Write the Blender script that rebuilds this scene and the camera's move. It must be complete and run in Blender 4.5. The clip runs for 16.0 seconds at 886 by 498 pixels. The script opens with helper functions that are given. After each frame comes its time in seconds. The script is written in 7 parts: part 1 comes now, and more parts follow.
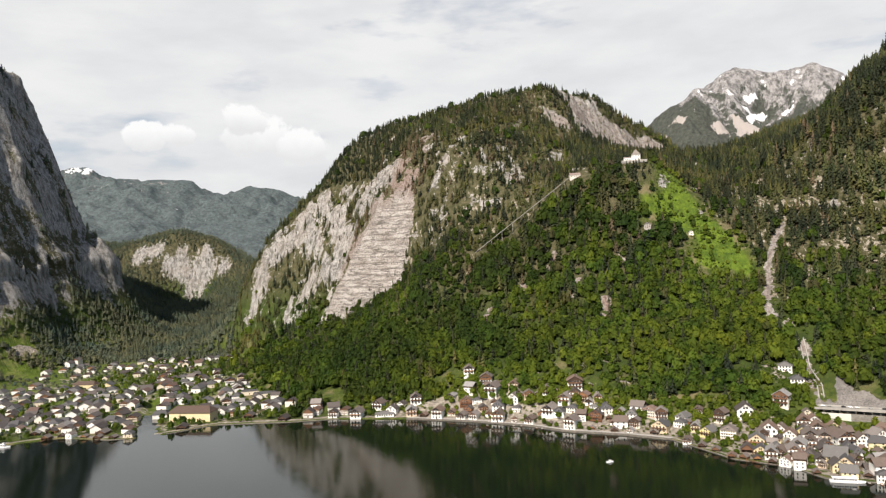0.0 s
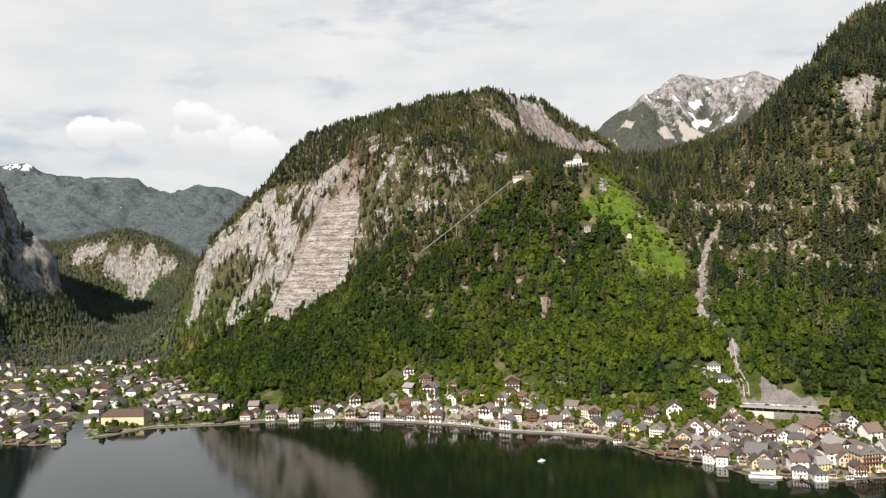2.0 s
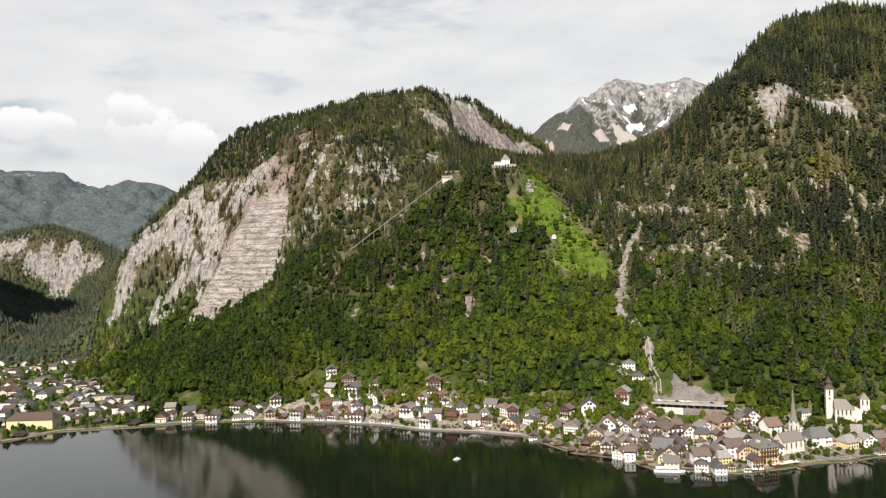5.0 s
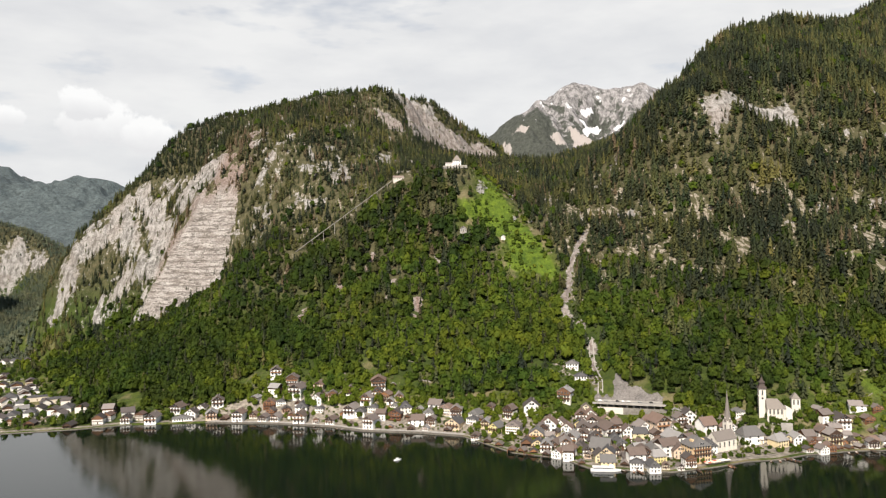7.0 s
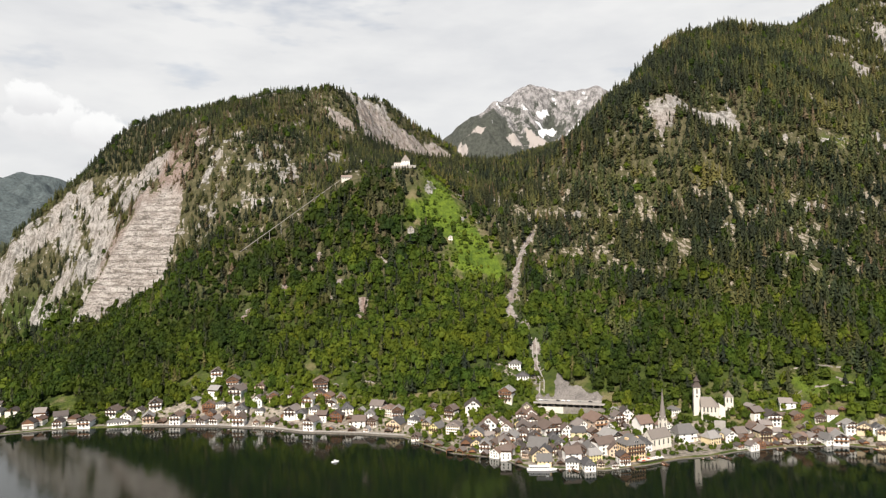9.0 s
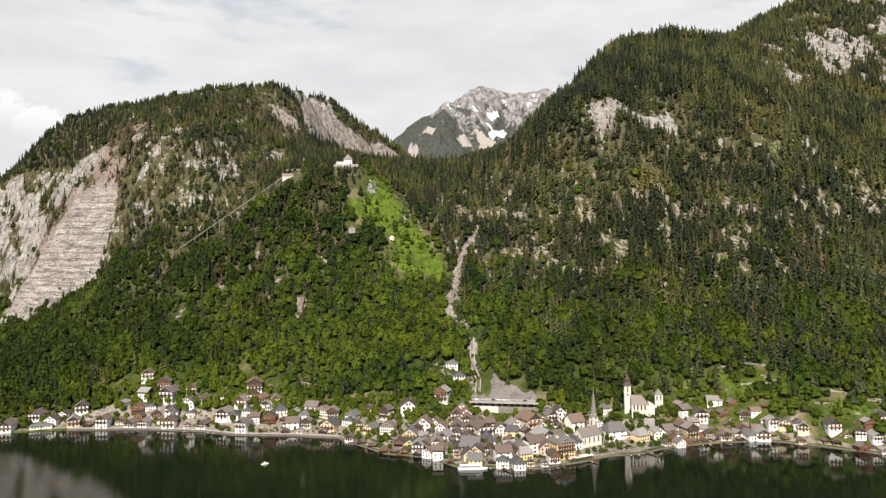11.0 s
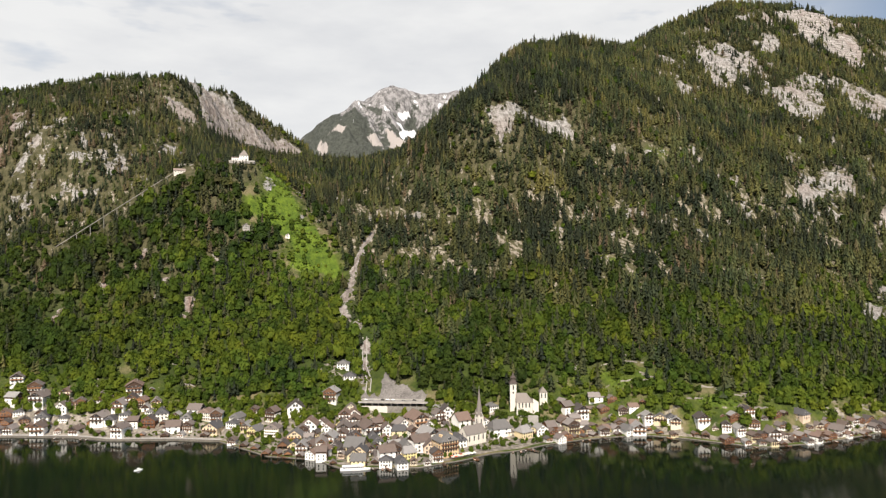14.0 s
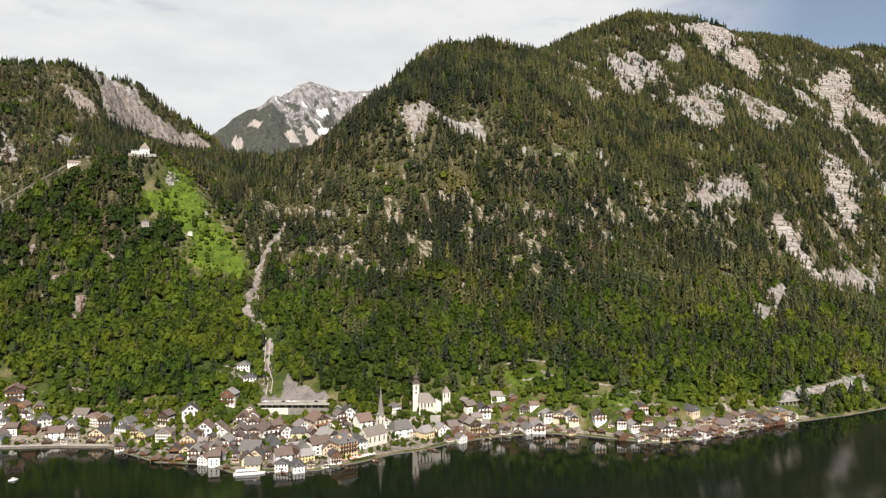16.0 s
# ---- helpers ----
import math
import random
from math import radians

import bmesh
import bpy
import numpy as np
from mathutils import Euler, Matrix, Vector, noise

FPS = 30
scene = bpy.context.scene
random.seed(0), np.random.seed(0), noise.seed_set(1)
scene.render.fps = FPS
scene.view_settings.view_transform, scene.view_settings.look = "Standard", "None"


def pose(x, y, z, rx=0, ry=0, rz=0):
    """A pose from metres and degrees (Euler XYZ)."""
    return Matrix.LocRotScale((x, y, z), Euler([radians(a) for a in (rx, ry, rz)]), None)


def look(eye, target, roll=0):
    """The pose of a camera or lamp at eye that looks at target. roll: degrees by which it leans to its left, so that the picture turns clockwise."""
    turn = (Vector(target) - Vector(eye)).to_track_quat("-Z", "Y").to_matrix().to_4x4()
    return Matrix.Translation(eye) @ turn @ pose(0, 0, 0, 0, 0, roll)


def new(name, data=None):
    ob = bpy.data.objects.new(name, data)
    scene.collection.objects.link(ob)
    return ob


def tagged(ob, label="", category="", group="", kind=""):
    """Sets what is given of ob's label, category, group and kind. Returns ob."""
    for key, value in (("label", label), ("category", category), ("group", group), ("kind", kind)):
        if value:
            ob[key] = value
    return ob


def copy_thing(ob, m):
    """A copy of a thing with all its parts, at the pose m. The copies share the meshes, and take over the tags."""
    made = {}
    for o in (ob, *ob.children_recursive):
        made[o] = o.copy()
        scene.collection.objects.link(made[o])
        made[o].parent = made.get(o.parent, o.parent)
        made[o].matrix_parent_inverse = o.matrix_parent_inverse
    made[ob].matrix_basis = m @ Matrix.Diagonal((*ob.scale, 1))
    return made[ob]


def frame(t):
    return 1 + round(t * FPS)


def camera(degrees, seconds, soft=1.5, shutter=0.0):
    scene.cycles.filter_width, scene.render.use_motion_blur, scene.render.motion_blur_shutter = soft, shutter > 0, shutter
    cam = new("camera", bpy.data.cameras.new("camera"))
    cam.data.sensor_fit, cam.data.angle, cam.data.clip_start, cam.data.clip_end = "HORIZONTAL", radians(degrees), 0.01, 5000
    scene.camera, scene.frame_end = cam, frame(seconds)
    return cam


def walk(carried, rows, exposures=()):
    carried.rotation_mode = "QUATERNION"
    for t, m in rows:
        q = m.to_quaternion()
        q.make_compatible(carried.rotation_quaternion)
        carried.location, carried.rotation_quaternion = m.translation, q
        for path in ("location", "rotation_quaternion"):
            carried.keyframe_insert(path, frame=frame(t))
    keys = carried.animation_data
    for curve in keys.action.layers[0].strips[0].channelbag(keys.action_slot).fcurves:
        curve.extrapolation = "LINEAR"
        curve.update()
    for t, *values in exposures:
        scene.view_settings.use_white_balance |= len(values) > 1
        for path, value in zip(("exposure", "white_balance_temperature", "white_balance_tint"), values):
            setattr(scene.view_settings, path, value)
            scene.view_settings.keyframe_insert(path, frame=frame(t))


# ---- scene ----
cam = camera(63.2, 16.0, soft=1.25)
PATH = [
    (0, (76.076, -50.84, 203.402), (75.936, -48.845, 203.412), -2.6),
    (0.5, (81.376, -51.621, 203.406), (81.268, -49.624, 203.417), -2.5),
    (1, (86.316, -52.248, 203.405), (86.241, -50.249, 203.414), -2.5),
    (1.5, (90.857, -52.729, 203.383), (90.813, -50.729, 203.392), -2.4),
    (2, (95.139, -53.165, 203.354), (95.124, -51.165, 203.361), -2.3),
    (2.5, (99.443, -53.709, 203.326), (99.454, -51.709, 203.33), -2.2),
    (3, (103.611, -54.125, 203.291), (103.649, -52.125, 203.294), -2.2),
    (3.5, (107.636, -54.332, 203.235), (107.701, -52.333, 203.237), -2.0),
    (4, (111.623, -54.377, 203.147), (111.714, -52.379, 203.148), -2.0),
    (6.5, (132.469, -55.292, 202.116), (132.694, -53.304, 202.113), -1.5),
    (7, (136.882, -55.726, 202.052), (137.135, -53.742, 202.049), -1.4),
    (7.5, (141.537, -56.148, 202.007), (141.819, -54.168, 202.003), -1.4),
    (8, (146.393, -56.473, 201.943), (146.701, -54.497, 201.939), -1.3),
    (8.5, (151.316, -56.743, 201.846), (151.652, -54.771, 201.841), -1.3),
    (9, (156.206, -57.048, 201.716), (156.57, -55.082, 201.711), -1.2),
    (11.5, (179.767, -60.135, 200.35), (180.286, -58.204, 200.343), -0.8),
    (12, (184.11, -61.171, 200.269), (184.656, -59.247, 200.261), -0.7),
    (12.5, (188.286, -62.373, 200.212), (188.868, -60.459, 200.203), -0.7),
    (13, (192.385, -63.624, 200.15), (193.015, -61.726, 200.142), -0.5),
    (13.5, (196.388, -64.93, 200.088), (197.063, -63.048, 200.08), -0.4),
    (14, (200.168, -66.381, 200.034), (200.886, -64.515, 200.025), -0.3),
    (14.5, (204.124, -67.679, 199.976), (204.89, -65.831, 199.967), -0.1),
    (15, (208.546, -68.682, 199.908), (209.36, -66.856, 199.899), -0.0),
    (15.5, (213.54, -69.366, 199.834), (214.405, -67.563, 199.825), 0.1),
    (16, (218.967, -69.817, 199.778), (219.884, -68.04, 199.768), 0.3),
]
walk(cam, [(t, look(eye, target, roll)) for t, eye, target, roll in PATH])

# ---- world, sun, exposure ----
SUN_DIR = Vector((-0.34, -0.90, 0.92)).normalized()  # towards the sun
sun_data = bpy.data.lights.new("sun", "SUN")
sun_data.energy, sun_data.angle, sun_data.color = 5.7, radians(0.6), (1.0, 0.895, 0.775)
sun = new("sun", sun_data)
sun.matrix_world = look((0, 0, 1500), Vector((0, 0, 1500)) - SUN_DIR)
scene.view_settings.exposure = 0.2

world = bpy.data.worlds.new("sky")
scene.world = world
world.use_nodes = True


class Nodes:
    """Short way to wire a node tree."""

    def __init__(self, tree):
        self.tree = tree
        tree.nodes.clear()

    def add(self, kind, ins=None, **props):
        n = self.tree.nodes.new("ShaderNode" + kind)
        for k, v in props.items():
            setattr(n, k, v)
        for k, v in (ins or {}).items():
            if isinstance(v, bpy.types.NodeSocket):
                self.tree.links.new(v, n.inputs[k])
            else:
                n.inputs[k].default_value = v
        return n

    def mix(self, fac, a, b, mode="MIX"):
        n = self.add("Mix", data_type="RGBA", blend_type=mode)
        for i, v in ((0, fac), (6, a), (7, b)):
            if isinstance(v, bpy.types.NodeSocket):
                self.tree.links.new(v, n.inputs[i])
            else:
                n.inputs[i].default_value = v if i == 0 else (*v, 1)
        return n.outputs[2]

    def math(self, op, a, b=0.0, clamp=False):
        n = self.add("Math", {0: a, 1: b}, operation=op)
        n.use_clamp = clamp
        return n.outputs[0]

    def noise(self, vec, scale, detail=3.0, rough=0.55):
        return self.add("TexNoise", {"Vector": vec, "Scale": scale, "Detail": detail, "Roughness": rough}).outputs[0]

    def ramp(self, fac, *stops):
        n = self.add("ValToRGB", {0: fac})
        e = n.color_ramp.elements
        while len(e) < len(stops):
            e.new(0.5)
        for s, (p, c) in zip(e, stops):
            s.position, s.color = p, (*((c, c, c) if isinstance(c, float) else c), 1)
        return n.outputs[0]


CUMULUS = [((-0.305, 0.932, 0.164), 0.056), ((-0.318, 0.928, 0.186), 0.036), ((-0.248, 0.950, 0.152), 0.042), ((-0.43, 0.881, 0.163), 0.034), ((-0.395, 0.897, 0.166), 0.030)]


def make_sky():
    g = Nodes(world.node_tree)
    sky = g.add("TexSky", sky_type="NISHITA", sun_disc=False, sun_elevation=math.asin(SUN_DIR.z),
                sun_rotation=math.atan2(SUN_DIR.x, SUN_DIR.y), altitude=600.0, dust_density=1.5)
    way = g.add("TexCoord").outputs["Generated"]
    flat = g.add("Mapping", {"Vector": way, "Scale": (1.0, 1.0, 3.2)}).outputs[0]
    bands = g.noise(flat, 2.6, 5, 0.6)
    fine = g.noise(flat, 9.0, 4, 0.55)
    cover = g.ramp(g.math("ADD", g.math("MULTIPLY", bands, 0.75), g.math("MULTIPLY", fine, 0.25)), (0.30, 0.25), (0.46, 1.0))
    # the cloud sheet thins out towards the right-hand end of the valley
    x = g.add("SeparateXYZ", {0: way})
    thin = g.ramp(g.math("SUBTRACT", x.outputs[0], g.math("MULTIPLY", x.outputs[1], 0.62)), (0.16, 1.0), (0.42, 0.15))
    cover = g.math("MULTIPLY", cover, thin)
    # and breaks up overhead
    cover = g.math("MULTIPLY", cover, g.ramp(x.outputs[2], (0.40, 1.0), (0.68, 0.15)))
    shade = g.ramp(g.math("ADD", g.math("MULTIPLY", fine, 0.45), g.math("MULTIPLY", g.noise(flat, 3.4, 4), 0.55)), (0.36, (7.4, 7.45, 7.6)), (0.62, (8.9, 8.85, 8.75)))
    mixed = g.mix(g.math("MULTIPLY", cover, 0.95), sky.outputs[0], shade)
    # heaps of fair-weather cloud above the valley
    for (cx, cy, cz), wide in CUMULUS:
        near = g.add("VectorMath", {0: way, 1: (cx, cy, cz)}, operation="SUBTRACT").outputs[0]
        near = g.add("Mapping", {"Vector": near, "Scale": (1.0, 1.0, 1.5)}).outputs[0]
        far = g.math("DIVIDE", g.add("VectorMath", {0: near}, operation="LENGTH").outputs["Value"], wide)
        puff = g.math("ADD", far, g.math("MULTIPLY", g.math("SUBTRACT", g.noise(way, 26.0, 7, 0.62), 0.5), 1.5))
        body = g.ramp(puff, (0.74, 1.0), (0.90, 0.0))
        lit = g.ramp(g.math("ADD", g.math("MULTIPLY", g.math("SUBTRACT", x.outputs[2], cz), 1.0 / wide), g.math("MULTIPLY", g.noise(way, 22.0, 4), 0.7)), (0.0, (8.0, 8.0, 8.1)), (0.6, (9.7, 9.7, 9.65)))
        mixed = g.mix(body, mixed, lit)
    back = g.add("Background", {"Color": mixed, "Strength": 0.088})
    out = g.add("OutputWorld", {"Surface": back.outputs[0]})


make_sky()


# ---- materials ----
def material(name, rough=0.8, metal=0.0):
    m = bpy.data.materials.new(name)
    m.use_nodes = True
    g = Nodes(m.node_tree)
    bsdf = g.add("BsdfPrincipled", {"Roughness": rough, "Metallic": metal})
    bsdf.inputs["Specular IOR Level"].default_value = 0.3
    g.out = g.add("OutputMaterial", {"Surface": bsdf.outputs[0]})
    g.bsdf = bsdf
    return m, g


def link(g, sock, key):
    g.tree.links.new(sock, g.bsdf.inputs[key])


def bump(g, height, strength, dist):
    b = g.add("Bump", {"Height": height, "Strength": strength, "Distance": dist})
    link(g, b.outputs[0], "Normal")


def plain(name, a, b, scale, rough=0.8, metal=0.0, relief=0.0, random_amount=0.25):
    """A surface of two colours in noise, with a tone of its own for each object."""
    m, g = material(name, rough, metal)
    pos = g.add("TexCoord").outputs["Object"]
    n = g.math("ADD", g.math("MULTIPLY", g.noise(pos, scale, 4), 0.6), g.math("MULTIPLY", g.noise(pos, scale * 0.13, 2), 0.4))
    col = g.mix(g.ramp(n, (0.35, 0.0), (0.65, 1.0)), a, b)
    rnd = g.add("ObjectInfo").outputs["Random"]
    tone = g.math("ADD", 1 - random_amount, g.math("MULTIPLY", rnd, 2 * random_amount))
    hsv = g.add("HueSaturation", {"Value": tone, "Color": col})
    link(g, hsv.outputs[0], "Base Color")
    if relief:
        bump(g, n, 0.5, relief)
    return m


def ground_material():
    """Rock, forest floor, meadow and gravel, laid out by the terrain's own surface kinds."""
    m, g = material("mountain_ground", 0.9)
    pos = g.add("TexCoord").outputs["Object"]
    z = g.add("SeparateXYZ", {0: pos}).outputs[2]
    fine = g.noise(pos, 0.35, 5, 0.65)
    mid = g.noise(pos, 0.05, 4)
    beds = g.noise(g.add("Mapping", {"Vector": pos, "Scale": (0.16, 0.16, 1.0)}).outputs[0], 0.24, 5, 0.68)
    streaks = g.noise(g.add("Mapping", {"Vector": pos, "Scale": (1.0, 1.0, 0.30)}).outputs[0], 0.11, 6, 0.7)
    scar = g.add("Attribute", attribute_name="scar").outputs["Fac"]
    face = g.mix(g.ramp(streaks, (0.40, 0.0), (0.57, 1.0)), (0.14, 0.133, 0.122), (0.42, 0.407, 0.39))
    face = g.mix(g.ramp(g.noise(pos, 0.018, 4, 0.6), (0.45, 0.0), (0.68, 0.4)), face, (0.33, 0.28, 0.245))
    ledges = g.noise(g.add("Mapping", {"Vector": pos, "Scale": (0.2, 0.2, 1.0)}).outputs[0], 0.10, 5, 0.7)
    bed = g.mix(g.ramp(ledges, (0.40, 0.0), (0.56, 1.0)), (0.30, 0.268, 0.245), (0.48, 0.45, 0.425))
    bed = g.mix(g.ramp(g.math("ADD", beds, g.math("MULTIPLY", g.math("SUBTRACT", mid, 0.5), 0.35)), (0.38, 0.85), (0.46, 0.0)), bed, (0.12, 0.105, 0.095))
    wave = g.math("SINE", g.math("ADD", g.math("MULTIPLY", z, 0.56), g.math("MULTIPLY", g.noise(pos, 0.03, 4, 0.6), 5.0)))
    bed = g.mix(g.ramp(g.math("ADD", wave, g.math("MULTIPLY", g.math("SUBTRACT", beds, 0.5), 5.0)), (0.70, 0.0), (1.30, 0.7)), bed, (0.13, 0.112, 0.10))
    rock = g.mix(scar, face, bed)
    rock = g.mix(g.ramp(fine, (0.36, 0.85), (0.49, 0.0)), rock, (0.10, 0.095, 0.075))
    tan = g.add("Attribute", attribute_name="tan").outputs["Fac"]
    rock = g.mix(tan, rock, g.mix(g.ramp(fine, (0.35, 0.0), (0.65, 1.0)), (0.13, 0.090, 0.072), (0.32, 0.235, 0.20)))
    litter = g.mix(g.ramp(g.noise(pos, 0.12, 5, 0.7), (0.35, 0.0), (0.65, 1.0)), (0.040, 0.044, 0.016), (0.125, 0.112, 0.060))
    soil = g.mix(g.ramp(mid, (0.35, 0.0), (0.65, 1.0)), (0.026, 0.044, 0.007), (0.060, 0.086, 0.014))
    grass = g.mix(g.ramp(g.noise(pos, 0.09, 5, 0.65), (0.35, 0.0), (0.65, 1.0)), (0.032, 0.054, 0.008), (0.098, 0.125, 0.020))
    grass = g.mix(g.ramp(g.noise(pos, 0.03, 4, 0.6), (0.50, 0.0), (0.62, 0.85)), grass, (0.22, 0.185, 0.10))
    pave = g.mix(g.ramp(g.noise(pos, 0.25, 4), (0.35, 0.0), (0.65, 1.0)), (0.18, 0.16, 0.132), (0.41, 0.365, 0.305))
    crag = g.add("Attribute", attribute_name="crag").outputs["Fac"]
    ribs = g.noise(g.add("Mapping", {"Vector": pos, "Scale": (1.0, 0.35, 0.35)}).outputs[0], 0.17, 4, 0.62)
    rk = g.add("Attribute", attribute_name="rock").outputs["Fac"]
    gr = g.add("Attribute", attribute_name="grass").outputs["Fac"]
    pv = g.add("Attribute", attribute_name="pave").outputs["Fac"]
    meadow = g.mix(g.ramp(g.noise(pos, 0.05, 7, 0.8), (0.36, 0.0), (0.64, 1.0)), (0.042, 0.080, 0.008), (0.155, 0.225, 0.019))
    grass = g.mix(g.ramp(gr, (0.82, 0.0), (0.95, 1.0)), grass, meadow)
    soil = g.mix(g.ramp(g.math("DIVIDE", z, 400.0), (0.25, 0.0), (0.42, 1.0)), soil, litter)
    col = g.mix(g.ramp(gr, (0.0, 0.0), (0.75, 1.0)), soil, grass)
    col = g.mix(g.ramp(g.math("ADD", pv, g.math("MULTIPLY", g.math("SUBTRACT", g.noise(pos, 0.06, 4, 0.6), 0.5), 1.6)), (0.44, 0.0), (0.54, 1.0)), col, pave)
    tufts = g.math("SUBTRACT", g.noise(pos, 0.10, 4, 0.7), 0.5)
    rk = g.math("ADD", rk, g.math("MULTIPLY", tufts, 1.7))
    edge = g.ramp(g.math("ADD", rk, g.math("MULTIPLY", g.math("SUBTRACT", g.math("ADD", g.math("MULTIPLY", fine, 0.6), g.math("MULTIPLY", streaks, 0.4)), 0.5), 1.5)), (0.44, 0.0), (0.54, 1.0))
    pale = g.ramp(g.math("MULTIPLY", ribs, g.math("ADD", g.math("MULTIPLY", crag, 0.38), 0.78)), (0.535, 0.0), (0.575, 1.0))
    col = g.mix(pale, col, g.mix(g.ramp(fine, (0.4, 0.0), (0.6, 1.0)), (0.17, 0.145, 0.095), (0.42, 0.375, 0.315)))
    col = g.mix(edge, col, rock)
    link(g, col, "Base Color")
    relief = g.math("ADD", g.math("MULTIPLY", g.mix(scar, streaks, beds), 2.0), fine)
    bump(g, relief, 0.85, 3.0)
    return m


def leaf_material(name, dark, middle, light, scale, through_light):
    """Foliage: tones by tree and clump, some of the light passing through the leaves."""
    m, g = material(name, 0.75)
    pos = g.add("TexCoord").outputs["Object"]
    tint = g.add("Attribute", attribute_name="tint").outputs["Fac"]
    dry = g.add("Attribute", attribute_name="dry").outputs["Fac"]
    n = g.math("ADD", g.math("MULTIPLY", g.noise(pos, scale, 3, 0.7), 0.5), g.math("MULTIPLY", g.noise(pos, 1.1, 3, 0.7), 0.5))
    tone = g.math("ADD", g.math("MULTIPLY", tint, 0.8), g.math("MULTIPLY", g.math("SUBTRACT", n, 0.42), 1.5), True)
    col = g.ramp(tone, (0.05, dark), (0.45, middle), (0.95, light))
    drift = g.ramp(g.math("ADD", g.math("MULTIPLY", g.noise(pos, 0.011, 3), 0.6), g.math("MULTIPLY", g.noise(pos, 0.07, 2), 0.4)), (0.36, (0.70, 0.86, 1.0)), (0.64, (1.42, 1.18, 1.0)))
    col = g.mix(1.0, col, drift, "MULTIPLY")
    col = g.mix(dry, col, (0.150, 0.108, 0.065))
    link(g, col, "Base Color")
    bump(g, n, 1.0, 1.2)
    leafy = g.add("BsdfTranslucent", {"Color": g.mix(0.25, col, (0.10, 0.13, 0.01))})
    both = g.add("MixShader", {0: through_light, 1: g.bsdf.outputs[0], 2: leafy.outputs[0]})
    g.tree.links.new(both.outputs[0], g.out.inputs[0])
    return m


def water_material():
    m, g = material("lake_water", 0.03)
    g.bsdf.inputs["Base Color"].default_value = (0.004, 0.008, 0.005, 1)
    g.bsdf.inputs["IOR"].default_value = 1.41
    g.bsdf.inputs["Specular IOR Level"].default_value = 0.76
    pos = g.add("TexCoord").outputs["Object"]
    crests = g.add("Mapping", {"Vector": pos, "Scale": (0.22, 1.0, 1.0), "Rotation": (0.0, 0.0, 0.25)}).outputs[0]
    n = g.math("ADD", g.math("MULTIPLY", g.noise(crests, 0.8, 3), 0.6), g.math("MULTIPLY", g.noise(crests, 0.2, 2), 0.8))
    link(g, g.ramp(g.noise(pos, 0.006, 3), (0.4, 0.02), (0.65, 0.05)), "Roughness")
    bump(g, n, 0.15, 0.25)
    return m


M_GROUND = ground_material()
M_SPRUCE = leaf_material("spruce_needles", (0.011, 0.017, 0.009), (0.039, 0.050, 0.017), (0.112, 0.116, 0.036), 0.45, 0.15)
M_LEAF = leaf_material("beech_leaves", (0.027, 0.050, 0.007), (0.062, 0.104, 0.009), (0.145, 0.200, 0.018), 0.30, 0.48)
# valley foliage paled to grey green, haze being put into its colour
M_VALLEY_HAZE = leaf_material("valley_foliage_haze", (0.048, 0.060, 0.042), (0.088, 0.108, 0.070), (0.130, 0.152, 0.092), 0.45, 0.25)
M_WATER = water_material()


# ---- terrain ----
def value_noise(x, y, scale, seed, octaves=4, gain=0.5):
    """Smooth fractal noise of plan coordinates, about -1 to 1."""
    table = np.random.RandomState(seed).rand(256, 256) * 2 - 1
    total, amp, freq = np.zeros_like(x, dtype=float), 1.0, 1.0 / scale
    for k in range(octaves):
        u, v = x * freq + 37.3 * k, y * freq + 11.9 * k
        i, j = np.floor(u).astype(int), np.floor(v).astype(int)
        a, b = u - i, v - j
        a, b = a * a * (3 - 2 * a), b * b * (3 - 2 * b)
        i0, i1, j0, j1 = i % 256, (i + 1) % 256, j % 256, (j + 1) % 256
        total += amp * ((table[i0, j0] * (1 - a) + table[i1, j0] * a) * (1 - b) + (table[i0, j1] * (1 - a) + table[i1, j1] * a) * b)
        amp, freq = amp * gain, freq * 2.03
    return total


SHORE = [(-1600, 640), (-700, 700), (-512, 757), (-456, 787), (-388, 771), (-350, 778), (-322, 796), (-284, 832), (-190, 835), (-128, 845), (-40, 834), (44, 809),
         (110, 779), (145, 752), (203, 731), (251, 706), (272, 668), (290, 634), (331, 607), (345, 573), (412, 547), (456, 553),
         (489, 562), (523, 562), (552, 570), (602, 573), (665, 565), (695, 540), (746, 482), (810, 472), (904, 478), (968, 476),
         (1042, 471), (1123, 474), (1300, 505), (1600, 560), (3700, 800)]


def shore_y(x):
    xs, ys = np.array(SHORE, float).T
    return np.interp(x, xs, ys)


# the shape of the mountains, by lines of x, y, z across them
VALLEY = [(-700, 900, 6), (-450, 880, 4), (-250, 950, 5), (-700, 1150, 8), (-450, 1150, 9), (-350, 1300, 10), (-840, 1150, 22),
          (-800, 1400, 16), (-600, 1500, 14), (-830, 1600, 45), (-700, 1800, 25), (-620, 2100, 45), (-850, 2000, 45), (-950, 2400, 70), (-600, 2500, 120), (-840, 1750, 50)]
VALLEY_HEAD = [(-1046, 2600, 80), (-1154, 2590, 138), (-1330, 2560, 180), (-1303, 2640, 270), (-1169, 2660, 300), (-1038, 2660, 265), (-880, 2640, 195), (-1330, 2900, 306), (-1162, 2900, 302), (-1018, 2900, 248), (-925, 2900, 180), (-1558, 2900, 286), (-1150, 3000, 300), (-700, 3000, 160), (-1500, 3000, 280)]
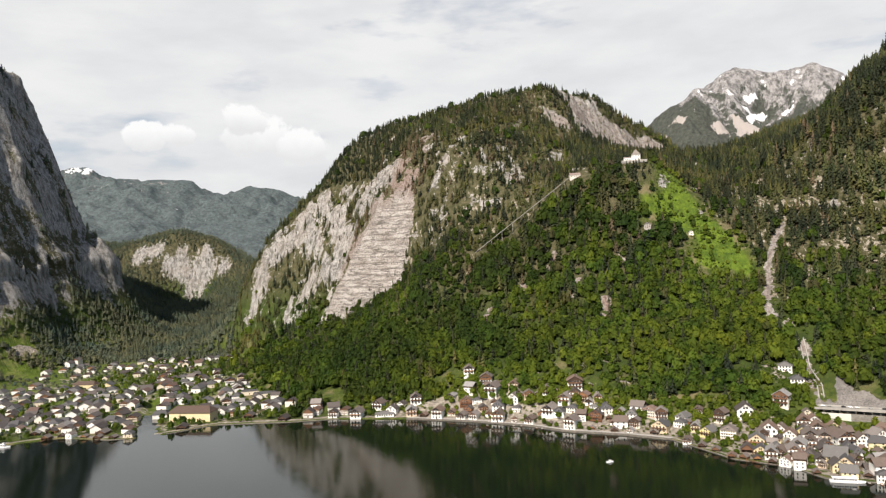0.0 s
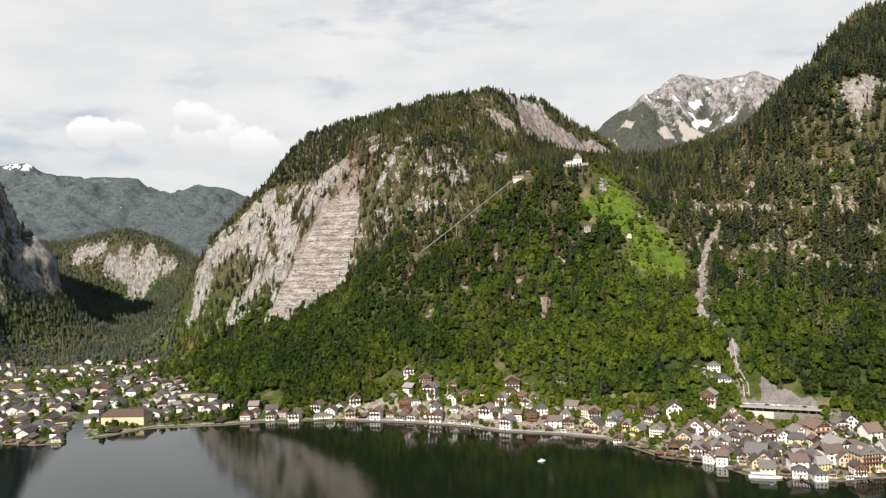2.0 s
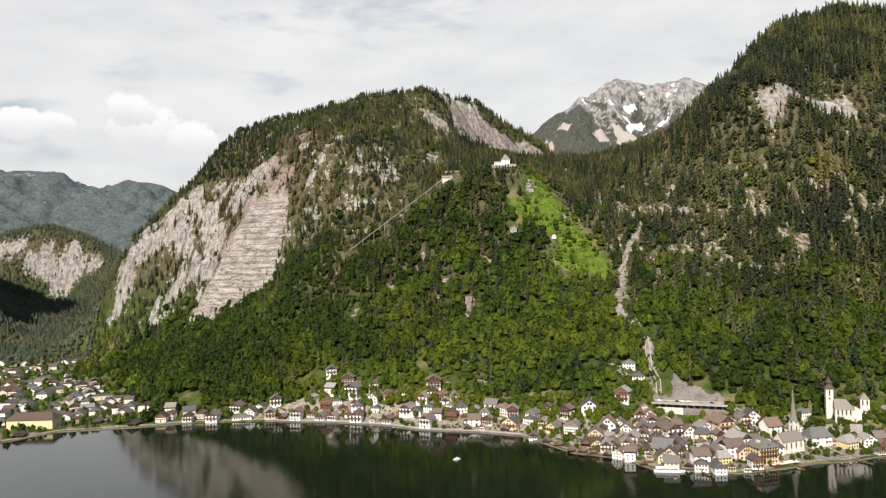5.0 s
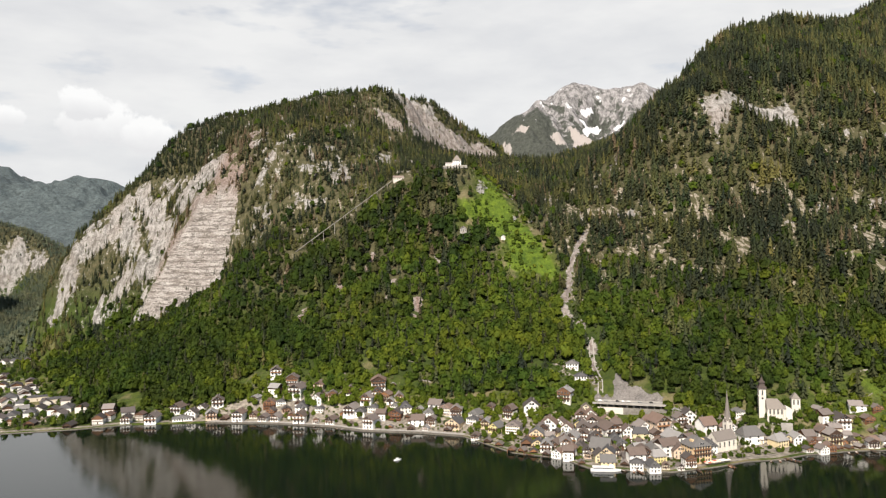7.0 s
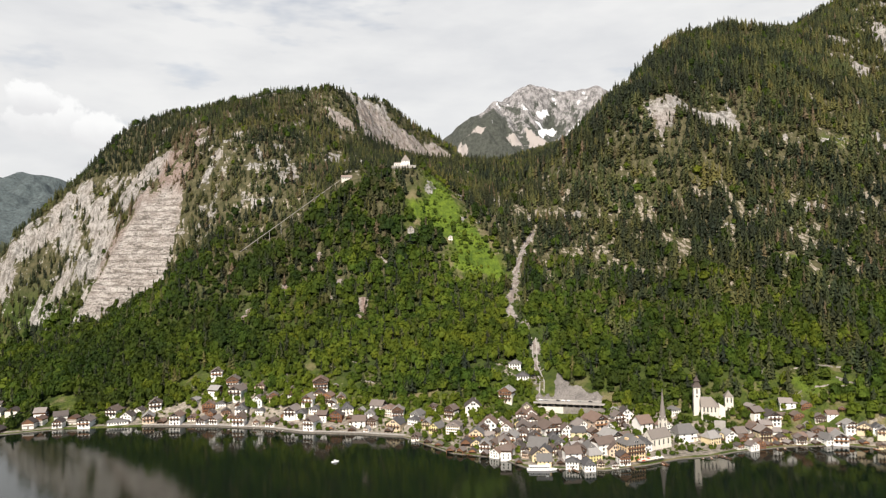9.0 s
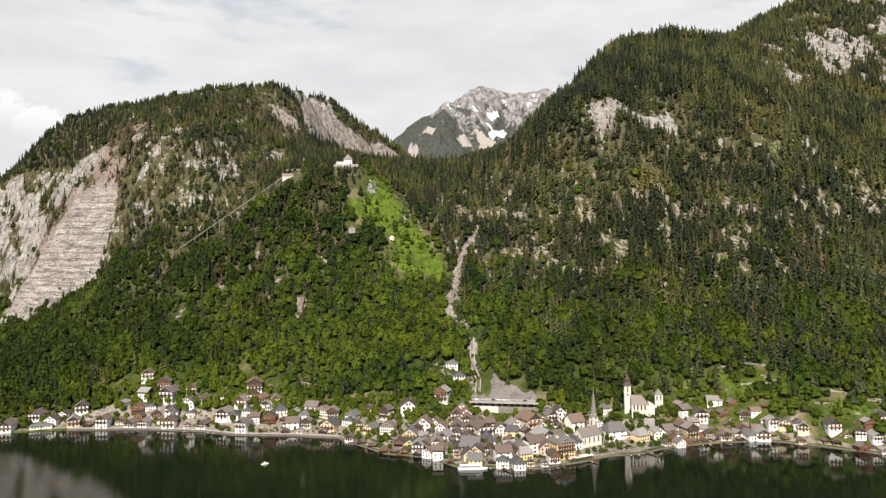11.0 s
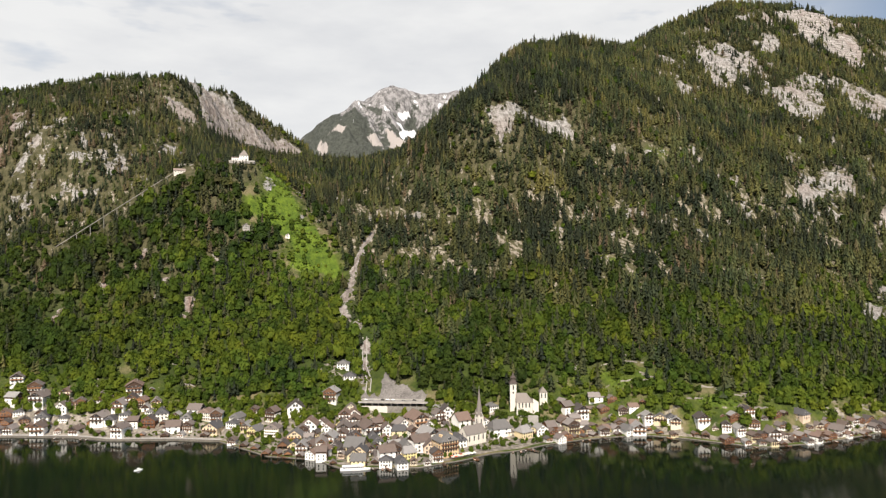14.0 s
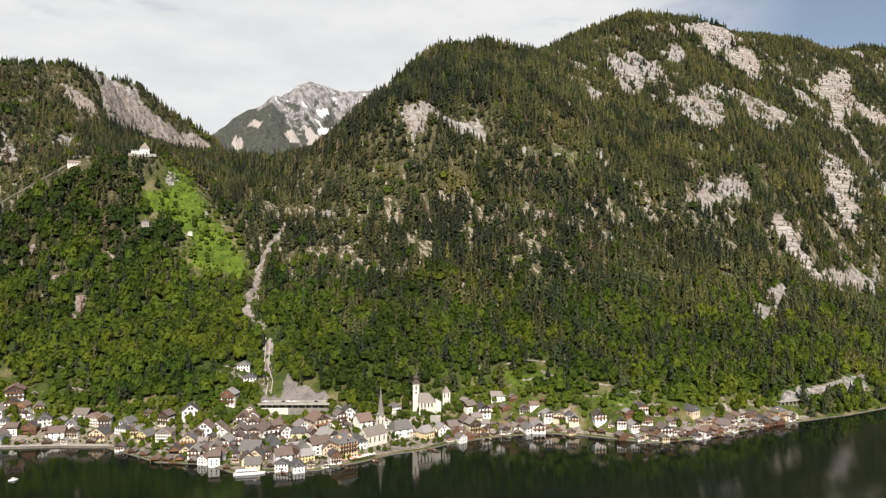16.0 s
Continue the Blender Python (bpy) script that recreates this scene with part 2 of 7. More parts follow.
LEFT_FACE = [(-905, 1250, 62), (-1000, 1250, 330), (-1100, 1250, 600), (-1500, 1250, 900), (-900, 1500, 85), (-985, 1500, 330), (-1060, 1500, 560), (-1150, 1500, 800), (-1157, 1720, 704), (-1120, 1730, 680), (-1095, 1720, 570), (-1060, 1720, 525),
             (-1019, 1720, 444), (-979, 1730, 326), (-925, 1740, 235), (-905, 1735, 150), (-1500, 1700, 1000), (-900, 1900, 60), (-1130, 1900, 330), (-1300, 1900, 620), (-1350, 2200, 450), (-1100, 2200, 100), (-1500, 900, 500), (-1100, 900, 200), (-900, 800, 30)]
FOOT = [(-150, 900, 12), (-60, 882, 12), (0, 860, 16), (60, 850, 20), (112, 830, 25), (157, 875, 62), (180, 800, 22), (250, 760, 14), (300, 715, 9), (340, 660, 4), (407, 735, 25), (420, 703, 9), (445, 690, 10), (470, 674, 11),
        (398, 785, 50), (450, 640, 5), (500, 612, 3), (552, 640, 20), (490, 700, 27), (540, 690, 45), (640, 615, 20), (690, 640, 60), (760, 560, 45), (850, 560, 50), (940, 560, 45),
        (1042, 520, 22), (1123, 530, 32), (-230, 1010, 18), (300, 660, 4)]
DOME_LOW = [(-358, 1150, 24), (-280, 1120, 44), (-175, 1080, 64), (-80, 1060, 98), (8, 1080, 128), (163, 1030, 142), (257, 1000, 139), (383, 1020, 157), (447, 1020, 148), (100, 940, 75), (280, 900, 85), (-60, 950, 40)]
CLIFF_FOOT = [(-474, 1480, 60), (-371, 1430, 66), (-272, 1370, 80), (-193, 1320, 105), (-118, 1270, 132), (-80, 1265, 168), (-560, 1600, 40)]
CLIFF_TOP = [(-458, 1500, 157), (-419, 1530, 243), (-332, 1560, 342), (-262, 1540, 362), (-191, 1500, 374), (-121, 1450, 390), (-68, 1400, 380), (-45, 1330, 308), (-150, 1390, 300), (-280, 1460, 230)]
DOME_HIGH = [(7, 1150, 190), (73, 1150, 206), (105, 1220, 255), (58, 1330, 350), (354, 1120, 238), (430, 1260, 305), (377, 1073, 214), (320, 1206, 346), (325, 1188, 343), (300, 1194, 341), (348, 1192, 341), (222, 1211, 324), (330, 1260, 350), (260, 1330, 352),
             (-106, 1560, 467), (-1, 1520, 485), (-13, 1380, 400), (74, 1600, 522), (206, 1650, 520), (250, 1500, 415), (343, 1600, 420), (432, 1700, 405), (288, 1750, 528), (350, 1840, 505), (330, 1730, 465), (400, 1860, 480), (400, 1780, 430), (480, 1920, 462), (470, 1830, 420)]
DOME_CREST = [(-330, 1640, 365), (-305, 1655, 408), (-246, 1680, 476), (-150, 1720, 520), (35, 1710, 565), (130, 1710, 576), (245, 1705, 568), (290, 1800, 584), (335, 1915, 610), (380, 1945, 600), (430, 1985, 571), (500, 2040, 531), (550, 2070, 498), (610, 2110, 450)]
DOME_BACK = [(-400, 1900, 300), (-100, 2000, 430), (200, 2000, 500), (450, 2150, 450), (481, 1500, 385), (560, 1650, 400), (700, 2300, 400), (200, 2500, 480)]
GORGE = [(504, 1080, 205), (466, 1010, 158), (424, 890, 98), (440, 850, 76), (428, 800, 48), (570, 1250, 296), (640, 1450, 355), (590, 1350, 330)]
RIGHT_LOW = [(558, 1040, 204), (486, 850, 97), (520, 750, 72), (649, 720, 80), (731, 680, 82), (851, 830, 171), (805, 960, 215), (736, 1100, 319), (648, 930, 175), (813, 720, 103), (1000, 700, 97), (962, 920, 224),
             (1079, 620, 61), (1298, 640, 40), (1324, 760, 129), (1582, 760, 62), (1456, 820, 140), (1700, 800, 80)]
RIGHT_MID = [(917, 1130, 373), (892, 1180, 430), (1026, 1050, 313), (982, 1130, 396), (780, 1165, 450), (830, 1165, 455), (800, 1140, 410), (1071, 1088, 378), (1382, 1080, 357), (1201, 900, 207), (1327, 820, 165), (1416, 1300, 517), (1758, 1350, 587), (1983, 1350, 576), (2299, 1200, 417), (1902, 1100, 386), (1590, 900, 220), (2700, 1150, 380)]
RIGHT_CREST = [(628, 1400, 358), (655, 1350, 388), (730, 1350, 453), (806, 1350, 512), (875, 1460, 564), (1000, 1500, 666), (1090, 1550, 708), (1208, 1600, 742), (1375, 1650, 738), (1177, 1540, 684)]
RIGHT_BACK = [(1618, 1800, 834), (1679, 1850, 872), (1749, 1850, 910), (1845, 1850, 943), (1945, 1850, 987), (2048, 1850, 1016), (2115, 1850, 1015), (2198, 1850, 1015), (2297, 1850, 1025), (2385, 1850, 1014),
              (2421, 1850, 994), (2507, 1850, 997), (2634, 1850, 1010), (2766, 1850, 1018), (2869, 1850, 1024), (2939, 1850, 1010), (3030, 1850, 990), (3085, 1850, 1008), (3142, 1850, 996), (3238, 1850, 1026), (3389, 1850, 1055), (1590, 1500, 676), (1905, 1600, 786), (2270, 1650, 824), (2534, 1500, 688),
              (900, 1900, 430), (1300, 2100, 650), (1800, 2400, 800), (2500, 2500, 900), (800, 1650, 405), (3550, 1900, 1090), (3500, 1200, 400)]
SHAPE = VALLEY + VALLEY_HEAD + LEFT_FACE + FOOT + DOME_LOW + CLIFF_FOOT + CLIFF_TOP + DOME_HIGH + DOME_CREST + DOME_BACK + GORGE + RIGHT_LOW + RIGHT_MID + RIGHT_CREST + RIGHT_BACK


def smooth_surface(points, x, y, soft=30.0):
    """A surface through control points, by sums of hyperboloids."""
    p = np.array(points, float)
    n = len(p)
    kern = lambda ax, ay, bx, by: np.sqrt((ax[:, None] - bx) ** 2 + (ay[:, None] - by) ** 2 + soft * soft)
    a = np.zeros((n + 3, n + 3))
    a[:n, :n] = kern(p[:, 0], p[:, 1], p[:, 0], p[:, 1]) - 1.5 * np.eye(n)
    a[:n, n], a[:n, n + 1], a[:n, n + 2] = 1, p[:, 0] / 1000, p[:, 1] / 1000
    a[n:, :n] = a[:n, n:].T
    w = np.linalg.solve(a, np.r_[p[:, 2], 0, 0, 0])
    out = np.empty(x.size)
    fx, fy = x.ravel(), y.ravel()
    for s in range(0, x.size, 20000):
        e = slice(s, s + 20000)
        out[e] = kern(fx[e], fy[e], p[:, 0], p[:, 1]) @ w[:n] + w[n] + w[n + 1] * fx[e] / 1000 + w[n + 2] * fy[e] / 1000
    return out.reshape(x.shape)


def smoothstep(a, b, v):
    t = np.clip((v - a) / (b - a), 0, 1)
    return t * t * (3 - 2 * t)


def inside(poly, x, y, blur=12.0):
    """1 inside a plan polygon, 0 outside, soft over blur metres."""
    p = np.array(poly, float)
    odd, near = np.zeros(x.shape, bool), np.full(x.shape, 1e9)
    for (x0, y0), (x1, y1) in zip(p, np.roll(p, -1, 0)):
        with np.errstate(divide="ignore", invalid="ignore"):
            odd ^= ((y0 > y) != (y1 > y)) & (x < (x1 - x0) * (y - y0) / (y1 - y0) + x0)
        t = np.clip(((x - x0) * (x1 - x0) + (y - y0) * (y1 - y0)) / ((x1 - x0) ** 2 + (y1 - y0) ** 2), 0, 1)
        near = np.minimum(near, np.hypot(x - x0 - t * (x1 - x0), y - y0 - t * (y1 - y0)))
    return smoothstep(-blur, blur, np.where(odd, near, -near))


def along(line, x, y, width):
    """1 on a plan polyline, falling to 0 at width metres off."""
    near = np.full(x.shape, 1e9)
    for (x0, y0), (x1, y1) in zip(line, line[1:]):
        t = np.clip(((x - x0) * (x1 - x0) + (y - y0) * (y1 - y0)) / ((x1 - x0) ** 2 + (y1 - y0) ** 2), 0, 1)
        near = np.minimum(near, np.hypot(x - x0 - t * (x1 - x0), y - y0 - t * (y1 - y0)))
    return 1 - smoothstep(width * 0.55, width, near)


GRID_X = np.r_[np.arange(-1500, 1700, 10.0), np.arange(1700, 3601, 20.0)]
GRID_D = np.r_[-90, -30, -6, 0.0, np.arange(6, 400, 7.0), np.arange(400, 1500, 11.0), np.arange(1500, 2300, 32.0)]

GX, GD = np.meshgrid(GRID_X, GRID_D, indexing="ij")
GY = shore_y(GX) + GD
GZ = smooth_surface(SHAPE, GX, GY)

BIG_CLIFF = [(-484, 1491), (-452, 1501), (-417, 1523), (-357, 1550), (-300, 1552), (-260, 1526), (-204, 1499), (-122, 1461), (-75, 1414), (-66, 1350), (-80, 1310), (-110, 1275), (-181, 1308), (-266, 1362), (-372, 1426)]
LEDGES = [[(-395, 1491), (-359, 1503), (-272, 1446), (-284, 1432), (-319, 1448), (-368, 1470)], [(-339, 1559), (-320, 1562), (-271, 1479), (-245, 1433), (-258, 1430), (-291, 1483)], [(-360, 1440), (-300, 1425), (-290, 1405), (-350, 1418)]]
FRESH_SCAR = [(-270, 1362), (-245, 1385), (-189, 1394), (-127, 1384), (-66, 1345), (-85, 1300), (-116, 1276), (-206, 1322)]
TAN_SCAR = [(-232, 1405), (-192, 1418), (-155, 1402), (-132, 1405), (-122, 1450), (-95, 1520), (-60, 1510), (-45, 1416), (-43, 1355), (-60, 1345), (-115, 1381), (-164, 1389), (-195, 1390), (-226, 1392)]
BACK_CLIFF = [(268, 1755), (304, 1890), (348, 1900), (389, 1905), (431, 1908), (484, 1938), (505, 1975), (534, 1973), (560, 1950), (565, 1895), (495, 1850), (440, 1790), (395, 1730), (345, 1650), (312, 1630), (289, 1625), (270, 1660)]
BACK_CLIFF_2 = [(194, 1662), (222, 1670), (254, 1650), (268, 1620), (243, 1592), (217, 1612)]
RIGHT_BAND = [(780, 1184), (835, 1188), (943, 1200), (942, 1163), (886, 1160), (833, 1152), (800, 1144), (762, 1135)]
GULLY = [(519, 1095), (488, 1052), (467, 1014), (440, 945), (427, 902), (443, 876), (446, 852), (427, 795), (415, 755)]
MEADOW = [(400, 1228), (420, 1190), (430, 1130), (452, 1085), (460, 1044), (452, 1006), (398, 1010), (362, 1026), (370, 1070), (352, 1104), (318, 1106), (322, 1140), (345, 1160), (345, 1208)]
HEAD_CLIFF = [(-1323, 2627), (-1289, 2650), (-1210, 2662), (-1171, 2645), (-1108, 2656), (-998, 2660), (-954, 2658), (-919, 2637), (-934, 2612), (-1017, 2616), (-1039, 2590), (-1085, 2585), (-1140, 2598), (-1177, 2613), (-1237, 2606), (-1278, 2600)]
LEFT_WALL = [(-915, 1100), (-910, 1500), (-890, 1700), (-900, 1780), (-1000, 1850), (-1250, 1800), (-1500, 1700), (-1500, 1000)]
RIGHT_GULLY = [(2391, 1364), (2297, 1250), (2184, 1117), (2068, 1047)]


ROCKS_RIGHT = [
    [(1606, 1618), (1685, 1584), (1765, 1552), (1837, 1521), (1727, 1444), (1660, 1463), (1519, 1385), (1537, 1451)],
    [(1652, 1358), (1890, 1472), (1982, 1449), (1770, 1284), (1640, 1240), (1618, 1285)],
    [(1970, 1459), (2082, 1430), (2177, 1385), (1969, 1247), (1898, 1263), (1899, 1357)],
    [(1386, 1044), (1520, 1080), (1569, 1053), (1511, 990), (1460, 1012), (1328, 951), (1345, 997)],
    [(1484, 840), (1589, 843), (1767, 870), (1700, 820), (1543, 798), (1468, 804)],
    [(1174, 722), (1233, 722), (1181, 681), (1149, 686)],
]
ROCKS_BEDDED = [
    [(1522, 963), (1551, 952), (1520, 867), (1520, 821), (1440, 803), (1455, 857), (1490, 924)],
    [(2066, 1232), (2135, 1195), (1968, 1054), (1773, 941), (1781, 987), (1859, 1077)],
    [(2442, 1561), (2597, 1607), (2855, 1690), (2790, 1609), (2570, 1478), (2390, 1379), (2341, 1372), (2500, 1500), (2476, 1532)], [(2597, 1441), (2775, 1477), (2682, 1420), (2580, 1420)],
    [(2180, 1830), (2250, 1842), (2440, 1830), (2420, 1790), (2184, 1683), (2075, 1640), (2135, 1720)],
    [(2216, 1680), (2369, 1740), (2365, 1674), (2251, 1567), (2175, 1533), (2160, 1557), (2170, 1620)],
]
HEADLAND_ROCKS = [[(1135, 692), (1165, 714), (1197, 724), (1232, 722), (1229, 712), (1190, 684), (1146, 672)], [(1246, 752), (1312, 771), (1290, 735), (1244, 722)]]
SLAB = [(407, 735), (416, 752), (424, 762), (431, 770), (440, 780), (446, 786), (453, 784), (455, 775), (451, 756), (455, 745), (461, 743), (465, 737), (467, 728), (474, 724), (484, 716), (486, 704), (470, 706), (440, 718)]
BARE_STRIPS = [[(158, 1060), (172, 1096)], [(194, 1000), (203, 1032)], [(224, 952), (233, 986)], [(262, 1020), (268, 1046)], [(118, 1036), (126, 1066)], [(60, 1010), (66, 1030)]]
ROAD_CUT = [(985, 513), (1053, 513), (1103, 513), (1152, 526), (1230, 545)]
DOME_FRONT = [(-20, 1010), (150, 960), (420, 900), (425, 1010), (375, 1060), (330, 1190), (230, 1205), (70, 1165)]
SAND_PIT = [(-890, 1300), (-880, 1318), (-862, 1342), (-850, 1336), (-852, 1322), (-870, 1300)]
LAWNS = [[(1119, 503), (1159, 509), (1120, 476), (1085, 477)], [(1044, 1106), (1082, 1114), (1120, 1097), (1106, 1074), (1070, 1080)], [(796, 868), (823, 862), (845, 843), (828, 822), (798, 835)], [(619, 650), (646, 662), (662, 640), (633, 634)], [(655, 662), (672, 660), (698, 640), (729, 610), (718, 596), (682, 616), (660, 622)], [(728, 567), (750, 570), (768, 548), (811, 511), (801, 505), (761, 518), (733, 533), (725, 553)], [(148, 850), (163, 850), (162, 912), (152, 914)], [(-885, 1215), (-790, 1235), (-815, 1300), (-880, 1275)], [(-500, 1130), (-440, 1060), (-420, 1000), (-470, 1010)], [(-580, 1440), (-500, 1400), (-450, 1300), (-480, 1260), (-560, 1330)]]
GARDEN_ROCKS = [[(1048, 1104), (1082, 1111), (1090, 1103), (1060, 1096)], [(1092, 1098), (1114, 1094), (1106, 1084)], [(800, 864), (822, 859), (840, 845), (826, 850)], [(346, 1166), (358, 1190), (366, 1172), (356, 1158)], [(376, 1204), (390, 1200), (386, 1182), (378, 1186)], [(412, 1150), (420, 1138), (414, 1122), (408, 1136)], [(662, 650), (673, 629), (668, 628)], [(689, 632), (703, 616), (720, 605), (712, 606)], [(627, 655), (639, 656), (652, 668), (648, 672)], [(756, 567), (768, 556), (760, 556)]]
DRY_SLOPE = [(346, 806), (362, 788), (381, 766), (410, 760), (400, 812), (384, 815)]
PAVED = [(290, 640), (340, 560), (420, 530), (560, 560), (700, 530), (700, 570), (560, 610), (490, 680), (400, 710), (330, 720), (180, 790), (30, 880), (-120, 860), (-120, 830), (60, 790), (250, 690)]
VALLEY_PAVED = [(-640, 790), (-340, 790), (-200, 850), (-220, 950), (-330, 1080), (-450, 1200), (-480, 1400), (-700, 1400), (-760, 1200)]


def surface_kinds(x, y, z, d):
    """How far the ground is bare rock, grass and weathered tan rock."""
    strips = np.maximum.reduce([along(p, x + 3 * value_noise(x, y, 9, 54), y, 4.5) for p in BARE_STRIPS])
    scree = along(GULLY, x + 1.2 * value_noise(x, y, 20, 53), y, 4.8)
    x, y = x + 11 * value_noise(x, y, 38, 51, 3), y + 11 * value_noise(x, y, 38, 52, 3)
    n1, n2, n3 = value_noise(x, y, 70, 3), value_noise(x, y, 24, 4), value_noise(x, y, 240, 5)
    cliff = inside(BIG_CLIFF, x, y, 14)
    scar = inside(FRESH_SCAR, x, y, 20) * (1.05 - 0.45 * smoothstep(0.15, 0.5, n2 + 0.4 * value_noise(x, y, 12, 7)))
    ledge = np.maximum.reduce([inside(p, x, y, 9) for p in LEDGES])
    rock = np.maximum(scar, cliff * (1.0 - 0.75 * ledge) * (1.0 - 0.75 * smoothstep(-0.12, 0.24, n2 * 0.8 + 0.5 * n1 + 0.3 * value_noise(x, y, 12, 7) - 0.1)))
    back = np.maximum(inside(BACK_CLIFF, x, y, 8), inside(BACK_CLIFF_2, x, y, 8)) * (1 - 0.6 * smoothstep(0.25, 0.6, n2))
    rock = np.maximum(rock, back)
    rock = np.maximum(rock, inside(RIGHT_BAND, x, y, 12) * (1.15 - 0.4 * smoothstep(0.15, 0.5, n2)))
    rock = np.maximum(rock, inside(HEAD_CLIFF, x, y, 8) * (1 - 0.7 * smoothstep(0.2, 0.5, n2)))
    rock = np.maximum(rock, inside(LEFT_WALL, x, y, 20) * (0.95 - 0.6 * smoothstep(-0.1, 0.4, n2 + n1 * 0.4)))
    rock = np.maximum(rock, 1.25 * scree)
    rock = np.maximum(rock, along(RIGHT_GULLY, x, y, 20))
    rock = np.maximum(rock, np.maximum.reduce([inside(p, x, y, 36) for p in ROCKS_RIGHT]) * (1.05 - 0.68 * smoothstep(-0.05, 0.3, 0.7 * n2 + 0.5 * value_noise(x, y, 14, 57))))
    rock = np.maximum(rock, np.maximum.reduce([inside(p, x, y, 26) for p in ROCKS_BEDDED]) * (1.1 - 0.68 * smoothstep(0.0, 0.35, 0.7 * n2 + 0.5 * value_noise(x, y, 16, 58))))
    rock = np.maximum(rock, np.maximum.reduce([inside(p, x, y, 8) for p in HEADLAND_ROCKS]) * (1.15 - 0.5 * smoothstep(0.1, 0.5, n2)))
    rock = np.maximum(rock, 1.3 * strips)
    rock = np.maximum(rock, along(ROAD_CUT, x, y, 7))
    rock = np.maximum(rock, 0.9 * np.maximum.reduce([inside(p, x, y, 5) for p in GARDEN_ROCKS]))
    # broken outcrops through the forest of both mountains
    high = smoothstep(130, 260, z) * (x > -500)
    n4 = value_noise(x, y, 15, 6)
    out = smoothstep(0.30, 0.75, n2 * 0.55 + n4 * 0.45 + n1 * 0.40 + n3 * 0.25) * high * 0.9
    face = inside([(-60, 1240), (60, 1190), (140, 1260), (120, 1420), (200, 1560), (60, 1600), (-110, 1560), (-60, 1420)], x, y, 40)
    out = out * (1 - inside([(960, 975), (1130, 975), (1130, 1080), (1020, 1085), (960, 1060)], x, y, 25))
    out = out * (1 - 0.75 * inside(DOME_FRONT, x, y, 25))
    out = np.maximum(out, 0.52 * face * smoothstep(0.08, 0.5, n2 * 0.45 + n4 * 0.65))
    out = out * (1 - 0.85 * inside(MEADOW, x, y, 15))
    upper = smoothstep(0.22, 0.6, n2 * 0.6 + n1 * 0.6 + n3 * 0.4) * smoothstep(480, 600, z) * smoothstep(1250, 1500, x)
    rock = np.maximum(rock, np.maximum(0.8 * out, 0.95 * upper))
    grass = np.maximum(inside(MEADOW, x, y, 20), 0.8 - 0.8 * smoothstep(22, 60, z))
    grass = np.maximum(grass, 0.90 * np.maximum.reduce([inside(p, x, y, 10) for p in LAWNS]))
    grass = np.maximum(grass, inside([(-1200, 760), (-340, 840), (-300, 1350), (-700, 1450), (-1100, 1250)], x, y, 25) * 0.89)
    tan = inside(TAN_SCAR, x, y, 18) * 0.8 + 0.30 * smoothstep(0.2, 0.6, value_noise(x, y, 60, 8)) * (x > 600) * (y > 640) + 0.35 * back + strips + 0.45 * scree
    pave = np.maximum((1 - smoothstep(8, 16, d)) * (x < 985), 0.70 * inside(PAVED, x, y, 25))
    pave = np.maximum(pave, 0.34 * inside([(690, 500), (760, 475), (970, 475), (970, 508), (800, 535), (700, 580)], x, y, 20))
    pave = np.maximum(pave, 0.42 * inside(DRY_SLOPE, x, y, 8))
    pave = np.maximum(pave, 0.40 * inside(VALLEY_PAVED, x, y, 40)) * (z < 60) * (d > 0)
    pave = np.maximum(pave, 1.2 * inside(SAND_PIT, x, y, 5))
    return np.clip(rock, 0, 1.3), np.clip(grass, 0, 1), np.clip(tan, 0, 1), np.clip(pave, 0, 1.3)


def glades(x, y):
    """Where the upper forest opens in streaks down the slope."""
    return value_noise(x, 0.5 * y, 20, 46, 3)


def scar_of(x, y):
    return np.maximum.reduce([inside(p, x, y, 10) for p in [FRESH_SCAR] + ROCKS_BEDDED])


ROCK, GRASS, TAN, PAVE = surface_kinds(GX, GY, GZ, GD)
SCAR = scar_of(GX, GY)
CRAG = (1 - 0.6 * smoothstep(1200, 1500, GX)) * (GY < 1900) * smoothstep(100, 190, GZ) * smoothstep(-120, 0, GX) * smoothstep(-0.35, 0.5, value_noise(GX, GY, 180, 9) + 0.5 * value_noise(GX, GY, 50, 10))
CRAG = np.maximum(0.6 * CRAG, smoothstep(0.18, 0.5, glades(GX, GY)) * smoothstep(90, 150, GZ) * (GX > -120) * (GY < 1900) * (1 - 0.85 * inside(DOME_FRONT, GX, GY, 25)))
CRAG *= 1 - 0.6 * smoothstep(270, 350, GZ) * (GX > 500)
CRAG *= (1 - 0.45 * (1 - smoothstep(430, 560, GX))) * (1 - inside(MEADOW, GX, GY, 20))
rough = smoothstep(20, 120, GZ)
GZ += rough * (5.0 * value_noise(GX, GY, 90, 11) + ROCK * 7.0 * value_noise(GX, GY, 34, 12))
GZ += inside(LEFT_WALL, GX, GY, 40) * 26 * (1 - 2 * np.abs(value_noise(GX * 0.6, GY, 150, 14)))
# beds of rock step the fresh scar
step = GZ / 11.0 + 0.8 * value_noise(GX, GY, 120, 13)
GZ += inside(FRESH_SCAR, GX, GY, 8) * 2.2 * np.sin(2 * np.pi * step)
# land meets the lake along the shore line
GZ = np.where(GD <= 0, -2 + GD * 0.25, np.maximum(1.2, 1.2 + (GZ - 1.2) * smoothstep(0, 45, GD)))
GZ[:, 3] = 1.2
# the river through the valley village
RIVER = [(-338, 745), (-347, 780), (-369, 827), (-391, 876), (-406, 914), (-425, 960)]
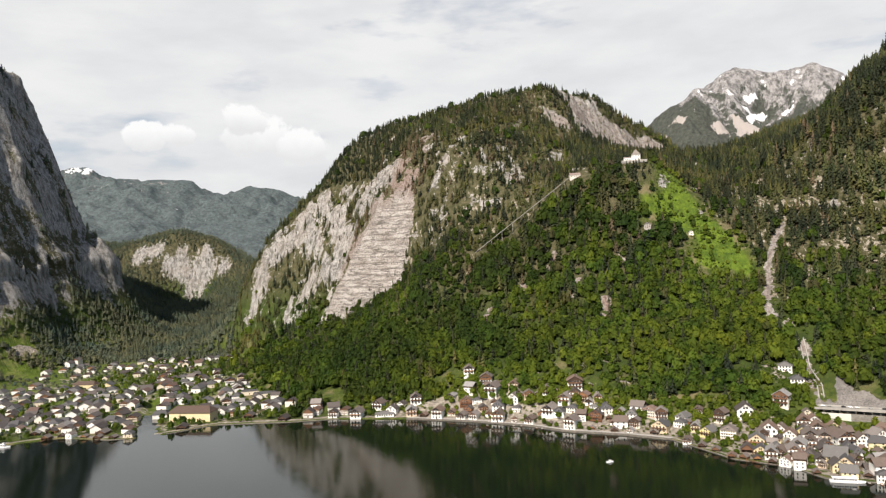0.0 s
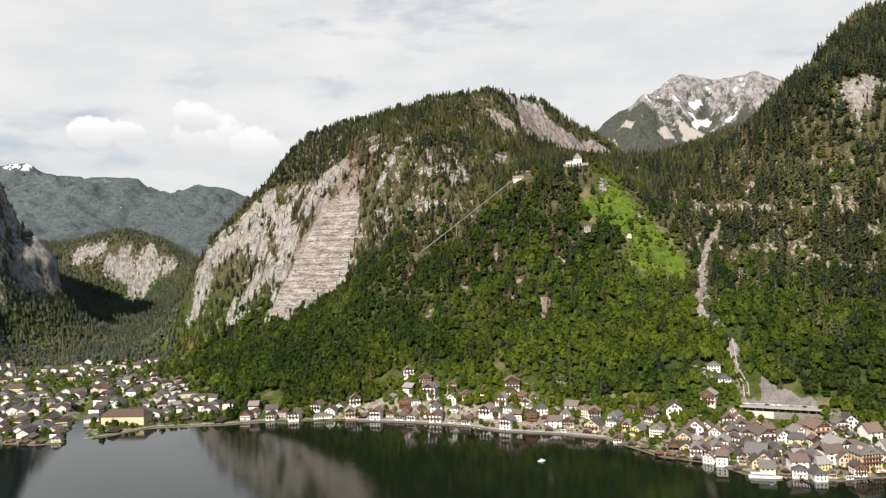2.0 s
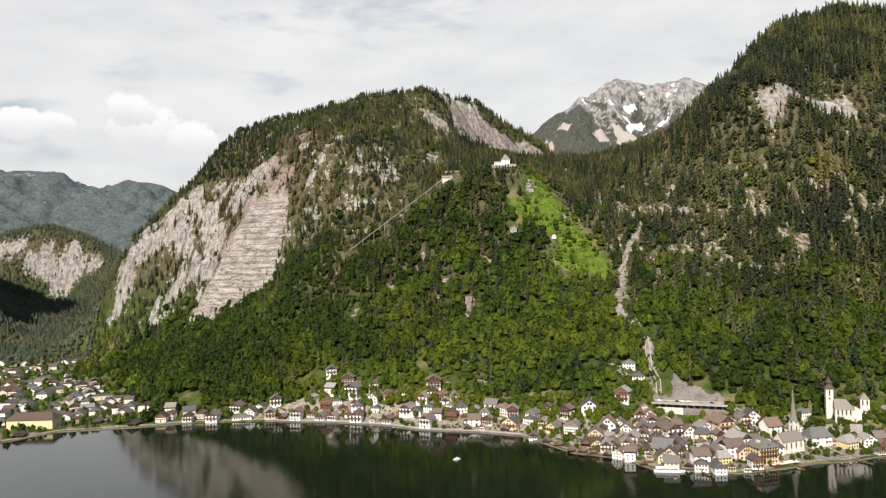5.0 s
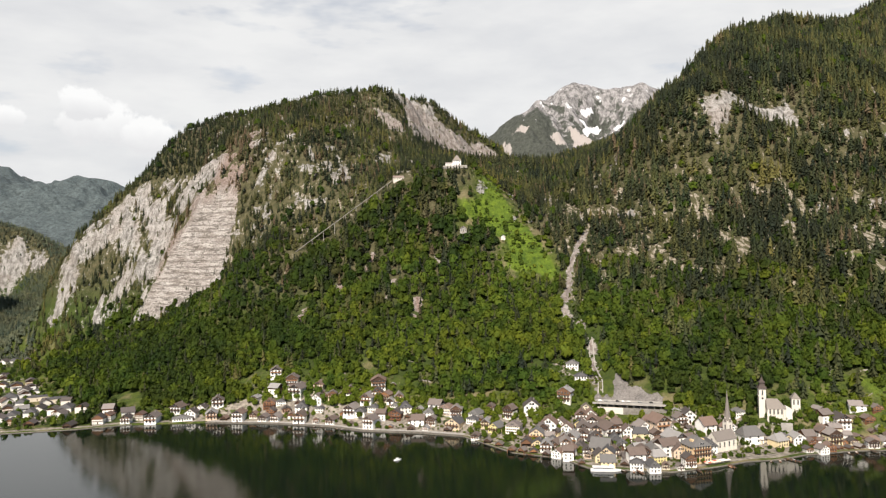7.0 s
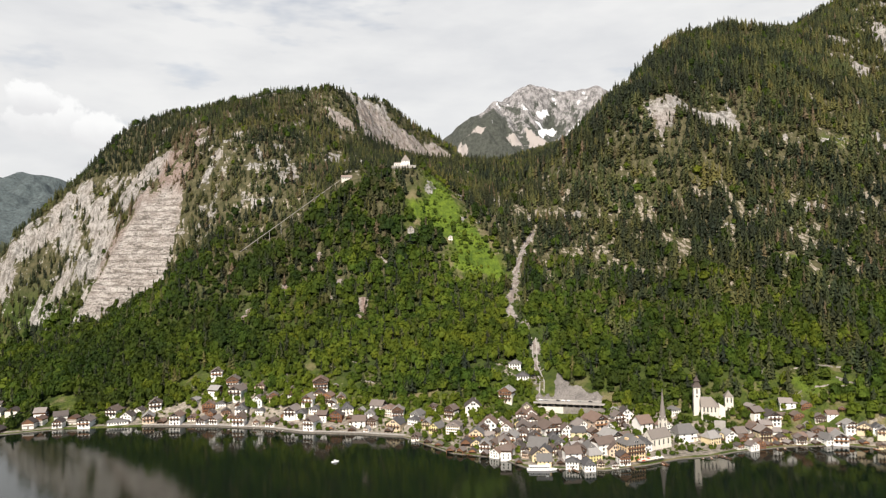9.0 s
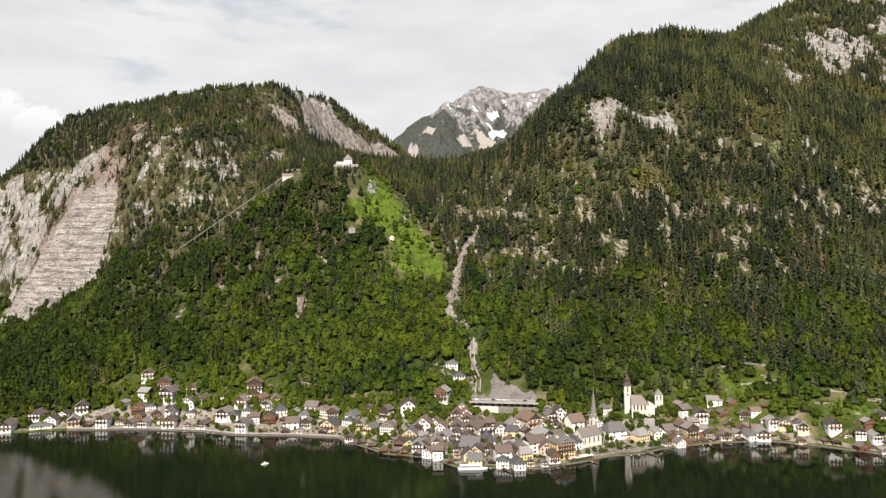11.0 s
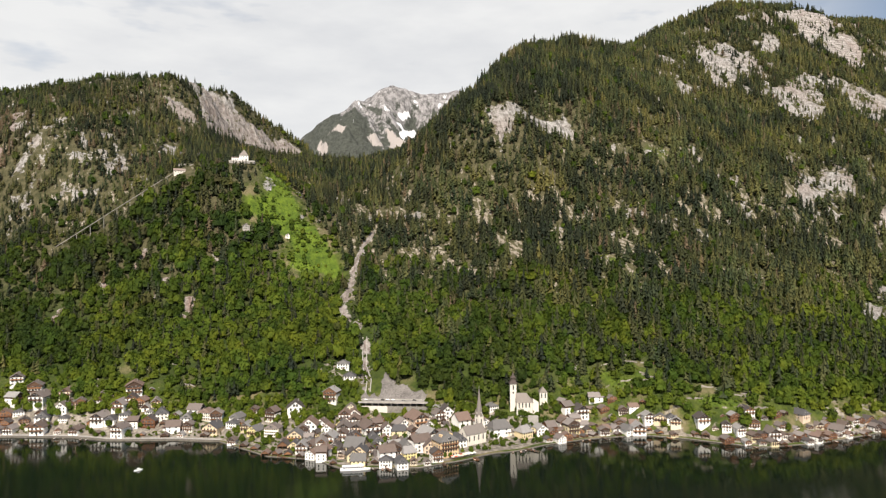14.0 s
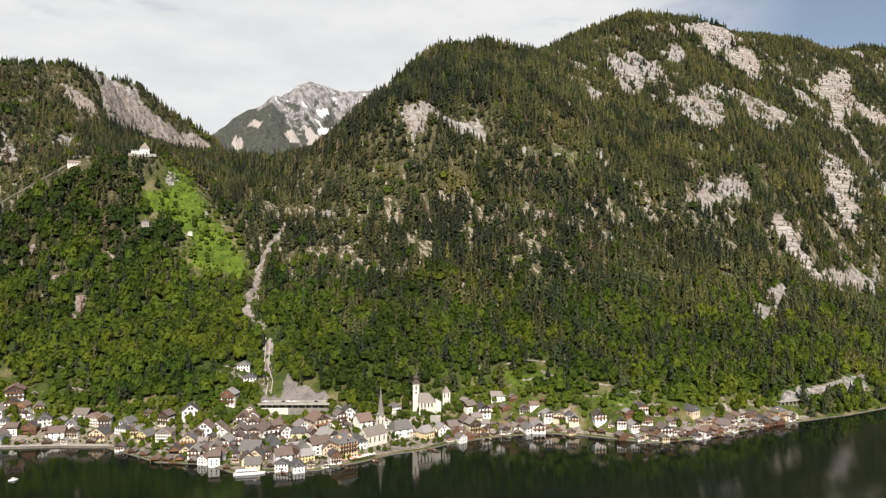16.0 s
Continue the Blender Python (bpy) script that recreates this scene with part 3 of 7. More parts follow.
# the church stands on a levelled shoulder
shoulder = inside([(538, 620), (604, 622), (608, 652), (538, 656)], GX, GY, 9)
GZ = GZ * (1 - shoulder) + np.maximum(GZ, 21) * shoulder
river = along(RIVER, GX, GY, 15)
GZ = np.where(GD > -20, np.minimum(GZ, GZ * (1 - river) - 1.5 * river), GZ)


def height(x, y):
    """The ground's height at plan places."""
    x, y = np.atleast_1d(np.asarray(x, float)), np.atleast_1d(np.asarray(y, float))
    d = y - shore_y(x)
    i = np.clip(np.searchsorted(GRID_X, x) - 1, 0, len(GRID_X) - 2)
    j = np.clip(np.searchsorted(GRID_D, d) - 1, 0, len(GRID_D) - 2)
    a = np.clip((x - GRID_X[i]) / (GRID_X[i + 1] - GRID_X[i]), 0, 1)
    b = np.clip((d - GRID_D[j]) / (GRID_D[j + 1] - GRID_D[j]), 0, 1)
    return (GZ[i, j] * (1 - a) + GZ[i + 1, j] * a) * (1 - b) + (GZ[i, j + 1] * (1 - a) + GZ[i + 1, j + 1] * a) * b


def sheet(name, x, y, z, mat, attrs=()):
    """A mesh sheet from arrays of equal shape."""
    n, k = x.shape
    co = np.stack([x, y, z], -1).reshape(-1, 3).astype(np.float32)
    idx = np.arange(n * k).reshape(n, k)
    quads = np.stack([idx[:-1, :-1], idx[1:, :-1], idx[1:, 1:], idx[:-1, 1:]], -1).reshape(-1, 4)
    return bulk(name, co, quads, mat, attrs)


def bulk(name, co, faces, mat, attrs=(), smooth=True):
    """A mesh object from numpy arrays of corners and equal faces."""
    me = bpy.data.meshes.new(name)
    k = faces.shape[1]
    me.vertices.add(len(co))
    me.vertices.foreach_set("co", np.ascontiguousarray(co, np.float32).ravel())
    me.loops.add(faces.size)
    me.loops.foreach_set("vertex_index", np.ascontiguousarray(faces, np.int32).ravel())
    me.polygons.add(len(faces))
    me.polygons.foreach_set("loop_start", np.arange(0, faces.size, k, dtype=np.int32))
    me.polygons.foreach_set("use_smooth", np.full(len(faces), smooth))
    for key, values in attrs:
        me.attributes.new(key, "FLOAT", "POINT").data.foreach_set("value", np.ascontiguousarray(values, np.float32).ravel())
    me.update(calc_edges=True)
    me.materials.append(mat)
    return new(name, me)


ground = sheet("ground", GX, GY, GZ, M_GROUND, (("rock", ROCK), ("grass", GRASS), ("tan", TAN), ("pave", PAVE), ("scar", SCAR), ("crag", CRAG)))
tagged(ground, "steep limestone mountainsides and valley floor round the lake", "mountain", kind="structure")

def cliff_face(label, x0, x1, y0, y1, dx, dy, tall, beds, grain=1.0):
    """A finer skin of rock over a stretch of the ground: ribs and cracks, and beds where the rock is fresh."""
    x, y = np.meshgrid(np.arange(x0, x1, dx), np.arange(y0, y1, dy), indexing="ij")
    z = height(x.ravel(), y.ravel()).reshape(x.shape)
    rock, grass, tan, pave = surface_kinds(x, y, z, y - shore_y(x))
    scar = scar_of(x, y)
    gx, gy = np.gradient(z, dx, dy)
    n = np.stack([-gx, -gy, np.ones_like(z)], -1)
    n /= np.linalg.norm(n, axis=-1)[..., None]
    level = z + 0.12 * x + 5 * value_noise(x, y, 60, 61)
    saw = lambda h: (level / h + 0.2 * value_noise(x, z, 25, 62)) % 1.0
    bed = tall * (0.75 * (1 - saw(beds) ** 2) + 0.35 * (1 - saw(beds * 0.37) ** 2) - 0.5) * (0.6 + 0.6 * value_noise(x, z, 30, 66))
    rib = tall * (1.3 * value_noise(x + 0.25 * z, 0.35 * z, 26 * grain, 63, 4, 0.6) - 1.1 * np.abs(value_noise(x + 0.4 * z, 0.3 * z, 14 * grain, 64, 3)))
    mask = smoothstep(0.30, 0.52, rock + 0.22 * value_noise(x, z, 13, 65, 3))
    off = mask * (1.5 + scar * bed + (1 - scar) * rib) - 3.0 * (1 - mask)
    p = np.stack([x, y, z], -1) + n * off[..., None]
    ob = sheet("cliff_face", p[..., 0], p[..., 1], p[..., 2], M_GROUND, (("rock", mask * np.where(scar > 0.5, 1.15, 0.84) * np.clip(rock + 0.25, 0, 1)), ("grass", grass), ("tan", tan), ("pave", 0 * pave), ("scar", scar), ("crag", 0 * rock)))
    return tagged(ob, label, "cliff", kind="structure")


cliff_face("pale limestone cliff with a fresh bedded rockfall scar", -500, -30, 1255, 1575, 2.6, 1.25, 3.4, 12.0)
cliff_face("grey weathered cliff under the wooded dome", 190, 600, 1600, 2040, 3.2, 2.6, 3.0, 12.0)
cliff_face("pale rock band across the wooded slope", 750, 960, 1120, 1245, 2.4, 1.6, 2.6, 10.0)
cliff_face("pale outcrops in the wood above the headland", 1120, 1330, 655, 790, 2.4, 1.8, 2.4, 10.0)
cliff_face("bedded rock slabs beside a mountain gully", 1420, 1800, 780, 975, 3.0, 1.8, 3.4, 13.0)
cliff_face("broken pale crags high on the mountain", 1480, 2300, 1225, 1700, 4.5, 2.8, 4.0, 15.0)
cliff_face("slanting bedded slabs under the far crest", 2050, 2900, 1360, 1850, 5.5, 3.4, 5.0, 20.0)

cliff_face("dark shaded rock wall with wooded ledges", -1300, -885, 1150, 1900, 5.0, 5.0, 13.0, 40.0, 3.0)

wx, wy = np.meshgrid(np.linspace(-4800, 4800, 33), np.linspace(-4800, 900, 20), indexing="ij")
water = sheet("water", wx, wy, np.zeros_like(wx), M_WATER)
tagged(water, "dark still lake water with soft reflections", "lake", kind="structure")


# ---- far mountains ----
def far_material(name, low, high, line, snow, relief=22.0):
    m, g = material(name, 0.9)
    pos = g.add("TexCoord").outputs["Object"]
    z = g.add("SeparateXYZ", {0: pos}).outputs[2]
    steep = g.add("Mapping", {"Vector": pos, "Scale": (1.0, 1.0, 0.32)}).outputs[0]
    n = g.noise(steep, 0.016, 7, 0.65)
    up = g.math("ADD", g.math("DIVIDE", g.math("SUBTRACT", z, line), 380.0), g.math("MULTIPLY", g.math("SUBTRACT", n, 0.5), 4.2))
    wood = g.add("Attribute", attribute_name="wood").outputs["Fac"]
    up = g.math("SUBTRACT", up, g.math("MULTIPLY", wood, 0.75))
    rock = g.mix(g.ramp(g.noise(steep, 0.04, 8, 0.8), (0.42, 0.0), (0.57, 1.0)), tuple(0.3 * c for c in high), high)
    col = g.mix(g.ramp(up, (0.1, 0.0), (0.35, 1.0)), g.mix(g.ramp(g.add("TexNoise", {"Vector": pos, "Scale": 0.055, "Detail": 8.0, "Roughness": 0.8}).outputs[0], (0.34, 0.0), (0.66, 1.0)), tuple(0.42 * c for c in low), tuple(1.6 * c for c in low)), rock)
    white = g.ramp(g.math("ADD", g.noise(steep, 0.014, 6, 0.62), g.math("DIVIDE", g.math("SUBTRACT", z, line + 330.0), 3200.0)), (snow, 0.0), (snow + 0.03, 1.0))
    patch = g.add("Attribute", attribute_name="snow").outputs["Fac"]
    col = g.mix(g.math("MAXIMUM", white, g.ramp(g.math("ADD", patch, g.math("MULTIPLY", g.math("SUBTRACT", n, 0.5), 2.6)), (0.55, 0.0), (0.62, 1.0))), col, (0.72, 0.74, 0.77))
    sand = g.add("Attribute", attribute_name="scree").outputs["Fac"]
    col = g.mix(g.ramp(g.math("ADD", sand, g.math("MULTIPLY", g.math("SUBTRACT", g.noise(steep, 0.03, 6, 0.75), 0.5), 2.6)), (0.50, 0.0), (0.62, 1.0)), col, (0.36, 0.33, 0.31))
    link(g, col, "Base Color")
    bump(g, n, 1.0, relief)
    return m


def far_mountain(name, label, points, x0, x1, y0, y1, step, mat, relief, crest, snow=(), scree=(), wood=(), seed=20):
    x, y = np.meshgrid(np.arange(x0, x1, step), np.arange(y0, y1, step), indexing="ij")
    z = smooth_surface(points, x, y, 40)
    lift = smoothstep(200, 700, z)
    ridge = 1 - np.abs(value_noise(x, y, 260, seed, 5, 0.55))
    calm = 1 - 0.8 * np.exp(-((y - crest) / 90) ** 2)
    ribs = np.abs(value_noise(x, 0.4 * y, 110, seed + 2, 4, 0.6))
    z += calm * (relief * lift * (ridge - 0.75) + 0.25 * relief * value_noise(x, y, 60, seed + 1) - 0.5 * relief * lift * ribs)
    sn = np.maximum.reduce([inside(p, x, y, 14) for p in snow]) if snow else 0 * z
    sn = sn * (0.48 if seed == 31 else 1.0)
    sc = np.maximum.reduce([inside(p, x, y, 14) for p in scree]) if scree else 0 * z
    wd = np.maximum.reduce([inside(p, x, y, 25) for p in wood]) if wood else 0 * z
    return tagged(sheet(name, x, y, z, mat, (("snow", sn), ("scree", sc), ("wood", wd))), label, "mountain", kind="structure")


PEAK = [(850, 4200, 740), (986, 4300, 872), (1076, 4300, 946), (1149, 4300, 998), (1221, 4300, 1030), (1313, 4300, 1112), (1385, 4300, 1097), (1441, 4300, 1155), (1534, 4300, 1199), (1589, 4300, 1203), (1644, 4300, 1176), (1718, 4300, 1166),
        (1812, 4300, 1181), (1906, 4300, 1200), (1982, 4300, 1219), (2038, 4300, 1192), (2106, 4300, 1164), (2227, 4300, 1085), (2400, 4300, 1000),
        (1210, 4080, 960), (1300, 4120, 985), (1089, 4000, 850), (1290, 3950, 845), (1420, 4060, 905), (1540, 4190, 1010), (1614, 4180, 888), (1640, 4090, 865), (1760, 4150, 950), (1800, 4020, 905), (1860, 4130, 1025), (1480, 3940, 790),
        (1360, 3860, 740), (1160, 3850, 740), (1900, 3900, 820), (900, 3700, 600), (1300, 3600, 600), (1600, 3500, 560), (2300, 3600, 600), (800, 3100, 480), (1500, 3000, 480), (2300, 3000, 500), (1000, 4700, 700), (1600, 4750, 900), (2300, 4700, 800), (300, 4200, 400), (300, 3200, 350)]
PEAK_WOOD = [[(850, 3600), (1000, 4230), (1130, 4260), (1240, 4190), (1310, 4100), (1340, 3960), (1400, 3880), (1500, 3860), (1700, 3500), (900, 3200)], [(1600, 4060), (1680, 4110), (1800, 4090), (1780, 3950), (1640, 3990)]]
far_mountain("peak", "grey bare rock peak with old snow patches above dark forest", PEAK, 500, 2700, 3000, 4700, 12, far_material("peak_rock", (0.058, 0.064, 0.054), (0.34, 0.33, 0.33), 850.0, 0.60), 60, crest=4300,
             snow=[[(1515, 4090), (1588, 4194), (1660, 4209), (1679, 4188), (1612, 4178), (1541, 4040), (1500, 4030)], [(1732, 4148), (1805, 4150), (1800, 4135), (1738, 4134)], [(1527, 4178), (1605, 4195), (1557, 4128)], [(1619, 4040), (1723, 4100), (1690, 4052)], [(1370, 4267), (1384, 4227), (1415, 4197), (1374, 4202)], [(1538, 4219), (1586, 4230), (1627, 4243), (1676, 4243), (1656, 4232), (1599, 4217), (1558, 4205)]],
             scree=[[(1420, 4070), (1450, 4050), (1545, 3945), (1520, 3900), (1405, 3900), (1430, 4000)], [(1082, 4048), (1107, 4050), (1151, 4054), (1190, 4046), (1170, 4025), (1124, 4028)], [(1002, 4013), (1026, 4040), (1050, 3995), (1066, 3962), (1040, 3950), (1011, 3990)], [(1293, 4030), (1337, 4026), (1385, 4011), (1362, 3876), (1342, 3930)]], wood=PEAK_WOOD)
RIDGE = [(-2700, 4200, 830), (-2581, 4200, 820), (-2526, 4200, 825), (-2454, 4200, 829), (-2382, 4200, 832), (-2329, 4200, 790), (-2303, 4200, 750), (-2224, 4200, 751), (-2046, 4200, 728), (-1869, 4200, 723), (-1763, 4200, 720), (-1710, 4200, 699), (-1660, 4200, 648), (-1608, 4200, 623), (-1522, 4200, 603), (-1451, 4200, 626), (-1386, 4200, 658), (-1310, 4200, 646),
         (-1241, 4200, 635), (-1173, 4200, 616), (-1105, 4200, 591), (-1037, 4200, 570), (-835, 4200, 470), (-300, 4300, 420),
         (-2700, 3400, 420), (-2000, 3500, 470), (-1700, 3300, 400), (-1400, 3400, 350), (-1100, 3300, 300), (-700, 3300, 260), (-2500, 2900, 330), (-1500, 2950, 240), (-700, 2900, 150), (-1500, 4700, 500), (-2500, 4700, 600), (-500, 4700, 420)]
# the bluish, lightened forest tone has distance haze mixed into it
far_mountain("far_ridge", "distant wooded mountain ridge with bare patches of rock", RIDGE, -2750, -250, 2850, 4400, 20, far_material("hazed_ridge_forest", (0.075, 0.095, 0.098), (0.30, 0.29, 0.28), 790.0, 0.635, 14.0), 70, crest=4200,
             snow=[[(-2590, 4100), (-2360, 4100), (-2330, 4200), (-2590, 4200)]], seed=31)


# ---- forest ----
def cone_tree(rnd, fans=17, foot=0.06, trunk=False):
    """A ragged spruce of unit height and unit lower radius: fans of drooping branches round a slim core, with the share of each corner that is bare wood."""
    co, fa, wood = [(0, 0, 1.0)], [], []
    for i in range(5):
        co.append((0.45 * math.cos(1.257 * i), 0.45 * math.sin(1.257 * i), foot))
        fa.append((0, 1 + i, 1 + (i + 1) % 5))
    for k in range(fans):
        u = (k + rnd.uniform(-0.3, 0.3)) / fans
        z = foot + (0.90 - foot) * max(0.0, u) ** 1.15
        r = (1 - (z - foot) / (1.02 - foot)) ** 0.8 * rnd.uniform(0.7, 1.25)
        a, half, base = 2.4 * k + rnd.uniform(-0.4, 0.4), rnd.uniform(0.35, 0.62), len(co)
        co.append((0.05 * math.cos(a), 0.05 * math.sin(a), z + rnd.uniform(0.13, 0.2)))
        for e in (-half, half):
            co.append((r * math.cos(a + e), r * math.sin(a + e), z + rnd.uniform(-0.05, 0.03)))
        fa.append((base, base + 1, base + 2))
    wood = [0.0] * len(co)
    if trunk:
        base = len(co)
        for z in (-0.05, foot + 0.15):
            co += [(0.11 * math.cos(2.1 * i), 0.11 * math.sin(2.1 * i), z) for i in range(3)]
        wood += [1.0] * 6
        for i in range(3):
            j = (i + 1) % 3
            fa += [(base + i, base + j, base + 3 + j), (base + i, base + 3 + j, base + 3 + i)]
    return np.array(co), np.array(fa), np.array(wood)


def crown_body():
    """A coarse closed body with six sides."""
    co = [(0, 0, 1.0), (0, 0, -1.0)]
    for q, z, turn in ((0.78, 0.5, 0.0), (1.0, -0.25, 0.5)):
        co += [(q * math.cos(math.pi * (k + turn) / 3), q * math.sin(math.pi * (k + turn) / 3), z) for k in range(6)]
    fa = []
    for k in range(6):
        j = (k + 1) % 6
        fa += [(0, 2 + k, 2 + j), (2 + k, 8 + k, 2 + j), (2 + j, 8 + k, 8 + j)]
    return np.array(co), np.array(fa)


BODY_CO, BODY_FA = crown_body()


def round_tree(rnd, sprays=44, lobes=5):
    """A domed crown of unit height and radius: lobes of leaf sprays over a shaded body, with gaps."""
    wob = 1 + 0.16 * np.array([[rnd.uniform(-1, 1)] for _ in BODY_CO])
    co, fa = list(BODY_CO * wob * (0.78, 0.78, 0.40) + (0, 0, 0.46)), [tuple(f) for f in BODY_FA]
    tops = [(rnd.uniform(0.25, 0.6), 2 * math.pi * (k + rnd.uniform(-0.3, 0.3)) / lobes) for k in range(lobes)]
    for k in range(sprays):
        q, turn = (0.0, 0.0) if k % (lobes + 1) == 0 else tops[k % (lobes + 1) - 1]
        c = Vector((q * math.cos(turn), q * math.sin(turn), 0.66 - 0.42 * q * q))
        way = Vector((rnd.gauss(0, 1), rnd.gauss(0, 1), rnd.gauss(0.25, 0.8))).normalized()
        at = c + Vector((way.x * 0.44, way.y * 0.44, way.z * 0.30)) * rnd.uniform(0.8, 1.1)
        n = (way + Vector((rnd.uniform(-1, 1), rnd.uniform(-1, 1), rnd.uniform(-0.3, 1.0))) * 0.75).normalized()
        u = n.orthogonal().normalized()
        u.rotate(Matrix.Rotation(rnd.uniform(0, 6.28), 3, n))
        v, r, base = n.cross(u), rnd.uniform(0.22, 0.40), len(co)
        for j in range(3):
            a = 2.094 * j + rnd.uniform(-0.4, 0.4)
            p = at + (u * math.cos(a) + v * math.sin(a)) * r
            co.append((p.x, p.y, at.z + (p.z - at.z) * 0.6))
        fa.append((base, base + 1, base + 2))
    co = np.array(co)
    return co, np.array(fa), np.zeros(len(co))


def plant(name, kinds, x, y, z, tall, wide, tint, dry, mat, label, smooth=False):
    """One mesh of many trees, each a turned and sized copy of one of the kinds."""
    rs = np.random.RandomState(7)
    which = rs.randint(0, len(kinds), len(x))
    turn = rs.rand(len(x)) * 2 * np.pi
    cos, fas, at, ad, n = [], [], [], [], 0
    for k, (co, fa, wood) in enumerate(kinds):
        s = np.nonzero(which == k)[0]
        if not len(s):
            continue
        c, si = np.cos(turn[s])[:, None], np.sin(turn[s])[:, None]
        px = (co[:, 0] * c - co[:, 1] * si) * wide[s][:, None] + x[s][:, None]
        py = (co[:, 0] * si + co[:, 1] * c) * wide[s][:, None] + y[s][:, None]
        pz = co[:, 2] * tall[s][:, None] + z[s][:, None]
        cos.append(np.stack([px, py, pz], -1).reshape(-1, 3))
        fas.append((fa[None] + (np.arange(len(s)) * len(co))[:, None, None] + n).reshape(-1, 3))
        at.append(np.repeat(tint[s], len(co)))
        ad.append(np.maximum(dry[s][:, None], wood).ravel())
        n += len(s) * len(co)
    ob = bulk(name, np.concatenate(cos), np.concatenate(fas), mat, (("tint", np.concatenate(at)), ("dry", np.concatenate(ad))), smooth=smooth)
    return tagged(ob, label, "forest", kind="stuff")


FUNICULAR = [(42, 1142), (140, 1176), (215, 1200)]
CLEARINGS = [LAWNS[1], [(149, 848), (162, 848), (161, 912), (152, 912)], [(17, 930), (34, 890), (-4, 890), (-26, 903)], [(-188, 926), (-158, 952), (-127, 912), (-130, 890), (-171, 900)], [(955, 476), (990, 476), (996, 506), (955, 510)], [(400, 722), (430, 700), (480, 690), (485, 702), (470, 716), (440, 724), (412, 734)], [(302, 1185), (342, 1185), (346, 1218), (300, 1218)], [(205, 1180), (244, 1180), (250, 1222), (205, 1222)],
             [(310, 1085), (330, 1085), (330, 1106), (308, 1106)], [(368, 1062), (390, 1062), (390, 1085), (368, 1085)], [(346, 806), (362, 788), (381, 764), (412, 752), (412, 812), (384, 818), (360, 816)], SAND_PIT, LAWNS[-3], LAWNS[-2], LAWNS[0], [(985, 506), (1053, 509), (1103, 513), (1155, 523), (1235, 540), (1232, 550), (1150, 534), (1103, 520), (985, 520)]]
TOWN = [(-1100, 700), (-210, 800), (-160, 905), (-60, 880), (10, 880), (30, 925), (90, 895), (130, 850), (200, 850), (215, 790), (300, 775), (350, 745), (385, 820), (425, 800), (440, 745), (490, 715),
        (505, 672), (560, 658), (615, 645), (668, 628), (700, 580), (750, 545), (900, 522), (975, 505), (1000, 470), (300, 380), (-1100, 500)]
VALLEY_TOWN = [(-1100, 700), (-210, 800), (-180, 900), (-260, 990), (-320, 1080), (-400, 1160), (-440, 1420), (-680, 1440), (-790, 1390), (-820, 1250), (-860, 1000), (-1100, 800)]
CREST_X = [-1500, -400, -250, 0, 250, 330, 420, 560, 640, 860, 1000, 1210, 1380, 1620, 2050, 3600]
CREST_Y = [2750, 2650, 1730, 1760, 1800, 1990, 2060, 2330, 1450, 1450, 1550, 1650, 1900, 1950, 1930, 1960]


def line_at(x):
    """The height at which beech gives way to spruce."""
    return np.interp(x, [-500, -250, -50, 150, 400, 520, 700, 1100, 1500], [10, 110, 190, 265, 285, 160, 140, 125, 80])


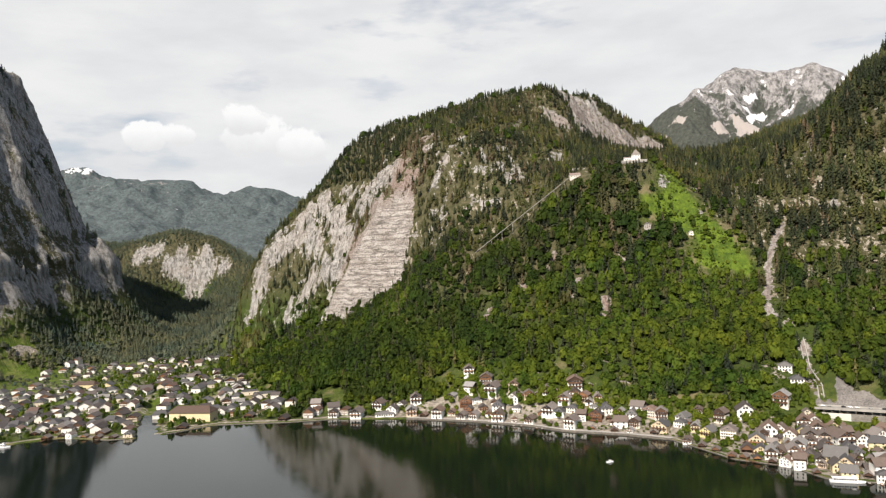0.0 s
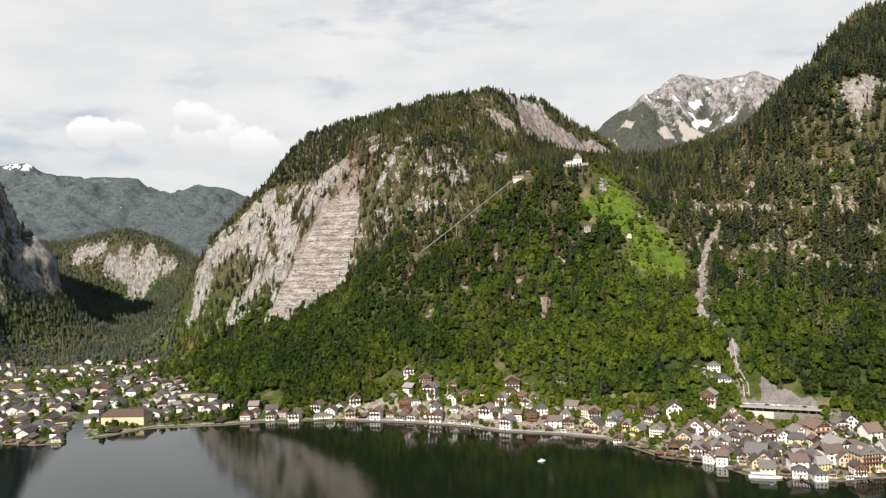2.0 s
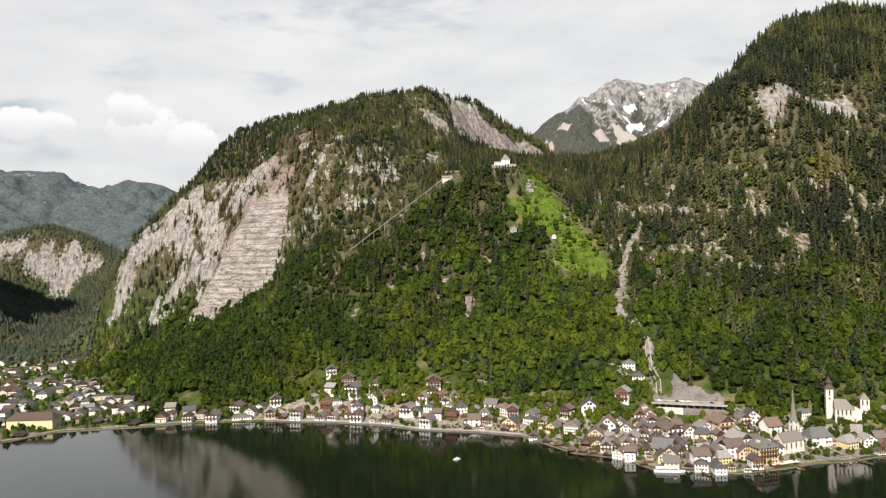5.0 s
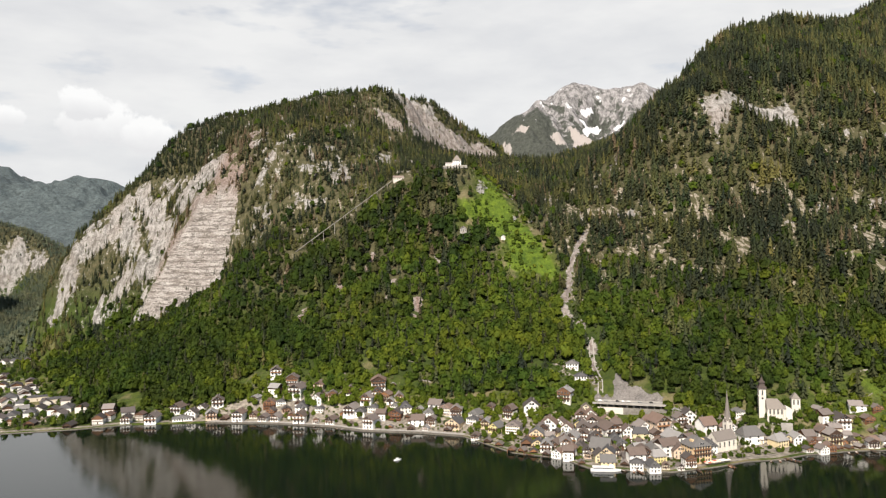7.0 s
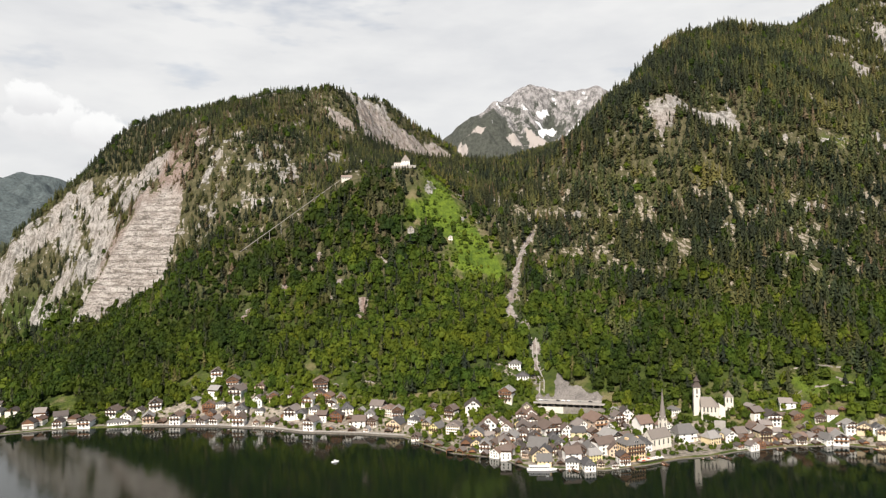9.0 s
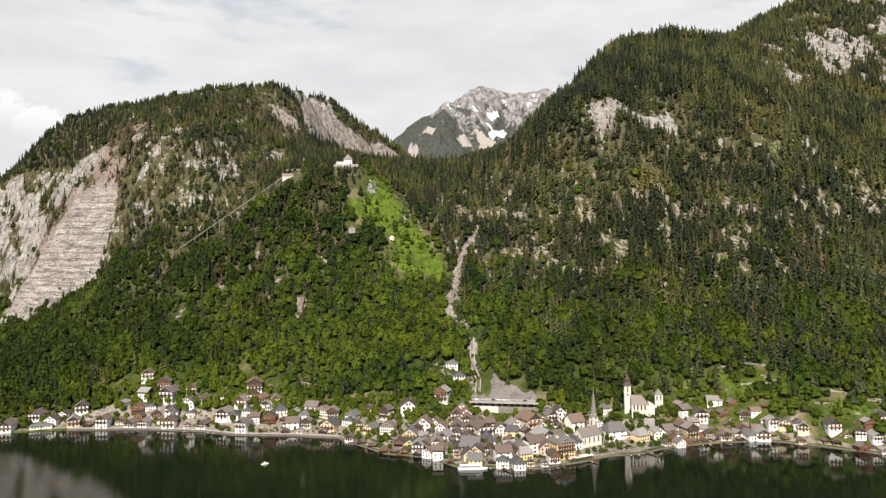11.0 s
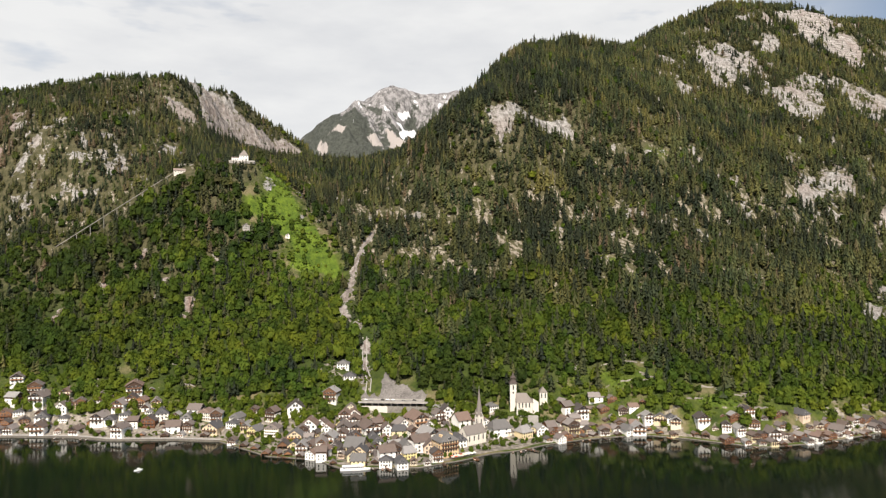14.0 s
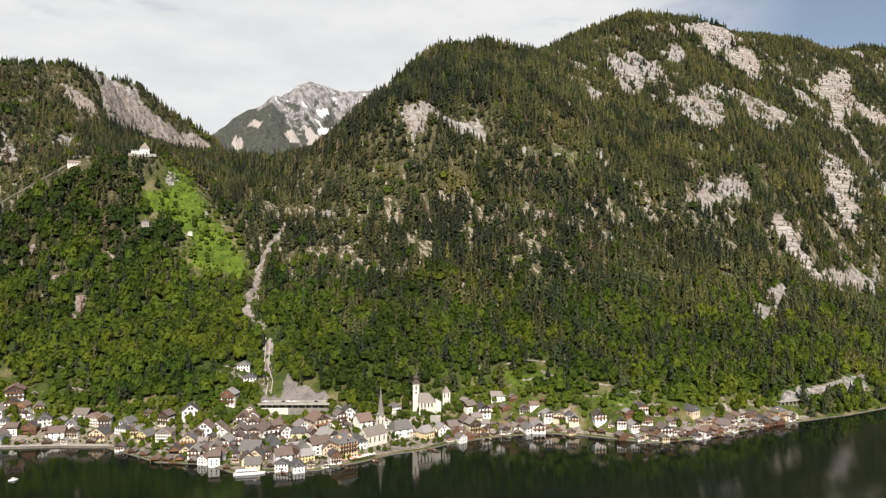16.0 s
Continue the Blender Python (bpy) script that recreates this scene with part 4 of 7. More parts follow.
def woods():
    rs = np.random.RandomState(5)
    pts = []
    for x0, x1, y0, y1, step in ((-1250, -500, 700, 2700, 10.5), (-500, 1250, 480, 2340, 9.2), (1250, 2000, 480, 2000, 9.8), (2000, 3500, 480, 2000, 11.5), (300, 1500, 2320, 2950, 15.0), (-1500, -300, 2700, 3050, 14.0), (-1500, -1250, 2150, 2700, 12.0)):
        gx, gy = np.meshgrid(np.arange(x0, x1, step), np.arange(y0, y1, step * 0.68), indexing="ij")
        jx, jy = gx + rs.uniform(-0.5, 0.5, gx.shape) * step, gy + rs.uniform(-0.6, 0.6, gx.shape) * step
        keep = (jy > shore_y(jx) + np.where(jx > 985, 2, 8)) & ((jy < np.interp(jx, CREST_X, CREST_Y)) | (jy > 2310)) & ((jx > -500) | (jx > -0.78 * (jy + 51)))
        pts.append(np.stack([jx[keep], jy[keep]]))
    x, y = np.concatenate(pts, 1)
    z = height(x, y)
    rock, grass, tan, pave = surface_kinds(x, y, z, y - shore_y(x))
    slope = np.hypot(height(x + 4, y) - z, height(x, y + 4) - z) / 4
    n = value_noise(x, y, 45, 41)
    town = np.maximum(inside(TOWN, x, y, 1), inside(VALLEY_TOWN, x, y, 1))
    meadow = inside(MEADOW, x, y, 6)
    clear = np.maximum.reduce([inside(c, x, y, 5) for c in CLEARINGS + [SLAB]] + [along(FUNICULAR, x, y, 13), along(GULLY, x, y + 7, 12.5), along(GULLY, x, y + 15, 8), along(GULLY, x, y - 1, 6)] + [along(p, x, y - 2, 6) for p in BARE_STRIPS] + [along(ROAD_CUT, x, y, 6)])
    lawn = np.maximum.reduce([inside(c, x, y, 5) for c in LAWNS[2:6]])
    chance = (1 - np.where(x > 1400, 0.72, np.where(x > 600, 0.62, np.where(x < -60, 0.80, 0.60))) * smoothstep(0.25, 0.6, rock)) * (1 - clear) * (1 - meadow * (0.9 - 0.8 * smoothstep(0.05, 0.35, value_noise(x, y, 26, 49, 2)))) * (1 - 0.7 * lawn)
    chance *= np.where(town > 0.5, np.where(((z > 12) | (y > shore_y(x) + 38)) & (x > -150), 0.95, np.where(x > 500, 0.5, 0.22)) * (y > shore_y(x) + 14), 1.0)
    for a, b in BUILT:
        chance[(x - a) ** 2 + (y - b) ** 2 < (34 if a > -100 else 75)] = 0
    chance *= (z > 0.4) * (1 - 0.7 * smoothstep(0.3, 0.6, rock) * np.maximum.reduce([inside(BACK_CLIFF, x, y, 6), inside(RIGHT_BAND, x, y, 6), *[inside(p, x, y, 6) for p in HEADLAND_ROCKS]])) * (1 - 0.6 * smoothstep(1.7, 3.2, slope)) * (1 - 0.6 * inside(FRESH_SCAR, x, y, 8))
    chance *= np.where(z > line_at(x), 0.84 + 0.15 * smoothstep(-0.3, 0.4, n), 0.97)
    upper = smoothstep(100, 160, z) * (x > -120) * (1 - 0.8 * inside(DOME_FRONT, x, y, 25))
    gl = glades(x, y)
    chance *= 1 - np.where(x > 500, 0.82 - 0.50 * smoothstep(270, 350, z), 0.30) * upper * smoothstep(0.08, 0.36, gl)
    keep = rs.rand(len(x)) < chance
    gl, upper = gl[keep], upper[keep]
    x, y, z, n, meadow, rock, town = x[keep], y[keep], z[keep], n[keep], meadow[keep], rock[keep], town[keep]
    far = (x > 1700) | (x < -500)
    # beech below, spruce above, mixed between
    line = line_at(x)
    leaf = rs.rand(len(x)) < np.where((x > 520) & (z < 420), 0.07, 0.05) + np.where(x > 520, 0.60, 0.72) * (1 - smoothstep(-55, 45, z - line + 60 * n))
    leaf &= (z < 125) | (x > 520) | (rs.rand(len(x)) < 0.72)
    leaf |= (meadow > 0.3) | ((town > 0.5) & (z < 60))
    size = rs.uniform(0.62, 1.2, len(x)) ** 1.1 * np.where(meadow > 0.3, rs.uniform(0.3, 0.9, len(x)), 1) * np.where(town > 0.5, np.where((z > 10) & (x > -150), 0.72, 0.5), 1) * np.where(rock > 0.35, 0.58, 1)
    size *= 1 + 0.24 * inside(DOME_FRONT, x, y, 25) * smoothstep(110, 160, z)
    dryness = smoothstep(0.55, 0.8, value_noise(x, y, 38, 43) + 0.25 * rs.randn(len(x))) * (rs.rand(len(x)) < np.where((x > -20) & (x < 340), 0.5, 0.22)) * smoothstep(60, 110, z) * rs.uniform(0.4, 1.0, len(x))
    tan = inside(TAN_SCAR, x, y, 14)
    dryness = np.maximum(dryness, tan * (rs.rand(len(x)) < 0.75))
    lush = np.exp(-((x - 300) / 150) ** 2) * smoothstep(30, 60, z) * (1 - smoothstep(150, 230, z))
    # leaf tint rises towards negative x, haze painted into the tone
    tint = np.where(leaf, 0.14 + 0.22 * (1 - smoothstep(-320, -80, x)) + 0.12 * smoothstep(60, 200, x) - 0.02 * smoothstep(480, 560, x) + 0.46 * lush + 0.34 * smoothstep(560, 640, x) * (1 - smoothstep(70, 130, z)) + 0.55 * (meadow > 0.3) + 0.28 * ((town > 0.5) & (x > -150)) + 0.24 * (x > -100) * (x < 470) * (1 - smoothstep(50, 100, z)) - 0.03 * smoothstep(120, 220, z), 0.38)
    # trees beyond x -450 are lightened again for haze
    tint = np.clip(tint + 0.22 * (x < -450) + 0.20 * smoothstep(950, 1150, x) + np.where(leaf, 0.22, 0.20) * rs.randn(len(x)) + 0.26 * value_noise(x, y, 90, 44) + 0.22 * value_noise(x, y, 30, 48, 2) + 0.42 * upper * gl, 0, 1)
    rnd = random.Random(3)
    s = ~leaf
    stand = 1 + 0.22 * value_noise(x, y, 60, 47)
    grow = np.interp(x, [-450, 450, 640, 1500], [0.80, 0.85, 1.12, 1.12]) * np.where(rock > 0.35, 0.85, 1)
    grow *= 1 - np.where(x < 200, 0.24, 0.08) * (1 - smoothstep(60, 180, np.interp(x, CREST_X, CREST_Y) - y)) * (y < 2310)
    spruces = [cone_tree(rnd, 24) for k in range(14)] + [cone_tree(rnd, 18, rnd.uniform(0.2, 0.36), True) for k in range(7)]
    s = ~leaf & (x < -500)
    plant("valley_forest", spruces[:12], x[s], y[s], z[s] - 0.8, (stand * size)[s] * rs.uniform(13, 21, s.sum()), size[s] * rs.uniform(4.0, 6.0, s.sum()), tint[s], 0.3 * dryness[s], M_VALLEY_HAZE, "mixed forest of the valley floor with grey green haze in its colour")
    s = ~leaf & (x >= -500)
    plant("spruce_forest", spruces, x[s], y[s], z[s] - 0.8, (stand * grow * size)[s] * rs.uniform(17, 29, s.sum()),
          (grow * size)[s] * rs.uniform(3.5, 5.6, s.sum()) * np.where(far[s], 1.3, np.where(x[s] > 520, 1.25, 1.12)), tint[s], dryness[s], M_SPRUCE, "dense dark spruce forest on the steep slopes")
    s = leaf & (x < -480)
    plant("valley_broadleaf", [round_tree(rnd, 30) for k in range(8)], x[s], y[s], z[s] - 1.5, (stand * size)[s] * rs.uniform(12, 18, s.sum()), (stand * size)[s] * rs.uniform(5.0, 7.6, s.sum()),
          tint[s], 0 * dryness[s], M_VALLEY_HAZE, "broadleaf trees of the valley village with grey green haze in their colour")
    s = leaf & (x >= -480)
    plant("beech_forest", [round_tree(rnd, 58) for k in range(16)], x[s], y[s], z[s] - 1.5, (stand * size)[s] * rs.uniform(13, 21, s.sum()), (stand * size)[s] * rs.uniform(5.4, 8.2, s.sum()),
          tint[s], dryness[s] * 0.5, M_LEAF, "bright green beech wood on the lower slopes")


def shrubs():
    """Low bright bushes over the meadow, the lawns and the gardens between the houses."""
    rs = np.random.RandomState(19)
    gx, gy = np.meshgrid(np.arange(-160, 1180, 3.6), np.arange(470, 1240, 3.2), indexing="ij")
    x, y = (gx + rs.uniform(-1.7, 1.7, gx.shape)).ravel(), (gy + rs.uniform(-1.5, 1.5, gx.shape)).ravel()
    field = np.maximum(0.75 * inside(MEADOW, x, y, 10), np.maximum.reduce([inside(c, x, y, 6) for c in LAWNS[:7] + [DRY_SLOPE]]))
    gully = along(GULLY, x, y, 11) * (1 - along(GULLY, x, y, 5))
    town = inside(TOWN, x, y, 1) * (y > shore_y(x) + 9) * (x > -150)
    chance = np.maximum.reduce([0.75 * field * smoothstep(-0.15, 0.3, value_noise(x, y, 17, 81, 2)), (0.5 + 0.2 * (x > 690)) * town * smoothstep(-0.1, 0.3, value_noise(x, y, 14, 82, 2)), 0.4 * gully])
    chance *= 1 - np.maximum(inside(SLAB, x, y, 1), inside([(398, 745), (390, 725), (480, 680), (488, 705)], x, y, 1))
    keep = rs.rand(len(x)) < chance
    x, y, field = x[keep], y[keep], field[keep]
    free = np.ones(len(x), bool)
    for a, b in BUILT:
        free &= (x - a) ** 2 + (y - b) ** 2 > 42
    x, y, field = x[free], y[free], field[free]
    size = rs.uniform(0.6, 1.3, len(x))
    rnd = random.Random(8)
    plant("shrubs", [round_tree(rnd, 16, 3) for k in range(10)], x, y, height(x, y) - 0.4, size * rs.uniform(1.6, 3.6, len(x)), size * rs.uniform(1.3, 2.4, len(x)),
          np.clip(0.60 + 0.18 * (x > 600) - 0.1 * inside(MEADOW, x, y, 10) + 0.28 * rs.randn(len(x)), 0, 1), 0.35 * (rs.rand(len(x)) < 0.15), M_LEAF, "low bright green bushes of meadow and gardens")


# ---- building materials ----
def coloured(name, stops, rough=0.85, relief=0.02, scale=1.2, spread=0.12, island=False):
    """A surface whose colour is drawn for each object from a few of its kind."""
    m, g = material(name, rough)
    pos = g.add("TexCoord").outputs["Object"]
    rnd = g.add("NewGeometry").outputs["Random Per Island"] if island else g.add("ObjectInfo").outputs["Random"]
    ramp = g.add("ValToRGB", {0: rnd})
    ramp.color_ramp.interpolation = "CONSTANT"
    e = ramp.color_ramp.elements
    while len(e) < len(stops):
        e.new(0.5)
    for s, (p, c) in zip(e, stops):
        s.position, s.color = p, (*c, 1)
    n = g.math("ADD", g.math("MULTIPLY", g.noise(pos, scale, 4), 0.5), g.math("MULTIPLY", g.noise(pos, scale * 0.2, 3), 0.5))
    hsv = g.add("HueSaturation", {"Value": g.math("ADD", 1 - spread * 2, g.math("MULTIPLY", n, spread * 4)), "Color": ramp.outputs[0]})
    link(g, hsv.outputs[0], "Base Color")
    bump(g, n, 0.4, relief)
    return m


WHITE, CREAM = (0.88, 0.86, 0.82), (0.72, 0.64, 0.50)
PLASTERS = [(0.0, WHITE), (0.70, (0.77, 0.73, 0.66)), (0.76, CREAM), (0.86, (0.72, 0.62, 0.40)), (0.94, (0.66, 0.52, 0.40))]
WOODS = [(0.0, (0.070, 0.043, 0.030)), (0.35, (0.11, 0.062, 0.038)), (0.65, (0.165, 0.088, 0.050)), (0.88, (0.27, 0.135, 0.065))]
ROOFS = [(0.0, (0.165, 0.140, 0.126)), (0.24, (0.235, 0.208, 0.192)), (0.42, (0.085, 0.073, 0.068)), (0.56, (0.140, 0.108, 0.092)), (0.78, (0.190, 0.134, 0.108)), (0.90, (0.28, 0.27, 0.26))]
ROOFS_FAR = [(0.0, (0.10, 0.086, 0.080)), (0.3, (0.145, 0.125, 0.115)), (0.5, (0.066, 0.056, 0.052)), (0.72, (0.12, 0.08, 0.066)), (0.92, (0.22, 0.21, 0.20))]
M_PLASTER = coloured("white_plaster", PLASTERS)
M_PLASTER_FAR = coloured("village_plaster", [(0.0, (0.76, 0.74, 0.70)), (0.6, (0.70, 0.66, 0.60)), (0.85, (0.62, 0.55, 0.44))], island=True)
M_WOOD_FAR = coloured("village_wood", WOODS, scale=3, island=True)
M_ROOF_FAR = coloured("village_roof", ROOFS_FAR, 0.7, 0.05, 2.0, 0.16, island=True)
M_YELLOW = coloured("yellow_plaster", [(0.0, (0.72, 0.62, 0.30)), (0.35, (0.70, 0.58, 0.36)), (0.7, (0.68, 0.55, 0.38))])
M_ORANGE = coloured("ochre_plaster", [(0.0, (0.70, 0.52, 0.28)), (0.5, (0.68, 0.50, 0.30))])
M_CHURCH = coloured("church_plaster", [(0.0, (0.66, 0.62, 0.55)), (0.5, (0.68, 0.64, 0.57))], spread=0.1)
M_WHITE = coloured("whitewash", [(0.0, (0.82, 0.80, 0.76)), (0.5, (0.84, 0.82, 0.78))], spread=0.06)
M_WOOD = coloured("dark_wood", WOODS, scale=3)
M_RED = coloured("red_wood", [(0.0, (0.17, 0.080, 0.042)), (0.6, (0.25, 0.125, 0.065))], scale=3)
M_ROOF = coloured("shingle_roof", ROOFS, 0.7, 0.05, 2.0, 0.16)
M_ROOF_GREY = coloured("slate_roof", [(0.0, (0.085, 0.083, 0.085)), (0.5, (0.14, 0.135, 0.13))], 0.75, 0.04, 2.0)
M_QUAY = plain("quay_wall", (0.10, 0.092, 0.078), (0.22, 0.20, 0.17), 0.5, 0.9, 0, 0.05, 0.1)
M_TOWER_ROOF = coloured("tower_shingle", [(0.0, (0.060, 0.047, 0.041)), (0.5, (0.070, 0.053, 0.046))], 0.7, 0.05, 2.0)
M_ROOF_BROWN = coloured("brown_roof", [(0.0, (0.10, 0.07, 0.055)), (0.5, (0.12, 0.082, 0.065))], 0.75, 0.05, 2.0)
M_CHURCH_ROOF = coloured("church_shingle", [(0.0, (0.20, 0.178, 0.16)), (0.5, (0.22, 0.195, 0.172))], 0.75, 0.04, 2.0)
M_GLASS = plain("window_glass", (0.025, 0.03, 0.035), (0.05, 0.055, 0.06), 0.5, 0.12)
M_FRAME = plain("white_frame", (0.65, 0.64, 0.6), (0.72, 0.7, 0.66), 2, 0.6)
M_STONE = plain("quay_stone", (0.15, 0.14, 0.125), (0.30, 0.28, 0.25), 0.6, 0.9, 0, 0.05, 0.1)
M_GARDEN_WALL = plain("garden_stone", (0.15, 0.135, 0.115), (0.36, 0.33, 0.29), 0.5, 0.9, 0, 0.08, 0.15)
M_CONCRETE = plain("concrete", (0.30, 0.285, 0.26), (0.42, 0.40, 0.37), 0.3, 0.9, 0, 0.05, 0.08)
M_SHOTCRETE = plain("sprayed_rock", (0.105, 0.096, 0.090), (0.27, 0.25, 0.232), 0.55, 0.95, 0, 1.2, 0.1)
M_STEEL = plain("painted_steel", (0.30, 0.31, 0.30), (0.40, 0.40, 0.38), 1.0, 0.5, 0.3)
M_BOAT = plain("white_boat", (0.75, 0.76, 0.77), (0.82, 0.82, 0.82), 0.8, 0.35)
M_BARK = plain("bark", (0.07, 0.05, 0.035), (0.12, 0.09, 0.06), 4, 0.9)
# iron black, also used on walls whose shade is painted
M_DARK = plain("dark_iron_and_shade", (0.02, 0.02, 0.02), (0.04, 0.04, 0.04), 2, 0.6)
M_AWNING = coloured("sunshade_cloth", [(0.0, (0.75, 0.72, 0.66)), (0.5, (0.66, 0.60, 0.50)), (0.93, (0.5, 0.12, 0.08))])


# ---- building kit ----
def part(name, bm, mat, parent, label=""):
    """Links a bmesh as one mesh object under a thing or a part."""
    me = bpy.data.meshes.new(name)
    bmesh.ops.recalc_face_normals(bm, faces=bm.faces)
    bm.to_mesh(me)
    bm.free()
    for m in (mat if isinstance(mat, (list, tuple)) else (mat,)):
        me.materials.append(m)
    ob = new(name, me)
    ob.parent = parent
    if label:
        tagged(ob, label)
    return ob


def box(bm, x0, x1, y0, y1, z0, z1, slot=0):
    v = [bm.verts.new((x, y, z)) for z in (z0, z1) for x, y in ((x0, y0), (x1, y0), (x1, y1), (x0, y1))]
    for f in ((3, 2, 1, 0), (4, 5, 6, 7), (0, 1, 5, 4), (1, 2, 6, 5), (2, 3, 7, 6), (3, 0, 4, 7)):
        bm.faces.new([v[i] for i in f]).material_index = slot
    return v


def prism(bm, outline, y0, y1, slot=0):
    """A solid from an outline in x and z, run along y."""
    a, b = [[bm.verts.new((x, y, z)) for x, z in outline] for y in (y0, y1)]
    n = len(outline)
    for f in [a[::-1], b] + [[a[i], a[(i + 1) % n], b[(i + 1) % n], b[i]] for i in range(n)]:
        bm.faces.new(f).material_index = slot


def tower_solid(bm, rings, sides, turn=0.0, slot=0):
    """Stacked rings of (radius, z) joined into one solid."""
    loops = []
    for r, z in rings:
        loops.append([bm.verts.new((r * math.cos(turn + 2 * math.pi * i / sides), r * math.sin(turn + 2 * math.pi * i / sides), z)) for i in range(sides)])
    for a, b in zip(loops, loops[1:]):
        for i in range(sides):
            bm.faces.new([a[i], a[(i + 1) % sides], b[(i + 1) % sides], b[i]]).material_index = slot
    bm.faces.new(loops[0][::-1])
    bm.faces.new(loops[-1])


def gable_roof(bm, w, d, eave, rise, over=0.9, thick=0.35, hip=0.0):
    """Two roof slabs over a body w wide and d deep, its ridge along y; hip cuts the ridge's ends back."""
    hw, hy, drop = w / 2 + over, d / 2 + over, rise * (over / (w / 2))
    for s in (-1, 1):
        p = [(s * hw, -hy, eave - drop), (s * hw, hy, eave - drop), (0, hy - hip, eave + rise), (0, -hy + hip, eave + rise)]
        lo = [bm.verts.new(q) for q in p]
        hi = [bm.verts.new((q[0], q[1], q[2] + thick)) for q in p]
        bm.faces.new(lo), bm.faces.new(hi)
        for i in range(4):
            bm.faces.new([lo[i], lo[(i + 1) % 4], hi[(i + 1) % 4], hi[i]])
    if hip:
        for s in (-1, 1):
            bm.faces.new([bm.verts.new(q) for q in ((-hw, s * hy, eave - drop + thick), (hw, s * hy, eave - drop + thick), (0, s * (hy - hip), eave + rise + thick))])


def window_mesh(w, h, slots):
    bm = bmesh.new()
    box(bm, -w / 2, w / 2, -0.10, 0.05, 0, h, 0)
    f = [q for q in bm.faces if q.calc_center_median().y < -0.09][0]
    bmesh.ops.inset_region(bm, faces=[f], thickness=0.09, depth=-0.05)
    f.material_index = 1
    box(bm, -0.03, 0.03, -0.11, -0.03, 0.1, h - 0.1, 0)
    bmesh.ops.recalc_face_normals(bm, faces=bm.faces)
    me = bpy.data.meshes.new("window")
    bm.to_mesh(me)
    bm.free()
    for m in slots:
        me.materials.append(m)
    return me


WINDOW = window_mesh(1.4, 1.65, (M_FRAME, M_GLASS))
WINDOW_TALL = window_mesh(1.3, 5.2, (M_STONE, M_GLASS))


def put_window(parent, x, y, z, side, mesh=WINDOW):
    """A window on the front (0), right (1), back (2) or left (3) wall."""
    ob = new("window", mesh)
    ob.parent = parent
    ob.matrix_local = pose(x, y, z, 0, 0, 90 * side)
    return ob


def put_windows(parent, w, d, rows, front, sides):
    """Rows of windows at heights, front and sides each with so many."""
    for z in rows:
        for i in range(front):
            put_window(parent, w * ((i + 0.5) / front - 0.5) * 0.88, -d / 2, z, 0)
        for i in range(sides):
            y = d * ((i + 0.5) / sides - 0.5) * 0.88
            put_window(parent, -w / 2, y, z, 3)


def balcony_part(parent, w, y, z, mat):
    bm = bmesh.new()
    box(bm, -w / 2, w / 2, y - 1.2, y, z - 0.18, z)
    slab = part("balcony", bm, mat, parent)
    bm = bmesh.new()
    box(bm, -w / 2, w / 2, y - 1.25, y - 1.15, z + 0.12, z + 1.0)
    for s in (-1, 1):
        box(bm, s * w / 2 - 0.05, s * w / 2 + 0.05, y - 1.15, y, z + 0.12, z + 1.0)
        box(bm, s * w / 2 - 0.06, s * w / 2 + 0.06, y - 1.26, y - 1.14, z, z + 0.14)
    part("railing", bm, mat, slab, "boarded balcony rail")
    return slab


def door_part(parent, x, y):
    bm = bmesh.new()
    box(bm, x - 0.6, x + 0.6, y - 0.08, y + 0.05, 0.1, 2.2)
    box(bm, x - 0.72, x + 0.72, y - 0.06, y + 0.05, 2.2, 2.34)
    return part("door", bm, M_WOOD, parent, "brown wooden door")


def chimney_part(parent, x, y, z):
    bm = bmesh.new()
    box(bm, x - 0.32, x + 0.32, y - 0.32, y + 0.32, z - 2.2, z)
    box(bm, x - 0.42, x + 0.42, y - 0.42, y + 0.42, z, z + 0.14)
    return part("chimney", bm, M_STONE, parent)


